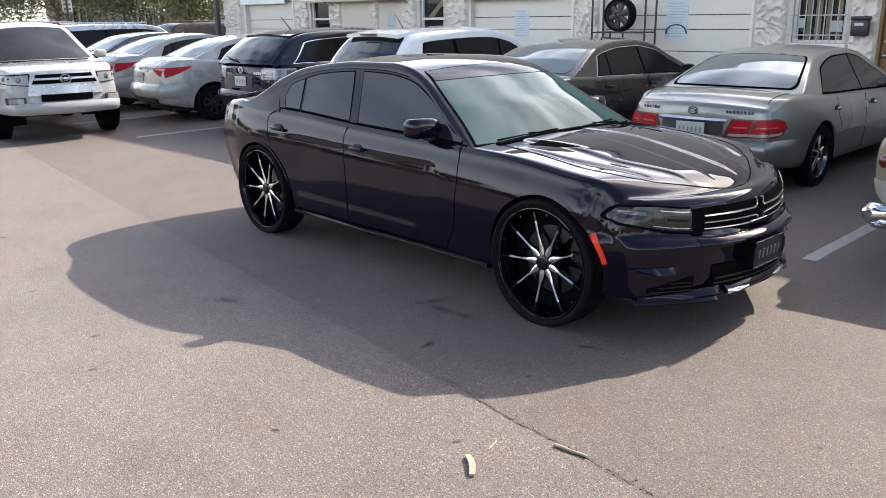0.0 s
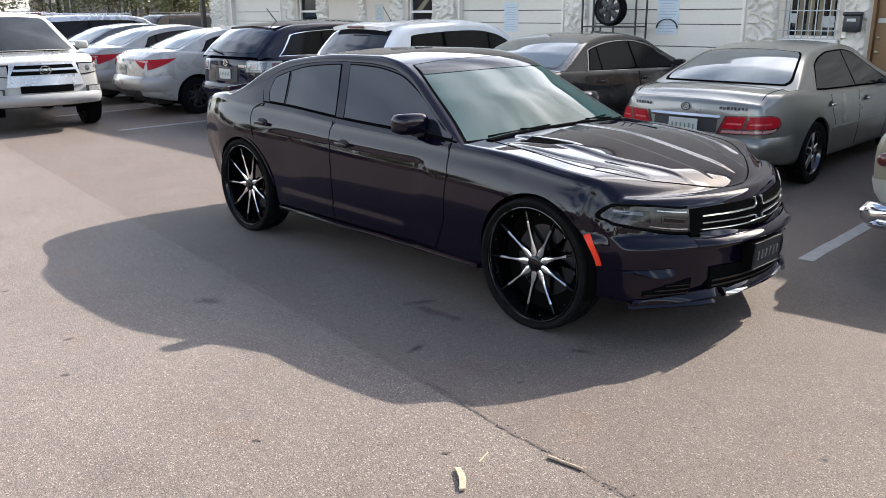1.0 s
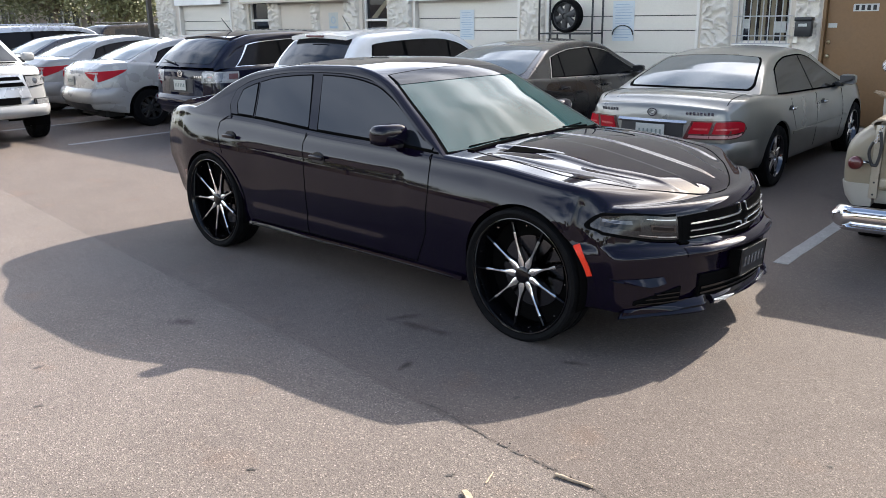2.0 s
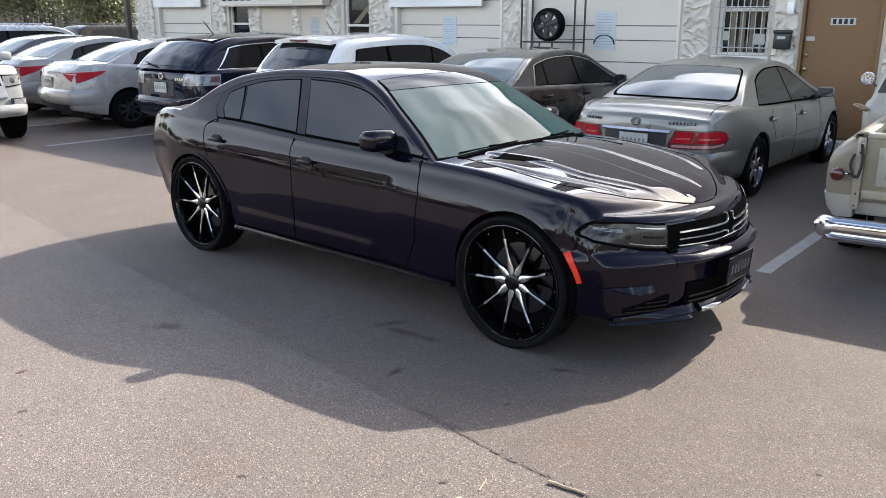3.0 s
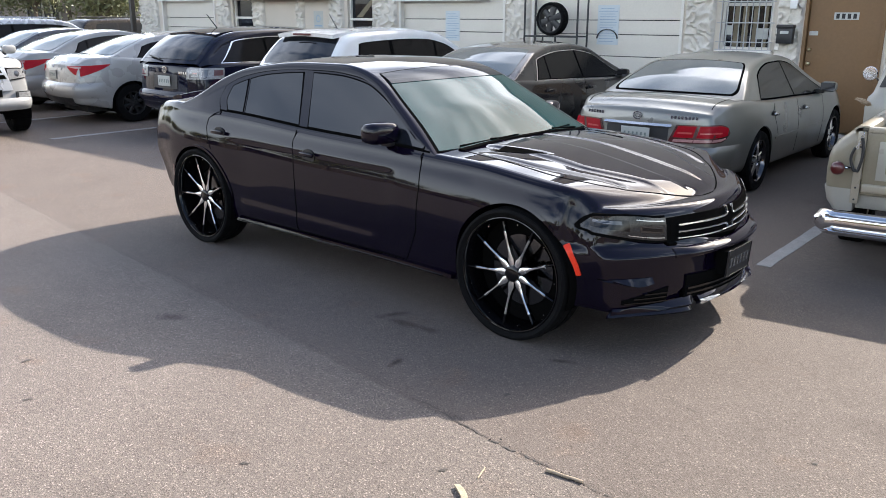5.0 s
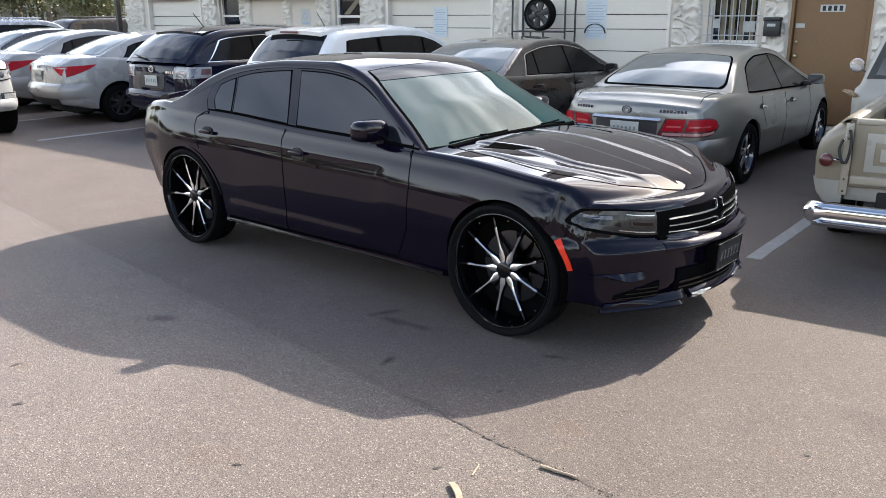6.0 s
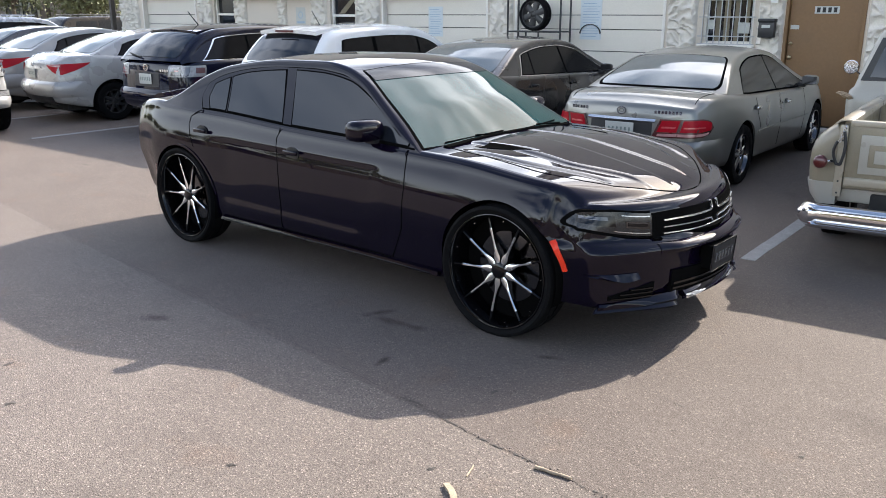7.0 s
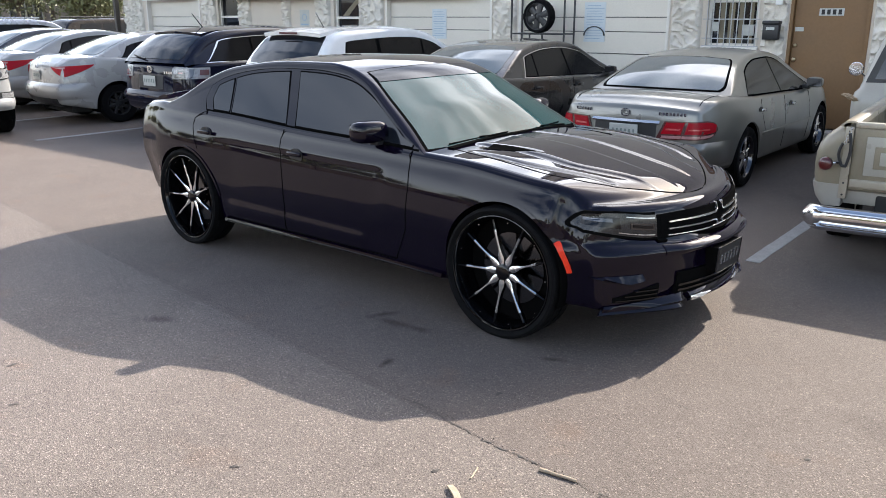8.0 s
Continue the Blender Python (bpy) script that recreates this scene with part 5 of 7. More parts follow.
        patch_part("headlight_bowl", inside(0.48, 0.84, 0.30, 0.80), 12, 4, M["gloss_black"], hl, "", 0.0192, 0.005)
        # dark-chrome patch drawn as the reflection at the bowl's top
        patch_part("headlight_bowl", inside(0.56, 0.80, 0.56, 0.74), 12, 4, M["dark_chrome"], hl, "", 0.0215, 0.005)
        patch_part("headlight_strip", inside(0.03, 0.50, 0.10, 0.145), 14, 1, M["alloy"], hl, "thin bright strip", 0.0195, 0.004)
        patch_part("headlight_strip", inside(0.03, 0.40, 0.84, 0.88), 12, 1, M["alloy"], hl, "thin bright strip", 0.0195, 0.004)
        vn = patch_part("fog_vent", order(lambda u, w, sd=sd: s.wrap_front(0.54 + 0.23 * u, 0.284 + 0.012 * u + (0.095 - 0.07 * u) * w, sd)), 12, 3, M["seal"], car, "", 0.004, 0.012)
        for zz, far_ in ((0.300, 0.21), (0.322, 0.17), (0.344, 0.12)):
            patch_part("vent_slat", order(lambda u, w, sd=sd, zz=zz, far_=far_: s.wrap_front(0.55 + far_ * u, zz + 0.007 * w, sd)), 10, 1, M["gloss_black"], vn, "", 0.012, 0.012)
        # a facet that looks up, and the corner blade with its broad inner end
        patch_part("bumper_facet", order(lambda u, w, sd=sd: s.wrap_front(0.64 + 0.22 * u, 0.440 - 0.046 * (1 - w) * (1 - abs(2 * min(u, 0.999) - 0.7) ** 1.5 * 0.55) * (1 - u ** 3), sd) + Vector((0.022 * (1 - w), 0, 0))), 14, 4, M["p_black"], car, "", 0.004, 0.012)
        def blade(u, w, sd=sd):
            p = 0.375 + 0.425 * u
            deep = 0.10 * (1 - 0.72 * smoothstep(0.0, 1.0, u)) * smoothstep(-0.10, 0.10, u)
            return s.wrap_front(p, 0.226 + 0.072 * w * (1 - 0.40 * u), sd) + Vector((deep * (1 - w), -sd * 0.0, 0)) + Vector((0, sd * 0.03 * u * (1 - w), 0))
        patch_part("corner_blade", order(blade), 24, 4, M["p_black"], car, "glossy blade under the bumper's corner", 0.008, 0.022)
        def lip(u, w, sd=sd):
            p = 0.33 * u
            return s.wrap_front(p, 0.245 + 0.042 * w, sd) + Vector((0.055 * (1 - w), 0, 0))
        patch_part("chin_spoiler", order(lip), 16, 4, M["p_black"], car, "", 0.008, 0.04)
        # polished strip stands in for the sky's highlight on the black chin
        patch_part("chin_blade", order(lambda u, w, sd=sd: s.wrap_front(0.15 + 0.18 * u, 0.252 + 0.016 * w * (0.4 + 0.6 * u), sd) + Vector((0.048 - 0.02 * w, 0, 0))), 14, 2, M["polished"], car, "silver strip standing in for the chin's highlight", 0.012, 0.012)
        def mk(u, w, sd=sd):
            a = radians(11 + 24 * u)
            r = 0.406 + 0.026 * w
            return s.flank_at(1.525 + r * math.cos(a), 0.365 + r * math.sin(a), sd)
        patch_part("side_marker", order(mk), 8, 2, M["marker"], car, "orange-red side marker", 0.011, 0.012)
        def mkr(u, w, sd=sd):
            a = radians(152 + 14 * u)
            r = 0.42 + 0.022 * w
            return s.flank_at(-1.525 + r * math.cos(a), 0.378 + r * math.sin(a), sd)
        patch_part("side_marker", order(mkr), 6, 2, M["lamp_deep"], car, "dark red rear side marker", 0.004, 0.01)
        def skirt(u, w, sd=sd):
            return s.flank(-1.08 + 2.17 * u, 0.250 + 0.024 * w, sd) + Vector((0, sd * 0.012 * (1 - w), 0))
        patch_part("sill_moulding", skirt if sd < 0 else (lambda u, w: skirt(u, 1 - w)), 20, 2, M["p_black"], car, "", 0.016, 0.03)
        # metal strip takes the place of the highlight on the sill's lower edge
        def bead(u, w, sd=sd):
            return s.flank(-1.05 + 2.08 * u, 0.262 + 0.0045 * w, sd) + Vector((0, sd * 0.009, 0))
        patch_part("sill_trim", bead if sd < 0 else (lambda u, w: bead(u, 1 - w)), 20, 1, M["dark_chrome"], car, "thin metal strip for the highlight along the sill", 0.018, 0.012)
        # arch lips
        for ax in (1.525, -1.525):
            def lipf(u, w, sd=sd, ax=ax):
                a = radians(8 + 164 * u)
                r = 0.399 + 0.016 * w
                return s.flank_at(ax + r * math.cos(a), 0.378 + r * math.sin(a), sd)
            patch_part("arch_lip", order(lipf), 32, 2, M["p_black"], car, "", 0.007, 0.014)
        # matt black patch puts the pocket's shaded inside into colour
        pocket = lambda u, w, sd=sd: s.upper(1.115 + 0.30 * u, sd * (0.462 - 0.02 * u + (0.105 - 0.092 * u) * w))
        patch_part("hood_vent", pocket if sd > 0 else (lambda u, w: pocket(u, 1 - w)), 12, 4, M["seal"], car, "black patch for the shaded inside of the bonnet's air vent", 0.003, 0.006)
        way = curve_through(((0.0, 0.66), (0.28, 0.718), (0.60, 0.735), (0.86, 0.64), (1.0, 0.525)))
        def shut(u, w, sd=sd):
            return s.upper(0.92 + 1.17 * u, sd * (way(u) + 0.007 * w))
        patch_part("panel_gap", shut if sd > 0 else (lambda u, w: shut(u, 1 - w)), 30, 1, M["seal"], car, "", 0.002, 0.004)
    patch_part("panel_gap", lambda u, w: s.upper(2.245 - 0.155 * abs(2 * u - 1) ** 1.8 + 0.008 * w, -0.525 + 1.05 * u), 28, 1, M["seal"], car, "", 0.002, 0.004)
    for y0, y1 in ((-0.60, -0.06), (0.06, 0.60)):
        a, b = s.cab_top(0.862, y0 / 0.80), s.cab_top(0.838, y1 / 0.80)
        wip = part("wiper", rod(a + Vector((0.0, 0, 0.012)), b + Vector((0.0, 0, 0.011)), 0.0045, 8), M["seal"], car, "", 60)
        part("wiper_arm", rod(s.cab_top(0.86, (y1 + 0.02) / 0.85) + Vector((0.03, 0, 0.01)), (a + b) / 2 + Vector((0, 0, 0.02)), 0.008, 8, 0.004), M["seal"], wip, "", 60)
    patch_part("cowl", lambda u, w: s.upper(0.93 + 0.05 * w, -0.68 + 1.36 * u), 20, 2, M["seal"], car, "", 0.004, 0.012)
    plate = plate_on(car, s.front(0.0, 0.46) + Vector((0.046, -0.045, -0.004)), 0, 4, "dark licence plate with a thin pale frame", "black_plastic", "lamp_grey")
    at = s.front(0.0, 0.46) + Vector((0.046, -0.045, -0.004))
    part("plate_mount", moved(box(-0.075, -0.005, -0.15, 0.15, -0.07, 0.07, 0.006), Matrix.Translation(at) @ pose(0, 0, 0, 0, 4, 0)), M["seal"], plate)
    for y0, y1, z0, z1 in ((-0.158, 0.158, 0.072, 0.078), (-0.158, 0.158, -0.078, -0.072), (-0.158, -0.152, -0.072, 0.072), (0.152, 0.158, -0.072, 0.072)):
        part("plate_frame", moved(box(-0.003, 0.007, y0, y1, z0, z1, 0.001), Matrix.Translation(at) @ pose(0, 0, 0, 0, 4, 0)), M["dark_chrome"], plate)
    # boot lip spoiler
    patch_part("boot_spoiler", lambda u, w: s.upper(-2.48 + 0.16 * w, -0.66 + 1.32 * u) + Vector((0, 0, 0.006 * (1 - w))), 20, 4, M["p_black"], car, "", 0.006, 0.03)
    for sd in (-1, 1):
        def tl(u, w, sd=sd):
            return s.wrap_rear(0.1 + 0.70 * u, 0.86 + 0.13 * w, sd)
        patch_part("tail_light", tl if sd < 0 else (lambda u, w: tl(u, 1 - w)), 16, 4, M["lamp_deep"], car, "", 0.006, 0.015)
    return car


charger()

wheel_rack()

HEAD = 92.0


def sedan_shape(half, base, xr, xf, height, deck, belt, hood, lean=0.55):
    """A three-box shape from its main heights."""
    return Shape(
        half, base, xr, xf,
        plan=((xr, 0.86), (xr + 0.25, 0.95), (-base / 2, 0.995), (0, 0.985), (base / 2, 0.99), (xf - 0.35, 0.94), (xf, 0.80)),
        top=((xr, deck - 0.09), (xr + 0.12, deck - 0.02), (xr + 0.5, deck), (-base / 2 + 0.35, belt + 0.03), (0, belt), (base / 2 - 0.65, belt - 0.02), (base / 2 - 0.3, hood), (base / 2 + 0.3, hood - 0.08), (xf, hood - 0.26)),
        roof=((xr + 0.68, deck + 0.005), (xr + 1.05, deck + (height - deck) * 0.45), (xr + 1.45, height - 0.065), (xr + 1.95, height - 0.005), (-0.15, height), (0.25, height - 0.05), (0.62, height - 0.22), (base / 2 - 0.28, hood + 0.0)),
        sill=((xr, 0.33), (xr + 0.4, 0.25), (-base / 2, 0.22), (base / 2, 0.20), (xf, 0.22)),
        side=((0, 0.93), (0.08, 0.965), (0.25, 0.985), (0.55, 1.0), (0.8, 0.985), (1, 0.95)),
        lean=lean, roof_r=0.065, edge_r=0.06, bow=(0.24, 0.13), rake_f=((0.2, 0.0), (0.5, 0.03), (0.8, -0.04)), rake_r=((0.25, 0.06), (0.5, 0.0), (0.75, 0.02), (1.05, 0.06)),
        crown=0.035, roof_crown=0.03, cabin_in=0.04, cabin_bow=(0.2, 0.12), cap=0.08)


def suv_shape(half, base, xr, xf, height, belt, hood, back=0.55, front=0.95, sill=0.30):
    """A two-box shape with a steep tail."""
    return Shape(
        half, base, xr, xf,
        plan=((xr, 0.90), (xr + 0.25, 0.965), (-base / 2, 0.995), (0, 0.985), (base / 2, 0.99), (xf - 0.35, 0.95), (xf, 0.84)),
        top=((xr, belt - 0.03), (xr + 0.15, belt + 0.01), (-base / 2, belt + 0.01), (0, belt - 0.01), (base / 2 - 0.55, belt - 0.03), (base / 2 - 0.2, hood), (base / 2 + 0.35, hood - 0.06), (xf, hood - 0.22)),
        roof=((xr + 0.03, belt), (xr + 0.05 + back * 0.25, belt + (height - belt) * 0.42), (xr + 0.05 + back * 0.62, height - 0.10), (xr + 0.10 + back, height - 0.03), (-base / 2 + 0.75, height), (-0.1, height - 0.01), (0.3, height - 0.07), (0.62, height - 0.25), (front, hood)),
        sill=((xr, 0.40), (xr + 0.4, sill), (-base / 2, sill - 0.03), (base / 2, sill - 0.03), (xf, sill)),
        side=((0, 0.93), (0.08, 0.965), (0.25, 0.985), (0.55, 1.0), (0.8, 0.985), (1, 0.95)),
        lean=0.36, roof_r=0.10, edge_r=0.06, bow=(0.2, 0.12), rake_f=((0.2, 0.0), (0.5, 0.03), (0.9, -0.04)), rake_r=((0.25, 0.06), (0.5, 0.0), (0.8, 0.02), (1.2, 0.06)),
        crown=0.035, roof_crown=0.035, cabin_in=0.04, cabin_bow=(0.2, 0.10), cap=0.08)


def rear_lamp(s, car, p0, p1, z0, z1, material, label="", taper=0.0, inner=None, lift=0.0, off=0.008, shape="", slant=0.0, split=0.0):
    """A pair of lamps that wrap round the tail's corners."""
    for sd in (-1, 1):
        def f(u, w, sd=sd):
            q = u if taper >= 0 else 1 - u
            mid, hh = (z0 + z1) / 2 + lift * u, (z1 - z0) / 2 * (1 - abs(taper) * q)
            if shape == "vee":
                deep = (z1 - z0) * (0.06 + 0.94 * (u / 0.36 if u < 0.36 else (1 - u) / 0.64) ** 0.9)
                top = z1 + lift * u
                return s.wrap_rear(p0 + (p1 - p0) * u, top - deep * (1 - w), sd)
            if shape == "round":
                hh *= (1 - max(0.0, (u - 0.62) / 0.38) ** 2.4) ** 0.5 if u < 0.995 else 0.05
            if slant:
                return s.wrap_rear(p0 + (p1 - p0) * u + slant * (w - 0.5) * (1 - u), mid + (2 * w - 1) * hh, sd)
            return s.wrap_rear(p0 + (p1 - p0) * u, mid + (2 * w - 1) * hh, sd)
        ob = patch_part("tail_light", f if sd < 0 else (lambda u, w: f(u, 1 - w)), 14, 5, M[material], car, label, off, 0.02)
        if split:
            patch_part("lens_seam", (lambda u, w: f(split + 0.012 * u, w)) if sd < 0 else (lambda u, w: f(split + 0.012 * u, 1 - w)), 1, 8, M["lamp_deep"], ob, "", off + 0.003, 0.004)
        inserts = () if not inner else (inner,) if isinstance(inner[0], float) else inner
        for k, (a0, a1, b0, b1, im) in enumerate(inserts):
            def g(u, w, sd=sd, a0=a0, a1=a1, b0=b0, b1=b1):
                return f(a0 + (a1 - a0) * u, b0 + (b1 - b0) * w)
            patch_part("lamp_insert", g if sd < 0 else (lambda u, w, g=g: g(u, 1 - w)), 10, 3, M[im], ob, "", off + (0.006 if im == "lamp_rose" else 0.003), 0.004)


def rear_band(s, car, name, y0, y1, z0, z1, material, off=0.006, label="", thick=0.015):
    patch_part(name, lambda u, w: s.rear(y0 + (y1 - y0) * u, z0 + (z1 - z0) * (1 - w)), 16, 3, M[material], car, label, off, thick)


def rear_skin(s, car, z0, z1, reach, material, off=0.03, name="bumper"):
    """A bumper skin that runs round the tail's corners to the wheel arches, in one piece."""
    def f(u, w):
        p = (2 * u - 1) * reach
        k = math.sin(math.pi * w) ** 0.6
        q = s.wrap_rear(abs(p), z0 + (z1 - z0) * (1 - w), -1 if p < 0 else 1)
        out = 1 if abs(p) < s.side_y(s.xr, z0) * 0.985 else 0
        return q + Vector((-off * k * (1 - smoothstep(reach - 0.5, reach, abs(p))), (0.6 * off * k * math.copysign(1, p)) * smoothstep(0.5, 0.75, abs(p)) * (1 - smoothstep(reach - 0.3, reach, abs(p))), 0))
    patch_part(name, f, 60, 8, M[material], car, "", 0.003, 0.012)


def badge(s, car, z, r, y=0.0, front=False):
    p = s.front(y, z) if front else s.rear(y, z)
    k = 0.058 if front else -0.014
    for rx, rz in ((r, r * 0.8), (r * 0.55, r * 0.35)):
        ring = lathe([(1.0, -0.004), (1.0, 0.004), (0.80, 0.004), (0.80, -0.004)], 28)
        moved(ring, Matrix.Translation(p + Vector((k, 0, 0))) @ pose(0, 0, 0, 0, 0, 90) @ Matrix.Diagonal((rx, 1, rz, 1)))
        part("emblem", ring, M["polished"], car, "chrome emblem ring", 60)


def text_bars(s, car, y0, n, z, w=0.022, h=0.028, gap=0.012):
    for k in range(n):
        y = y0 - k * (w + gap)
        p = s.rear(y, z)
        part("badge_bar", box(p.x - 0.012, p.x - 0.006, y - w, y, z, z + h), M["polished"], car)


# the champagne saloon
def champagne_saloon():
    s = sedan_shape(0.885, 2.75, -2.44, 2.27, 1.345, 0.965, 0.89, 0.92, 0.60)
    wp = wheel("w16", 0.315, 0.222, 0.20, 5, M["chrome"], M["dark_chrome"], "wide")
    tops = ((-1.34, 0.97), (-1.18, 1.08), (-1.0, 1.165), (-0.78, 1.228), (-0.5, 1.264), (-0.1, 1.268), (0.15, 1.238), (0.5, 1.09), (0.95, 0.90))
    left, right = ((0, -1.28), (0.5, -1.20), (1, -1.02)), ((0, 0.92), (1, 0.92))
    panes = (("front_side_window", outlined_pane(s, 0.034, tops, ((0, -0.12), (1, -0.10)), right), "glass_dark"), ("rear_side_window", outlined_pane(s, 0.034, tops, left, ((0, -0.15), (1, -0.13))), "glass_dark"), ("window_surround", outlined_pane(s, 0.034, tops, left, right, 0.016), "seal"))
    car = car_base("saloon_car", "champagne grey four-door saloon with red tail lights", s, (0.10, 5.44), HEAD, "p_champagne", wp, 0.315, 0.365, panes, 0.77, group="parked cars", screen_x=(0.30, 1.05), back_x=(-1.68, -1.02), back="glass_sky", mirrors=(0.34, 0.085), mirror_size=0.92, handle_paint="polished", handles=((0.06, 0.755), (-1.04, 0.775)), handle_l=0.06,
                   seams=(((0.80, 0.88), (0.80, 0.6), (0.76, 0.28)), ((-0.16, 0.90), (-0.18, 0.6), (-0.18, 0.28)), ((-1.0, 0.88), (-1.0, 0.72), (-0.9, 0.55))), step=0.06, back_w=0.92)
    patch_part("rear_window_surround", lambda u, w: s.cab_top(-1.705 + 0.71 * u, (2 * w - 1) * 0.955 * (1 - 0.09 * abs(2 * u - 1) ** 6)), 20, 24, M["seal"], car, "", 0.003, 0.006)
    rear_lamp(s, car, 0.37, 0.885, 0.588, 0.762, "lamp_deep", "large red tail light with a pale lower edge", 0.0, ((0.08, 0.90, 0.06, 0.21, "lamp_pink"), (0.05, 0.40, 0.30, 0.93, "lamp_red"), (0.46, 0.94, 0.30, 0.93, "lamp_red"), (0.10, 0.36, 0.50, 0.60, "lamp_rose"), (0.50, 0.80, 0.50, 0.58, "lamp_rose")), 0.01, shape="round", slant=0.07, split=0.42, off=0.018)
    rear_band(s, car, "boot_garnish", -0.40, 0.40, 0.62, 0.76, "p_champagne", 0.004)
    patch_part("chrome_strip", lambda u, w: s.rear(-0.36 + 0.72 * u, 0.728 + 0.022 * (1 - w)) - Vector((0.02 * w, 0, 0)), 16, 2, M["polished"], car, "chrome strip over the licence plate", 0.016, 0.02)
    rear_band(s, car, "plate_recess", -0.33, 0.33, 0.60, 0.732, "black_plastic", 0.006)
    plate_on(car, s.rear(0, 0.64) - Vector((0.02, 0, 0)), 180)
    badge(s, car, 0.825, 0.05)
    text_bars(s, car, 0.58, 6, 0.815)
    text_bars(s, car, -0.34, 8, 0.815)
    rear_skin(s, car, 0.34, 0.56, 1.22, "p_champagne", 0.045)
    patch_part("panel_gap", lambda u, w: s.upper(-1.75 + 0.006 * w, -0.7 + 1.4 * u), 20, 1, M["seal"], car, "", 0.002, 0.004)
    for sd in (-1, 1):
        patch_part("side_moulding", (lambda u, w, sd=sd: s.flank(-0.98 + 1.9 * u, 0.50 + 0.03 * (w if sd < 0 else 1 - w), sd)), 20, 2, M["p_champagne"], car, "", 0.010, 0.016)
        patch_part("panel_gap", (lambda u, w, sd=sd: s.upper(-2.40 + 0.65 * u, sd * (0.66 + 0.007 * (w if sd > 0 else 1 - w)))), 14, 1, M["seal"], car, "", 0.002, 0.004)


def taupe_saloon():
    s = sedan_shape(0.91, 2.78, -2.42, 2.30, 1.415, 1.03, 0.97, 0.98)
    wp = wheel("w17", 0.325, 0.225, 0.20, 10, M["alloy"], M["alloy"])
    panes = (("front_side_window", side_pane(s, -0.10, 0.98, 0.02, 0.0), "glass_dark"), ("rear_side_window", side_pane(s, -0.92, -0.14, 0.06, 0.02), "glass_dark"), ("quarter_window", side_pane(s, -1.22, -0.95, 0.18, 0.06), "glass_dark"))
    car = car_base("saloon_car", "dark taupe four-door saloon with bright window trim", s, (-2.6, 5.2), HEAD, "p_taupe", wp, 0.325, 0.375, panes, 0.79, group="parked cars", screen_x=(0.30, 1.05), back_x=(-1.68, -0.98), back="glass_sky", mirrors=(0.32, 0.06), mirror_size=0.8, dlo=(-1.24, 1.0, 0.18, 0.0), handles=((-0.02, 0.86), (-1.05, 0.88)),
                   seams=(((0.80, 0.95), (0.80, 0.6), (0.76, 0.28)), ((-0.14, 0.96), (-0.16, 0.6), (-0.16, 0.28))))
    for sd in (-1, 1):
        patch_part("window_trim", side_pane(s, -1.265, 1.03, 0.18, 0.0, 0.016, 0.011)(sd), 36, 8, M["chrome"], car, "bright window surround", 0.0012, 0.004)
    rear_lamp(s, car, 0.42, 1.0, 0.78, 0.92, "lamp_red", "red tail light", 0.3)
    plate_on(car, s.rear(0, 0.72) - Vector((0.012, 0, 0)), 180)


def white_suv():
    s = suv_shape(0.915, 2.72, -2.25, 2.25, 1.575, 1.06, 1.03, 0.62, 1.05)
    s.roof = curve_through(((-2.22, 1.06), (-2.045, 1.276), (-1.815, 1.475), (-1.53, 1.545), (-0.61, 1.575), (-0.3, 1.565), (0.05, 1.50), (0.40, 1.32), (0.84, 1.03)))
    s.rx1 = 0.84
    wp = wheel("w17b", 0.345, 0.225, 0.22, 5, M["alloy"], M["alloy"])
    panes = (("front_side_window", side_pane(s, -0.15, 0.80, 0.02, 0.0), "glass_dark"), ("rear_side_window", side_pane(s, -1.05, -0.19, 0.02, 0.02), "glass_dark"), ("quarter_window", side_pane(s, -1.78, -1.12, 0.16, 0.02), "glass_dark"))
    car = car_base("suv_car", "white sport utility car with a roof spoiler and dark windows", s, (-4.75, 4.75), HEAD, "p_snow", wp, 0.345, 0.40, panes, 0.79, group="parked cars", screen_x=(0.12, 0.82), back_x=(-2.16, -1.80), back="glass", dlo=(-1.81, 0.82, 0.16, 0.0), mirrors=(0.30, 0.06), handles=((-0.02, 0.9), (-1.0, 0.92)),
                   seams=(((0.80, 0.98), (0.80, 0.6), (0.76, 0.36)), ((-0.17, 1.0), (-0.18, 0.6), (-0.18, 0.36))))
    patch_part("roof_spoiler", lambda u, w: s.cab_top(-1.80 + 0.30 * (1 - w), -0.9 + 1.8 * u) + Vector((-0.14 * w, 0, 0.02 * w)), 16, 5, M["p_snow"], car, "", 0.012, 0.05)
    p = s.cab_top(-1.80, 0)
    part("brake_light", bevelled(box(p.x - 0.165, p.x - 0.145, -0.17, 0.17, p.z - 0.005, p.z + 0.022), 0.006), M["lamp_deep"], car, "dark red high brake light")
    rear_lamp(s, car, 0.62, 1.0, 0.82, 1.06, "lamp_red", "red tail light", 0.1)
    plate_on(car, s.rear(0, 0.82) - Vector((0.012, 0, 0)), 180)
    part("antenna", rod(s.cab_top(-1.35, 0) + Vector((0, 0, 0.0)), s.cab_top(-1.35, 0) + Vector((-0.14, 0, 0.19)), 0.006, 8, 0.004), M["black_plastic"], car)


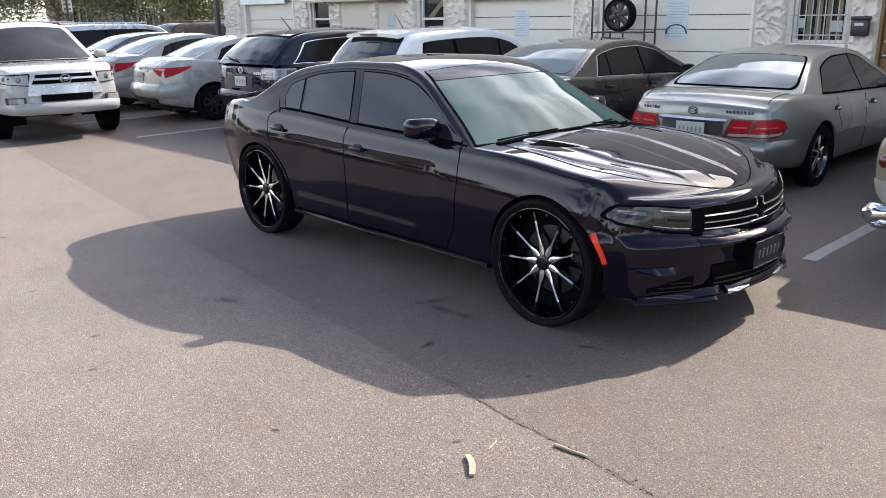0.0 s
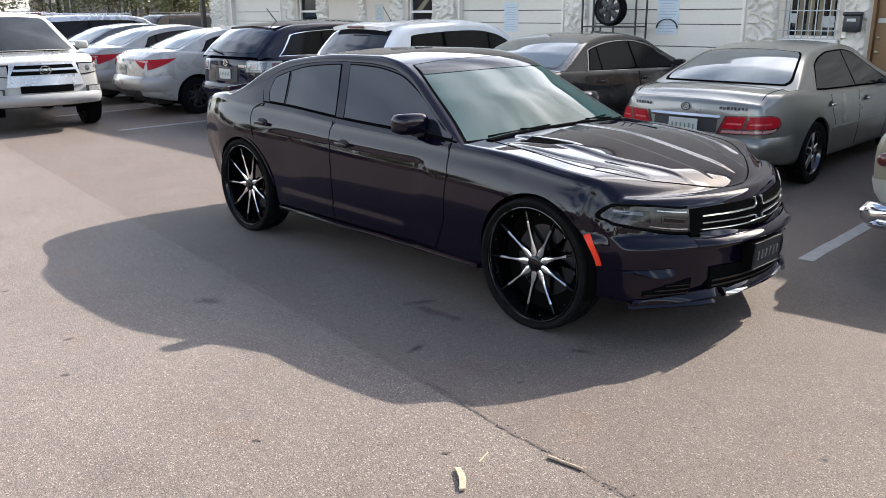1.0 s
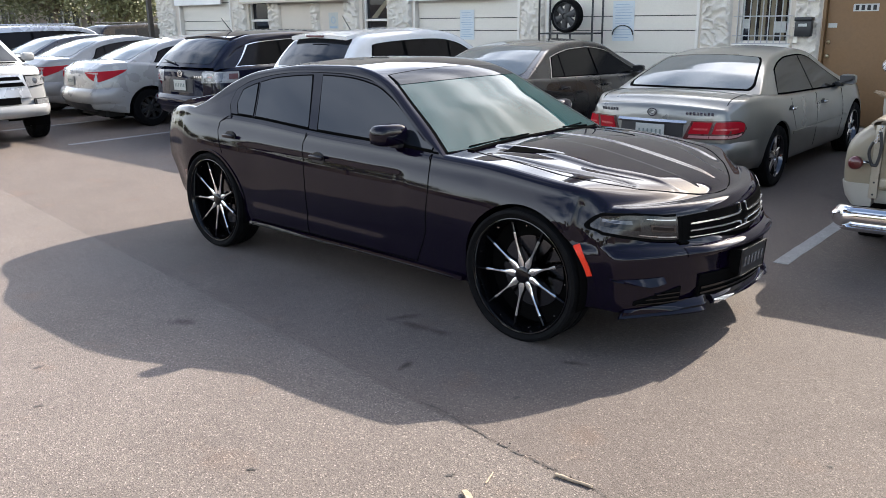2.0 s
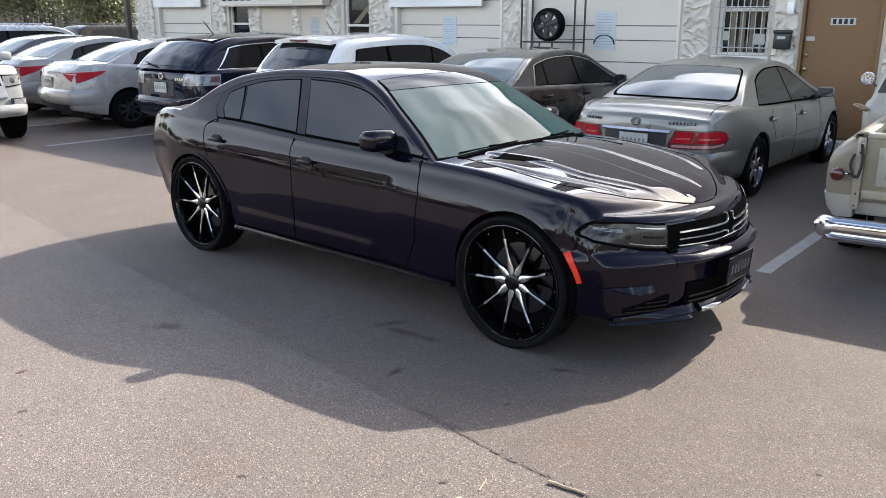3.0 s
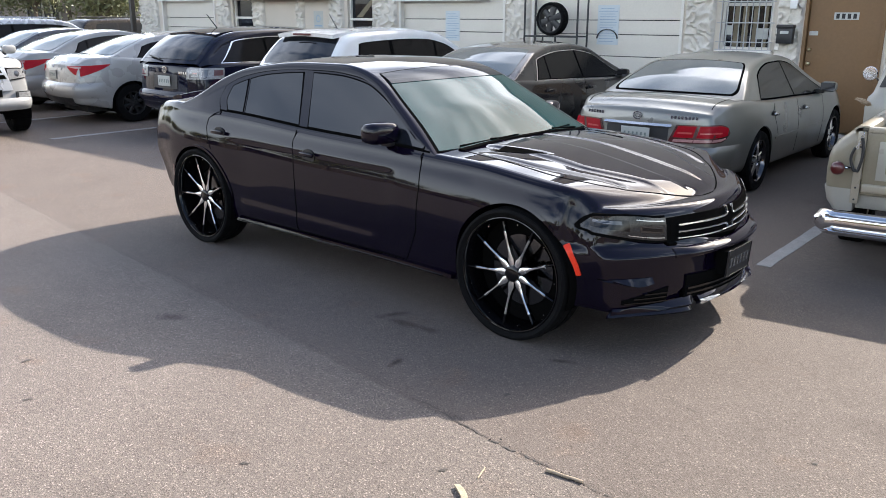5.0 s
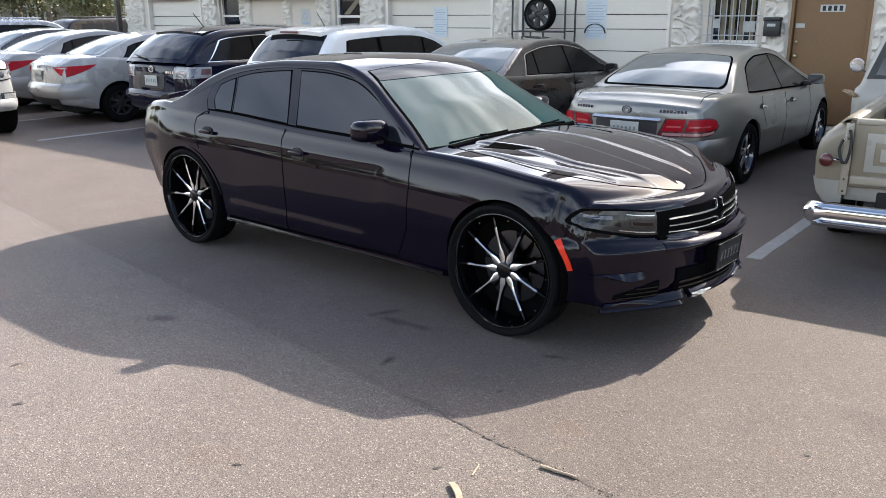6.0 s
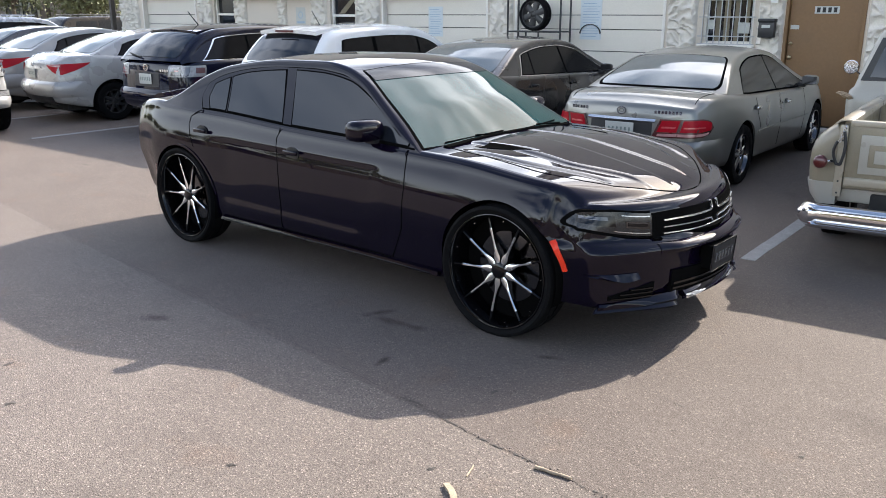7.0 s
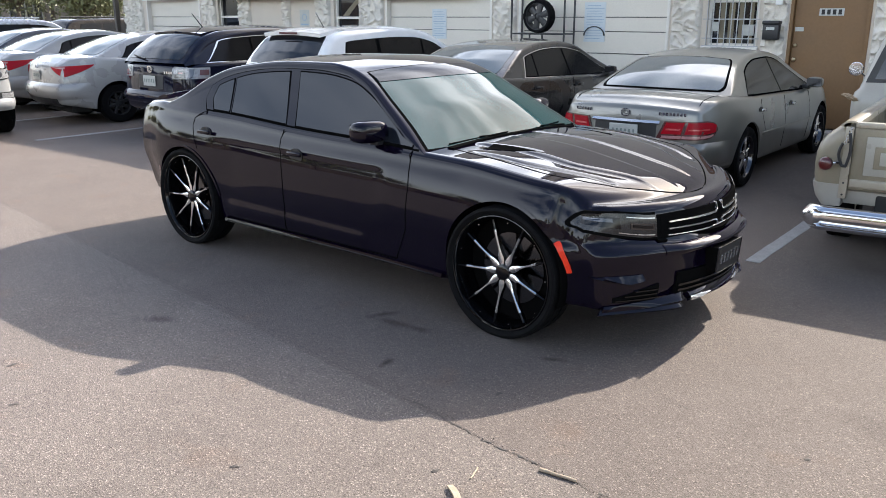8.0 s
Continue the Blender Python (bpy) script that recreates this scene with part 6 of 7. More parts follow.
def navy_crossover():
    s = suv_shape(0.935, 2.75, -2.28, 2.28, 1.565, 1.08, 1.02, 0.80, 1.15)
    wp = wheel("w18", 0.36, 0.235, 0.22, 5, M["alloy"], M["alloy"])
    panes = (("front_side_window", side_pane(s, -0.15, 1.05, 0.02, 0.0), "glass_dark"), ("rear_side_window", side_pane(s, -1.02, -0.19, 0.02, 0.02), "glass_dark"), ("quarter_window", side_pane(s, -1.88, -1.06, 0.30, 0.02), "glass_dark"))
    car = car_base("suv_car", "dark navy crossover with bright window trim and a rear wiper", s, (-7.315, 4.47), HEAD + 0.6, "p_navy", wp, 0.36, 0.415, panes, 0.80, group="parked cars", screen_x=(0.34, 1.08), back_x=(-2.20, -1.74), back="glass", dlo=(-1.89, 1.06, 0.30, 0.0), mirrors=(0.30, 0.06), handles=((-0.02, 0.92), (-1.0, 0.94)),
                   seams=(((0.80, 1.0), (0.80, 0.6), (0.76, 0.36)), ((-0.17, 1.02), (-0.18, 0.6), (-0.18, 0.36))))
    for sd in (-1, 1):
        patch_part("window_trim", side_pane(s, -1.92, 1.09, 0.30, 0.0, 0.014, 0.009)(sd), 36, 8, M["chrome"], car, "bright window surround", 0.0012, 0.004)
    rear_lamp(s, car, 0.50, 1.05, 0.86, 1.03, "lamp_clear", "large clear tail light with a red end", 0.12, ((0.70, 0.96, 0.30, 0.80, "lamp_deep"), (0.10, 0.56, 0.12, 0.88, "lamp_grey"), (0.16, 0.50, 0.24, 0.76, "lamp_clear"), (0.22, 0.36, 0.45, 0.58, "lamp_pink")))
    rear_band(s, car, "plate_recess", -0.30, 0.30, 0.71, 0.91, "black_plastic", 0.003)
    plate_on(car, s.rear(0, 0.82) - Vector((0.014, 0, 0)), 180)
    badge(s, car, 0.985, 0.06)
    text_bars(s, car, -0.34, 4, 0.93, 0.035, 0.035)
    rear_skin(s, car, 0.48, 0.67, 1.2, "p_navy", 0.05)
    rear_band(s, car, "lower_bumper", -0.66, 0.66, 0.38, 0.50, "p_navy", 0.02, "", 0.05)
    a, b = s.cab_top(-2.21, 0.1), s.cab_top(-2.17, 0.62)
    part("rear_wiper", rod(a + Vector((-0.03, 0, 0.01)), b + Vector((-0.03, 0, 0.01)), 0.012, 8), M["black_plastic"], car)
    patch_part("roof_spoiler", lambda u, w: s.cab_top(-1.70 + 0.25 * (1 - w), -0.92 + 1.84 * u) + Vector((-0.07 * w, 0, 0.002 * w)), 16, 5, M["p_navy"], car, "", 0.006, 0.022)
    part("antenna", rod(s.cab_top(-1.30, 0), s.cab_top(-1.30, 0) + Vector((-0.17, 0, 0.20)), 0.009, 8, 0.006), M["black_plastic"], car)


def small_white_saloon(place, heading, label, variant):
    s = sedan_shape(0.888, 2.70, -2.28, 2.25, 1.455, 1.09, 1.02, 1.0)
    wp = wheel("w15", 0.318, 0.20, 0.20, 8, M["black_plastic"], M["black_plastic"])
    panes = (("front_side_window", side_pane(s, -0.10, 0.98, 0.02, 0.0), "glass_dark"), ("rear_side_window", side_pane(s, -0.90, -0.14, 0.04, 0.02), "glass_dark"), ("quarter_window", side_pane(s, -1.18, -0.93, 0.16, 0.04), "glass_dark"))
    car = car_base("saloon_car", label, s, place, heading, "p_pearl" if variant == 0 else "p_white", wp, 0.318, 0.375, panes, 0.77, group="parked cars", screen_x=(0.30, 1.02), back_x=(-1.56, -0.90), back="glass_sky", dlo=(-1.21, 1.0, 0.16, 0.0), mirrors=(0.32, 0.06), handles=((-0.02, 0.88), (-1.0, 0.90)),
                   seams=(((0.80, 0.96), (0.80, 0.6), (0.76, 0.28)), ((-0.14, 0.98), (-0.16, 0.6), (-0.16, 0.28)), ((-1.12, 1.0), (-1.05, 0.8), (-0.95, 0.62))))
    rear_lamp(s, car, 0.50, 1.20, 0.775, 0.945, "lamp_red", "pointed red and clear tail light", 0.5, (0.05, 0.32, 0.72, 0.90, "lamp_pink"), 0.03, shape="vee")
    plate_on(car, s.rear(0, 0.80) - Vector((0.014, 0, 0)), 180)
    badge(s, car, 0.93, 0.05)
    rear_band(s, car, "plate_hood", -0.32, 0.32, 0.885, 0.91, "p_pearl" if variant == 0 else "p_white", 0.016)
    rear_skin(s, car, 0.43, 0.68, 1.22, "p_pearl" if variant == 0 else "p_white", 0.05)
    rear_band(s, car, "lower_bumper", -0.62, 0.62, 0.30, 0.44, "black_plastic", 0.012)


def dark_saloon(place):
    s = sedan_shape(0.90, 2.78, -2.4, 2.3, 1.46, 1.07, 1.0, 1.0)
    wp = wheel("w17", 0.325, 0.225, 0.20, 10, M["alloy"], M["alloy"])
    panes = (("front_side_window", side_pane(s, -0.10, 0.98, 0.02, 0.0), "glass_dark"), ("rear_side_window", side_pane(s, -1.1, -0.14, 0.16, 0.02), "glass_dark"))
    car = car_base("saloon_car", "dark grey four-door saloon", s, place, HEAD, "p_grey", wp, 0.325, 0.375, panes, 0.79, group="parked cars", screen_x=(0.30, 1.05), back_x=(-1.66, -0.98), back="glass_sky", mirrors=(0.32, 0.06), handles=((-0.02, 0.86), (-1.05, 0.88)))
    rear_lamp(s, car, 0.42, 1.0, 0.78, 0.92, "lamp_red", "red tail light", 0.3)
    plate_on(car, s.rear(0, 0.72) - Vector((0.012, 0, 0)), 180)


def minivan(place):
    s = suv_shape(0.98, 3.0, -2.55, 2.5, 1.66, 1.05, 1.0, 0.5, 1.45)
    wp = wheel("w17b", 0.345, 0.225, 0.22, 5, M["alloy"], M["alloy"])
    panes = (("front_side_window", side_pane(s, 0.1, 1.35, 0.02, 0.0), "glass_dark"), ("sliding_door_window", side_pane(s, -1.05, 0.04, 0.0, 0.02), "glass_dark"), ("quarter_window", side_pane(s, -2.12, -1.1, 0.15, 0.0), "glass_dark"))
    car = car_base("minivan", "silver minivan with a long band of dark side windows", s, place, HEAD, "p_silver", wp, 0.345, 0.40, panes, 0.85, group="parked cars", category="van", screen_x=(0.34, 1.38), back_x=(-2.44, -2.1), back="glass", dlo=(-2.15, 1.4, 0.15, 0.0), mirrors=(0.42, 0.06), handles=((0.2, 0.95), (-0.9, 0.95)))
    rear_lamp(s, car, 0.72, 1.05, 0.85, 1.2, "lamp_red", "red tail light", 0.1)
    for sd in (-1, 1):
        a, b = s.cab_top(-1.7, 0.8 * sd), s.cab_top(0.1, 0.8 * sd)
        part("roof_rail", rod(a + Vector((0, 0, 0.05)), b + Vector((0, 0, 0.05)), 0.016, 8), M["alloy"], car)


def brown_suv(place, heading):
    s = suv_shape(0.93, 2.8, -2.3, 2.3, 1.66, 1.08, 1.03, 0.5, 1.2)
    wp = wheel("w17b", 0.345, 0.225, 0.22, 5, M["alloy"], M["alloy"])
    panes = (("front_side_window", side_pane(s, -0.10, 1.05, 0.02, 0.0), "glass"), ("rear_side_window", side_pane(s, -1.0, -0.14, 0.04, 0.02), "glass"), ("quarter_window", side_pane(s, -1.8, -1.05, 0.16, 0.02), "glass"))
    car = car_base("suv_car", "dark brown sport utility car with roof rails", s, place, heading, "p_brown", wp, 0.345, 0.40, panes, 0.79, group="parked cars", screen_x=(0.34, 1.1), back_x=(-2.2, -1.9), mirrors=(0.32, 0.06))
    for sd in (-1, 1):
        a, b = s.cab_top(-1.6, 0.85 * sd), s.cab_top(0.1, 0.85 * sd)
        part("roof_rail", rod(a + Vector((0, 0, 0.05)), b + Vector((0, 0, 0.05)), 0.018, 8), M["black_plastic"], car)


def white_offroader(place, heading):
    """The white high off-road car, its nose towards the lane."""
    s = suv_shape(0.93, 2.79, -2.35, 2.27, 1.73, 1.16, 1.13, 0.45, 1.15, 0.42)
    s.lean = 0.46
    s.rake_f = curve_through(((0.2, 0.0), (0.5, 0.05), (0.95, 0.0)))
    s.top = curve_through(((-2.35, 1.12), (-2.2, 1.17), (0.0, 1.15), (0.85, 1.13), (1.2, 1.13), (1.7, 1.12), (2.1, 1.08), (2.27, 1.04)))
    wp = wheel("w17c", 0.385, 0.225, 0.25, 6, M["alloy"], M["alloy"])
    panes = (("front_side_window", side_pane(s, -0.10, 1.02, 0.02, 0.0), "glass"), ("rear_side_window", side_pane(s, -1.0, -0.14, 0.04, 0.02), "glass"), ("quarter_window", side_pane(s, -1.9, -1.05, 0.10, 0.02), "glass"))
    car = car_base("suv_car", "white high off-road car with a chrome-framed grille", s, place, heading, "p_white", wp, 0.385, 0.45, panes, 0.80, group="parked cars", screen_x=(0.36, 1.08), screen="glass_soft", back_x=(-2.25, -1.95), mirrors=(0.26, 0.10), handles=((-0.02, 0.95), (-1.0, 0.95)))
    def fr(y0, y1, z0, z1):
        return lambda u, w: s.front(y0 + (y1 - y0) * u, z0 + (z1 - z0) * w)
    sur = patch_part("grille_surround", lambda u, w: s.front((-0.53 + 1.06 * u) * (1 - 0.14 * w), 0.70 + 0.32 * w), 20, 6, M["p_silver"], car, "silver grille surround", 0.02, 0.03)
    gr = patch_part("grille", lambda u, w: s.front((-0.46 + 0.92 * u) * (1 - 0.16 * w), 0.865 + 0.135 * w), 18, 3, M["seal"], car, "black grille with a silver bar", 0.03, 0.02)
    patch_part("grille_bar", fr(-0.42, 0.42, 0.918, 0.948), 16, 1, M["p_silver"], gr, "", 0.042, 0.02)
    low = patch_part("lower_grille", fr(-0.36, 0.36, 0.612, 0.712), 16, 3, M["seal"], car, "", 0.034, 0.02)
    badge(s, car, 0.932, 0.085, 0.0, True)
    for sd in (-1, 1):
        def order(fn, sd=sd):
            return fn if sd > 0 else (lambda u, w: fn(u, 1 - w))
        def hl(u, w, sd=sd):
            return s.wrap_front(0.49 + 0.50 * u, 0.85 + 0.05 * u + (0.15 - 0.05 * u) * w, sd)
        h = patch_part("headlight", order(hl), 14, 5, M["lamp_clear"], car, "clear headlight with an amber corner", 0.014, 0.02)
        patch_part("headlight_rim", order(lambda u, w, sd=sd: hl(-0.05 + 1.09 * u, -0.09 + 1.18 * w, sd)), 14, 5, M["seal"], h, "", 0.010, 0.014)
        for pu, rr in ((0.25, 0.045), (0.62, 0.040)):
            c = hl(pu, 0.5, sd)
            part("reflector", moved(lathe([(0.001, -0.006), (rr * 0.55, -0.004), (rr, 0.004), (rr, 0.008), (0.001, 0.008)], 24), Matrix.Translation(c + Vector((0.020, 0, 0))) @ pose(0, 0, 0, 0, 0, 90)), M["lamp_grey"], h, "", 50)
        patch_part("amber_lens", order(lambda u, w, sd=sd: s.wrap_front(0.93 + 0.08 * u, 0.90 + 0.08 * w, sd)), 6, 3, M["amber"], h, "", 0.018, 0.006)
        fog = patch_part("fog_light_housing", order(lambda u, w, sd=sd: s.wrap_front(0.56 + 0.24 * u, 0.58 + 0.10 * w, sd)), 8, 3, M["black_plastic"], car, "", 0.03, 0.02)
        patch_part("fog_light", order(lambda u, w, sd=sd: s.wrap_front(0.59 + 0.17 * u, 0.595 + 0.07 * w, sd)), 8, 3, M["lamp_clear"], fog, "", 0.036, 0.01)
    patch_part("bumper", lambda u, w: s.wrap_front(abs(2 * u - 1) * 1.10, 0.455 + 0.11 * w, 1 if u > 0.5 else -1) + Vector((0.035 * math.sin(math.pi * w) * (1 - abs(2 * u - 1) ** 4), 0, 0)), 48, 6, M["p_white"], car, "", 0.045, 0.05)
    patch_part("bumper_gap", fr(-0.70, 0.70, 0.568, 0.584), 20, 1, M["seal"], car, "", 0.012, 0.02)
    patch_part("cowl", lambda u, w: s.cab_top(1.10 + 0.02 * w, -0.85 + 1.7 * u), 16, 2, M["seal"], car, "", 0.008, 0.012)
    part("roof_rack_rail", rod(s.cab_top(-1.6, 0.8) + Vector((0, 0, 0.06)), s.cab_top(0.0, 0.8) + Vector((0, 0, 0.06)), 0.02, 8), M["alloy"], car)
    part("roof_rack_rail", rod(s.cab_top(-1.6, -0.8) + Vector((0, 0, 0.06)), s.cab_top(0.0, -0.8) + Vector((0, 0, 0.06)), 0.02, 8), M["alloy"], car)


champagne_saloon()
taupe_saloon()
white_suv()
navy_crossover()
small_white_saloon((-9.88, 4.08), 85.0, "silver-white small saloon with pointed tail lights and black steel wheels", 0)
small_white_saloon((-12.55, 4.1), HEAD, "white small saloon with red tail lights", 1)
dark_saloon((-15.1, 4.5))
minivan((-17.8, 5.0))
brown_suv((-20.8, 9.2), HEAD)
white_offroader((-10.92, 0.17), -5.5)


# ---- the old pickup truck ----
def pickup():
    car = new("pickup_truck")
    car.matrix_world = pose(3.21, 1.85, -0.06, 0, 0, 96.3)
    tagged(car, "old cream and tan pickup truck with a chrome tube bumper", "truck", "parked cars")
    hw = 0.90

    def bx(name, x0, x1, y0, y1, z0, z1, m, bev=0.015, label="", parent=None, seg=3):
        return part(name, bevelled(box(x0, x1, y0, y1, z0, z1), bev, seg), M[m], parent or car, label, 50)
    # bed: floor, rounded fenders, rolled rails
    bx("bed_floor", 0.06, 2.05, -0.675, 0.675, 0.66, 0.72, "p_tan")

    def loft(name, section, stations, material, sd, label=""):
        """A skin of the section (y, z) along x; a station is (x, how far out, how far down)."""
        bm = bmesh.new()
        rows = []
        y0 = section[0][0]
        for x, k, dz in stations:
            rows.append([bm.verts.new((x, sd * (y0 + (y - y0) * k), z - dz * max(0.0, z - 0.85))) for y, z in section])
        for a, b in zip(rows, rows[1:]):
            for k in range(len(section) - 1):
                bm.faces.new((a[k], a[k + 1], b[k + 1], b[k]))
            bm.faces.new((a[-1], a[0], b[0], b[-1]))
        bm.faces.new(rows[0])
        bm.faces.new(rows[-1])
        return part(name, bm, M[material], car, label, 40)

    ends = ((0.0, 0.60, 0.35), (0.006, 0.74, 0.22), (0.02, 0.86, 0.12), (0.05, 0.95, 0.05), (0.10, 1.0, 0.0), (0.6, 1.06, 0.0), (1.2, 1.06, 0.0), (2.02, 0.98, 0.0))
    for sd in (-1, 1):
        curve = [(0.67, 0.50), (0.80, 0.495), (0.845, 0.55), (0.866, 0.62), (0.876, 0.70), (0.879, 0.78), (0.874, 0.86), (0.858, 0.92), (0.828, 0.968), (0.785, 1.01), (0.735, 1.048), (0.67, 1.075)]
        loft("fender", curve, ends, "p_tan", sd, "rounded tan rear fender")
        skirt = [(0.665, 0.488), (0.805, 0.484), (0.852, 0.545), (0.874, 0.62), (0.878, 0.645), (0.665, 0.645)]
        loft("fender_skirt", skirt, [(x - 0.008, k * 1.01, 0) for x, k, dz in ends], "p_ivory", sd, "pale lower edge of the fender")
        rail = [(0.605, 1.05), (0.61, 1.088), (0.625, 1.097), (0.665, 1.099), (0.70, 1.09), (0.722, 1.07), (0.724, 1.055), (0.714, 1.058), (0.695, 1.078), (0.66, 1.087), (0.63, 1.085), (0.618, 1.05)]
        loft("bed_rail", rail, ((-0.012, 1, 0), (2.05, 1, 0)), "p_cream", sd, "rolled cream bed rail")
        bx("corner_post", -0.014, 0.03, *sorted((sd * 0.634, sd * 0.688)), 0.545, 1.06, "p_cream", 0.006)
        for zz in (0.575, 0.66, 0.95):
            part("bolt", rod((-0.014, sd * 0.66, zz), (-0.019, sd * 0.66, zz), 0.007, 10), M["black_plastic"], car)
        lampb = part("tail_light", moved(lathe([(0.001, -0.03), (0.03, -0.03), (0.044, -0.018), (0.048, 0.012), (0.042, 0.035), (0.001, 0.035)], 28), Matrix.Translation((-0.075, sd * 0.782, 0.797)) @ pose(0, 0, 0, 0, 0, -90)), M["lamp_deep"], car, "round dark red tail light", 50)
        part("lamp_arm", rod((-0.06, sd * 0.76, 0.80), (0.0, sd * 0.69, 0.80), 0.014, 10), M["chrome"], lampb, "", 60)
        # the tailgate chain: a few bare links, then a loop in a black hose
        for k in range(6):
            p = Vector((-0.03 - 0.002 * k, sd * (0.648 + 0.006 * k), 1.045 - 0.019 * k))
            link = lathe([(0.012, -0.0025), (0.012, 0.0025), (0.007, 0.0025), (0.007, -0.0025)], 10)
            moved(link, Matrix.Translation(p) @ pose(0, 0, 0, 0, 0, 90 * (k % 2)) @ Matrix.Diagonal((0.8, 1.2, 1.25, 1)))
            part("chain_link", link, M["alloy"], car, "", 60)
        hose = bmesh.new()
        loop = [Vector((-0.042, sd * (0.69 + 0.020 * math.sin(2.2 * a)), 0.945 - 0.10 * a)) for a in np.linspace(0, 1.6, 7)]
        loop += [Vector((-0.050, sd * (0.655 - 0.018 * math.sin(1.5 * a)), 0.785 + 0.115 * a)) for a in np.linspace(0, 2.0, 8)]
        for p, q in zip(loop, loop[1:]):
            join(hose, rod(p, q + (q - p) * 0.08, 0.0105, 10))
        part("chain_hose", hose, M["black_plastic"], car, "black rubber hose over the tailgate chain", 60)
    bx("bed_front", 2.03, 2.09, -0.66, 0.66, 0.66, 1.09, "p_cream")
    # tailgate with stepped raised frames
    gate = bx("tailgate", 0.005, 0.05, -0.633, 0.633, 0.61, 1.07, "p_tan", 0.008, "tan tailgate with stepped ivory panel")
    bx("gate_rim", -0.018, 0.055, -0.626, 0.626, 1.05, 1.092, "p_cream", 0.012, "", gate)
    bx("gate_rim", -0.016, 0.04, -0.626, 0.626, 0.628, 0.69, "p_cream", 0.012, "", gate)
    for k, (iy, z0, z1, m) in enumerate(((0.546, 0.722, 0.995, "p_ivory"), (0.489, 0.773, 0.930, "p_tan"), (0.45, 0.80, 0.892, "p_ivory"))):
        bx("gate_panel", -0.004 - 0.005 * k, 0.006 - 0.005 * k, -iy, iy, z0, z1, m, 0.004, "", gate)
    # bumper: a chrome rounded bar with a dark channel
    def bump(u, w):
        y = -0.872 + 1.744 * u
        a = radians(-125 + 250 * w)
        end = smoothstep(0.72, 0.872, abs(y))
        round_ = math.sqrt(max(0.0, 1 - ((abs(y) - 0.79) / 0.082) ** 2)) if abs(y) > 0.79 else 1.0
        dent = 0.058 * (1 - smoothstep(0.50, 0.74, abs(math.sin(a)))) * (1 - smoothstep(0.74, 0.80, abs(y))) * (1 if math.cos(a) > 0 else 0)
        return Vector((-0.17 + 0.09 * end ** 2 - 0.050 * math.cos(a) + dent, y, 0.425 + 0.076 * math.sin(a) * (0.45 + 0.55 * round_)))
    bar = patch_part("bumper", lambda u, w: bump(u, w), 90, 48, M["chrome"], car, "chrome step bumper", 0.0, 0.012)
    for sd in (-1, 1):
        bx("bumper_bracket", -0.15, 0.25, *sorted((sd * 0.40, sd * 0.46)), 0.38, 0.46, "black_plastic", 0.006)
    bx("valance", 0.06, 0.10, -0.66, 0.66, 0.50, 0.60, "p_ivory", 0.01)
    bx("frame", 0.05, 4.2, -0.45, 0.45, 0.40, 0.58, "dark", 0.02)
    # cab
    rows = []
    for z, x0, x1, y in ((0.50, 2.16, 3.75, 0.93), (0.80, 2.12, 3.75, 0.975), (1.02, 2.12, 3.75, 0.985), (1.12, 2.14, 3.72, 0.965), (1.16, 2.17, 3.68, 0.93), (1.36, 2.20, 3.52, 0.875), (1.62, 2.25, 3.30, 0.79), (1.70, 2.30, 3.22, 0.72), (1.74, 2.42, 3.10, 0.60)):
        rows.append([(x0, -y, z), (x0, y, z), (x1, y, z), (x1, -y, z)])
    bm = bmesh.new()
    vs = [[bm.verts.new(p) for p in r] for r in rows]
    for a, b in zip(vs, vs[1:]):
        for k in range(4):
            bm.faces.new((a[k], a[(k + 1) % 4], b[(k + 1) % 4], b[k]))
    bm.faces.new(vs[0][::-1])
    bm.faces.new(vs[-1])
    upright = [e for e in bm.edges if abs(e.verts[0].co.z - e.verts[1].co.z) > 0.01]
    bmesh.ops.bevel(bm, geom=upright, offset=0.09, segments=5, affect="EDGES", profile=0.5)
    part("cab", bm, M["p_ivory"], car, "ivory cab", 40)
    def back_pane(u, w):
        z = 1.24 + 0.32 * w
        return Vector((2.17 + (z - 1.16) * 0.174, (0.805 - 0.10 * w) * (1 - 2 * u), z))
    patch_part("rear_window", back_pane, 10, 6, M["glass"], car, "", 0.012, 0.02)
    patch_part("rear_window_seal", lambda u, w: back_pane(-0.04 + 1.08 * u, -0.1 + 1.2 * w), 10, 6, M["black_plastic"], car, "", 0.006, 0.012)
    for sd in (-1, 1):
        def dp(u, w, sd=sd):
            z = 1.22 + 0.34 * w
            return Vector((2.45 + 0.05 * w + (0.95 - 0.33 * w) * u, sd * (0.93 - (z - 1.16) * 0.30), z))
        patch_part("side_window", dp if sd < 0 else (lambda u, w: dp(u, 1 - w)), 8, 5, M["glass"], car, "", 0.006, 0.012)
        mr = part("wing_mirror", moved(lathe([(0.001, -0.012), (0.065, -0.012), (0.072, 0.0), (0.05, 0.025), (0.001, 0.038)], 28), Matrix.Translation((3.25, sd * 1.12, 1.265)) @ pose(0, 0, 0, 0, 0, -90)), M["chrome"], car, "round chrome mirror", 50)
        part("mirror_arm", rod((3.30, sd * 0.94, 1.12), (3.27, sd * 1.10, 1.25), 0.008, 8), M["chrome"], mr)
    # nose
    bx("hood", 3.6, 4.95, -0.62, 0.62, 0.75, 1.16, "p_cream", 0.10)
    for sd in (-1, 1):
        bx("fender", 3.55, 4.95, *sorted((sd * 0.50, sd * 0.92)), 0.55, 1.02, "p_cream", 0.10)
    wp = wheel("w15t", 0.35, 0.20, 0.20, 8, M["p_ivory"], M["p_ivory"])
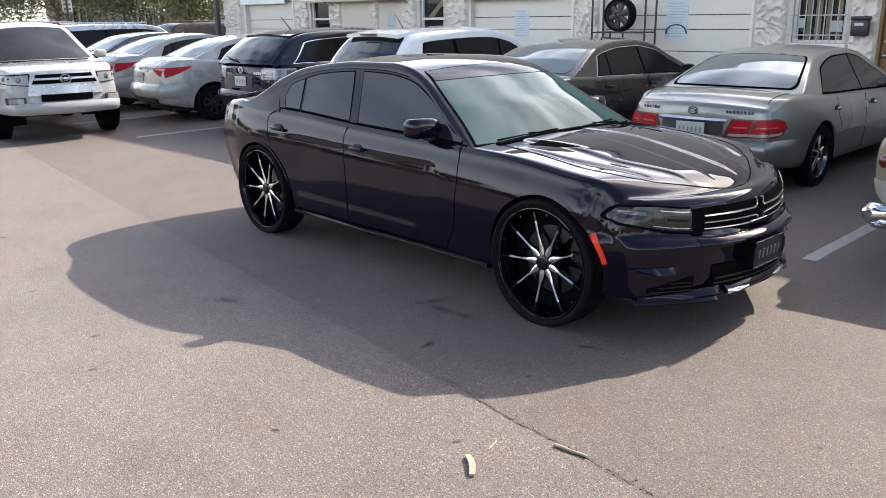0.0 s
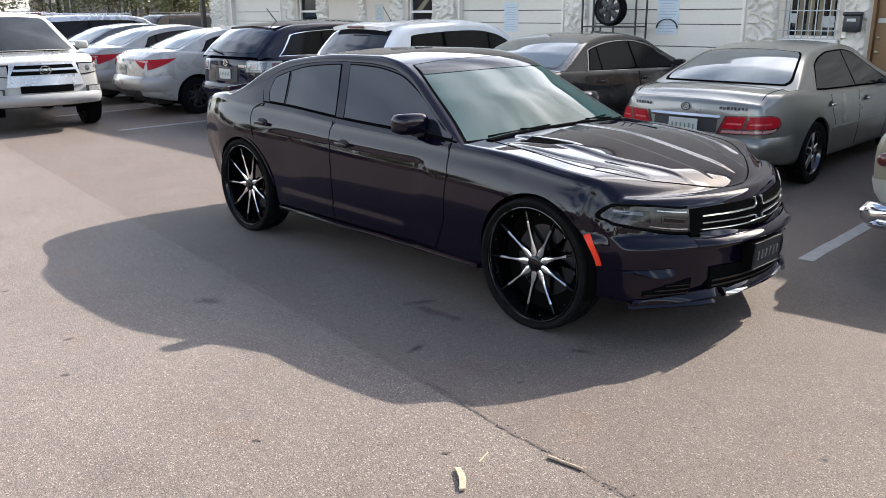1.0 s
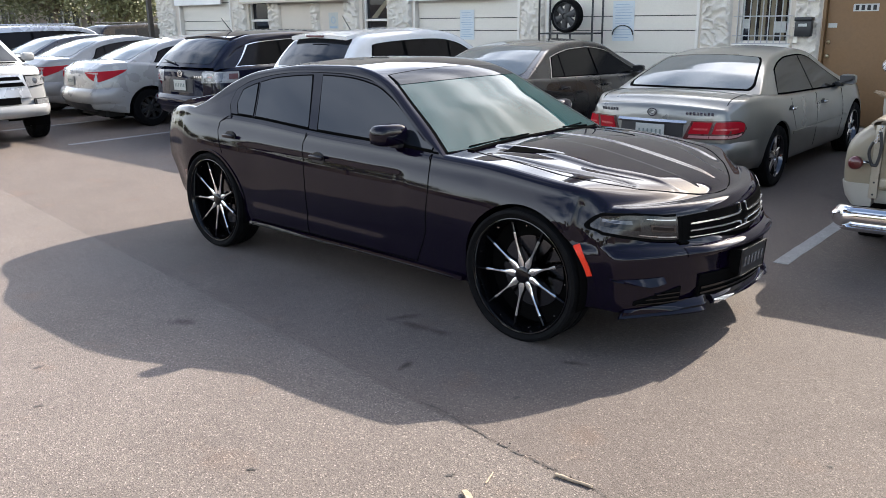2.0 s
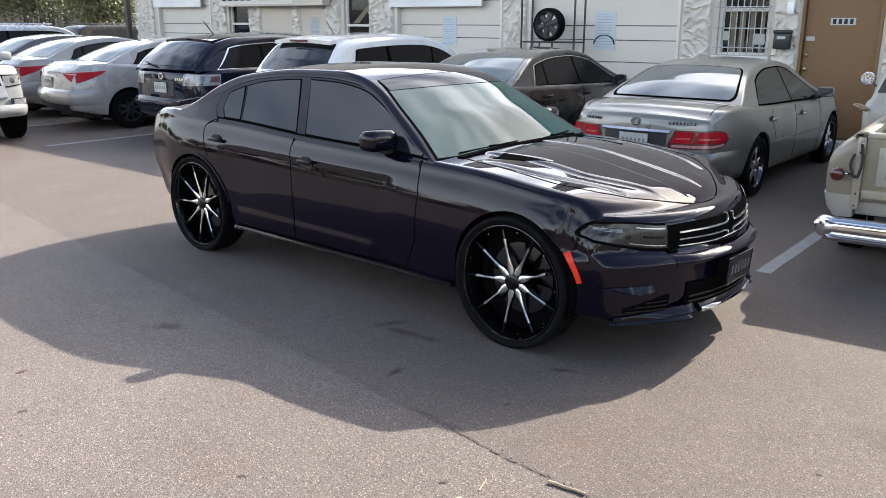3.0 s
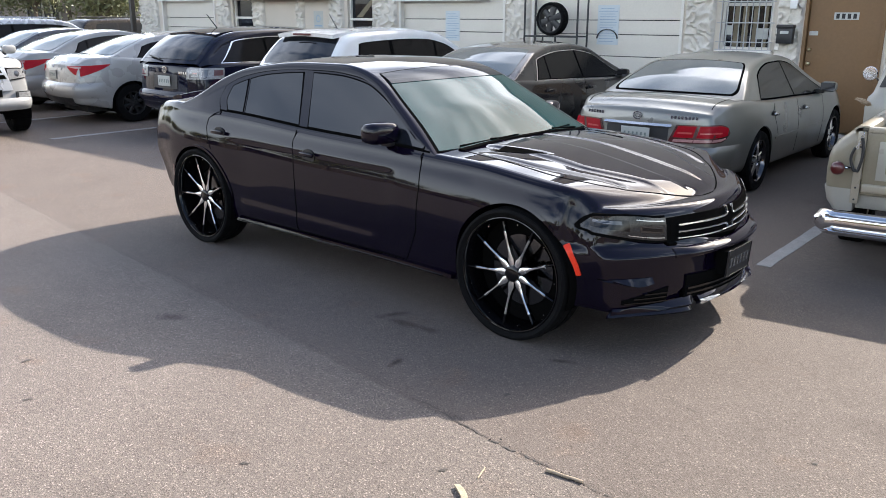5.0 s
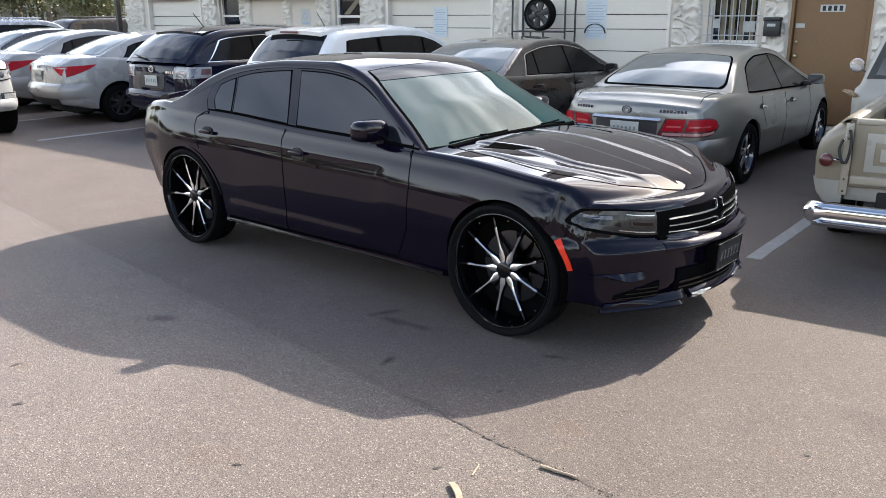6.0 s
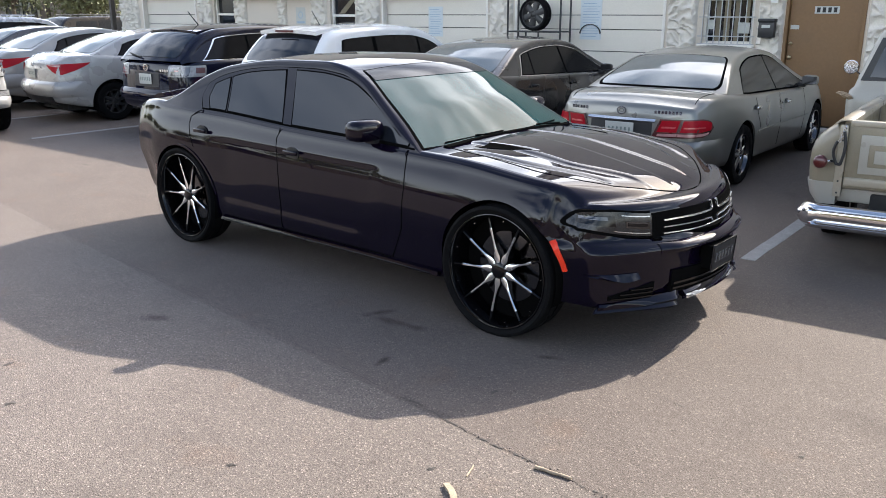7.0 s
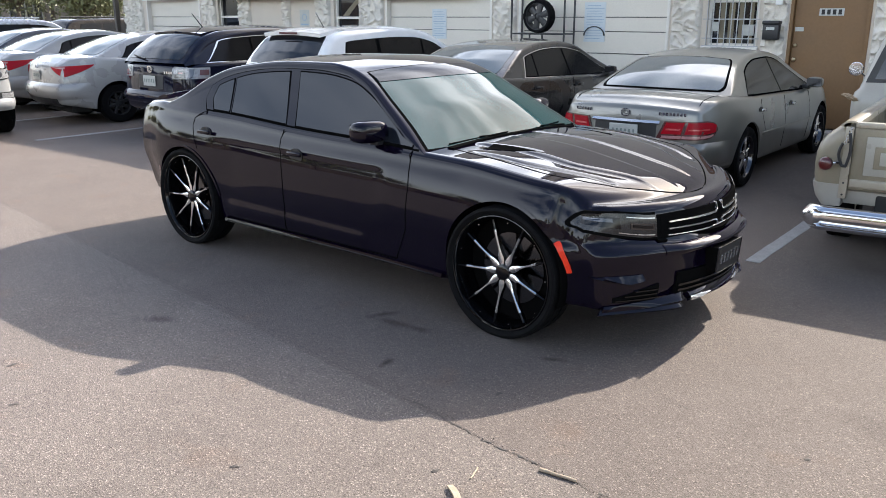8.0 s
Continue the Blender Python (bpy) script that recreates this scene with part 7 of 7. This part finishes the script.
    for x in (1.05, 4.05):
        for sd in (-1, 1):
            put_wheel(car, wp, x, sd * 0.76, 0.35, sd)
    return car


pickup()


def rag():
    """A crumpled cloth that hangs over the bed's front corner, against the cab."""
    bm = bmesh.new()
    bmesh.ops.create_icosphere(bm, subdivisions=4, radius=1.0)
    for v in bm.verts:
        k = 1 + 0.55 * noise.noise(v.co * 2.2) + 0.25 * noise.noise(v.co * 5.5 + Vector((3, 1, 2)))
        v.co = Vector((v.co.x * 0.035, v.co.y * 0.085, v.co.z * 0.030 + 0.03 * v.co.y)) * k * 0.72
    base = pose(3.21, 1.85, -0.06, 0, 0, 96.3)
    ob = part("rag", moved(bm, base @ Matrix.Translation((2.11, 0.985, 1.075))), M["cloth"], None, "", 80)
    tagged(ob, "crumpled tan cloth hanging at the pickup's cab corner", "cloth")


rag()


# ---- far left: neighbouring building, trees, sign ----
def neighbour():
    b = new("neighbour_building")
    b.matrix_world = pose(-26.5, 16.0, 0, 0, 0, 20)
    tagged(b, "pink-beige stucco building with white-framed windows", "building", kind="structure")
    part("wall", box(-16, 5.6, 0, 6, -0.3, 4.2), M["far_wall"], b)
    part("roof", box(-16.2, 5.8, -0.3, 6.2, 4.2, 4.4), M["trim"], b)
    for x0, x1 in ((-14.5, -12.5), (-10.5, -8.5), (-6.5, -4.7), (-2.6, -0.8), (1.6, 3.6)):
        w = part("window", box(x0, x1, -0.03, -0.02, 0.9, 2.4), M["glass"], b)
        for a in np.linspace(x0, x1, 5):
            part("window_frame", box(a - 0.04, a + 0.04, -0.08, -0.03, 0.9, 2.4), M["trim"], w)
        for z in (0.86, 2.4):
            part("window_frame", box(x0 - 0.05, x1 + 0.05, -0.085, -0.031, z, z + 0.07), M["trim"], w)


neighbour()


def post(place, h):
    b = part("downpipe_post", box(-0.06, 0.06, -0.06, 0.06, 0, h, 0.01), M["black_plastic"], None)
    b.location = place
    tagged(b, "dark post at the end of the building", "post")


post((-18.0, 7.6, 0), 3.6)


def tree(place, height, crown_r, seed):
    rng = random.Random(seed)
    t = new("tree")
    t.location = place
    tagged(t, "small broadleaf tree with a dense dark green crown", "tree", "trees by the far building")
    trunk = rod((0, 0, -0.1), (0.05, 0.02, height * 0.45), 0.11, 10, 0.07)
    tips = []
    for k in range(9):
        a, e = rng.uniform(0, 6.28), rng.uniform(0.25, 1.1)
        p0 = Vector((0.04, 0.02, height * rng.uniform(0.40, 0.48)))
        ln = height * rng.uniform(0.25, 0.42)
        p1 = p0 + Vector((math.cos(a) * math.cos(e), math.sin(a) * math.cos(e), math.sin(e))) * ln
        join(trunk, rod(p0, p1, 0.05, 7, 0.015))
        tips.append(p1)
        for _ in range(3):
            q = p0.lerp(p1, rng.uniform(0.4, 1.0))
            p2 = q + Vector((rng.uniform(-1, 1), rng.uniform(-1, 1), rng.uniform(-0.3, 1))).normalized() * crown_r * 0.5
            join(trunk, rod(q, p2, 0.02, 5, 0.006))
            tips.append(p2)
    part("trunk", trunk, M["bark"], t, "", 60)
    verts, faces = [], []
    centre = Vector((0, 0, height * 0.66))
    for _ in range(8000):
        tip = tips[rng.randrange(len(tips))]
        p = tip + Vector((rng.gauss(0, 1), rng.gauss(0, 1), rng.gauss(0, 0.8))) * crown_r * 0.24
        d = Vector((rng.uniform(-1, 1), rng.uniform(-1, 1), rng.uniform(-0.8, 0.5))).normalized()
        e = d.cross(Vector((rng.uniform(-1, 1), rng.uniform(-1, 1), rng.uniform(-1, 1)))).normalized()
        ln, w = rng.uniform(0.09, 0.17), rng.uniform(0.03, 0.055)
        k = len(verts)
        verts += [p, p + d * ln * 0.5 + e * w, p + d * ln, p + d * ln * 0.5 - e * w]
        faces.append((k, k + 1, k + 2, k + 3))
    part_mesh("crown", mesh_of("crown", verts, faces, M["leaf"]), t, "many small leaves")
    return t


for pl, h, r, sd in (((-25.0, 10.2, 0), 4.2, 1.4, 1), ((-29.0, 9.6, 0), 4.7, 1.9, 2), ((-33.0, 8.2, 0), 4.9, 2.1, 3), ((-37.0, 6.5, 0), 5.2, 2.2, 4), ((-33.5, 13.0, 0), 6.2, 2.6, 5), ((-40.0, 10.5, 0), 6.6, 2.8, 6), ((-46.0, 7.5, 0), 6.8, 2.9, 7), ((-43.0, 2.5, 0), 6.0, 2.6, 8)):
    tree(pl, h, r, sd)
# the trees across the lot, which show as a ragged dark line in the black paint
row = tree((-22.0, -21.0, 0), 5.4, 2.3, 11)
for x, y, k, turn in ((-31.5, -23.5, 1.15, 70), (-15.0, -22.5, 0.85, 130), (-9.5, -20.5, 1.05, 200), (-3.0, -22.0, 0.8, 250), (3.5, -21.5, 1.1, 20), (11.0, -25.0, 1.2, 310), (18.0, -26.0, 0.95, 160), (-40.0, -22.0, 1.0, 100), (-34.0, -5.0, 0.95, 40), (-30.5, -10.5, 1.1, 290), (-35.0, -15.5, 1.1, 180), (-44.0, -8.0, 1.3, 220)):
    copy_thing(row, Matrix.Translation((x, y, 0)) @ Matrix.Rotation(radians(turn), 4, "Z") @ Matrix.Scale(k, 4))


# ---- litter on the asphalt ----
def twig(a, b, r, label):
    rng = random.Random(int(a[0] * 1000))
    pts = [Vector((a[0], a[1], r)).lerp(Vector((b[0], b[1], r)), k / 4) + Vector((rng.uniform(-1, 1) * r * 0.4, rng.uniform(-1, 1) * r * 0.4, 0)) for k in range(5)]
    bm = bmesh.new()
    for p, q in zip(pts, pts[1:]):
        join(bm, rod(p, q, r * rng.uniform(0.8, 1.0), 8))
    ob = part("wood_stick", bm, M["wood"], None, "", 60)
    tagged(ob, label, "stick", "sticks on the asphalt")


twig((2.505, -1.979), (2.667, -1.958), 0.0075, "short pale wooden stick lying on the asphalt")


def chip():
    """A flat, slightly bowed wooden chip."""
    a, b = Vector((2.312, -2.307, 0.004)), Vector((2.432, -2.40, 0.004))
    d = (b - a).normalized()
    n = Vector((-d.y, d.x, 0))
    bm = bmesh.new()
    rows = []
    for k in range(11):
        t = k / 10
        c = a.lerp(b, t) + n * 0.010 * math.sin(math.pi * t) + Vector((0, 0, 0.004 * math.sin(math.pi * t)))
        w = 0.013 * (0.85 + 0.15 * math.sin(math.pi * t))
        rows.append([bm.verts.new(c + n * w * sx + Vector((0, 0, z))) for sx, z in ((-1, 0), (1, 0), (1, 0.010), (-1, 0.010))])
    for p, q in zip(rows, rows[1:]):
        for m in range(4):
            bm.faces.new((p[m], p[(m + 1) % 4], q[(m + 1) % 4], q[m]))
    bm.faces.new(rows[0])
    bm.faces.new(rows[-1][::-1])
    tagged(part("wood_chip", bm, M["wood"], None), "flat pale wooden chip lying on the asphalt", "wood chip")


chip()
twig((2.307, -2.125), (2.335, -2.206), 0.004, "thin dry straw lying on the asphalt")


def blot(x, y, r, seed):
    rng = random.Random(seed)
    bm = bmesh.new()
    c = bm.verts.new((0, 0, 0.004))
    ring = [bm.verts.new((r * rng.uniform(0.30, 1.25) * math.cos(a) * 1.4, r * rng.uniform(0.30, 1.1) * math.sin(a), 0.0015)) for a in np.linspace(0, 2 * math.pi, 18)[:-1]]
    for a, b in zip(ring, ring[1:] + ring[:1]):
        bm.faces.new((c, a, b))
    moved(bm, pose(x, y, 0.001, 0, 0, rng.uniform(0, 180)))
    part("tar_spot", bm, M["tar"], lot)


for k, (x, y, r) in enumerate(((1.97, -1.534, 0.018), (2.19, -2.25, 0.018), (-0.248, -0.961, 0.014), (0.30, -3.09, 0.022), (-0.17, -2.90, 0.024), (-1.3, -2.9, 0.02), (1.55, -2.75, 0.015), (0.7, -1.6, 0.012), (-0.9, -3.4, 0.02), (3.3, -1.2, 0.014), (-3.0, -2.6, 0.03), (-4.2, -1.9, 0.025), (-0.6, -1.3, 0.012))):
    blot(x, y, r, k)


# a street sign and a dark red car beyond the row
def street_sign():
    b = new("street_sign")
    b.location = (-23.0, 5.15, 0)
    tagged(b, "small white sign on a thin dark post", "sign")
    part("pole", rod((0, 0, 0), (0, 0, 2.6), 0.035, 10), M["black_plastic"], b, "", 60)
    part("panel", box(-0.02, 0.0, -0.15, 0.15, 2.02, 2.52, 0.005), M["far_wall"], b)
    for k in range(3):
        part("text_bar", box(0.0, 0.004, -0.11, 0.11, 2.09 + 0.14 * k, 2.15 + 0.14 * k), M["lamp_grey"], b)


street_sign()


def red_suv(place):
    s = suv_shape(0.93, 2.8, -2.3, 2.3, 1.74, 1.08, 1.03, 0.5, 1.2)
    wp = wheel("w17b", 0.345, 0.225, 0.22, 5, M["alloy"], M["alloy"])
    panes = (("front_side_window", side_pane(s, -0.10, 1.05, 0.02, 0.0), "glass"), ("rear_side_window", side_pane(s, -1.8, -0.14, 0.16, 0.02), "glass"))
    car_base("suv_car", "dark red sport utility car", s, place, HEAD, "p_red", wp, 0.345, 0.40, panes, 0.79, group="parked cars", screen_x=(0.34, 1.1), back_x=(-2.2, -1.9))


red_suv((-20.6, 4.2))
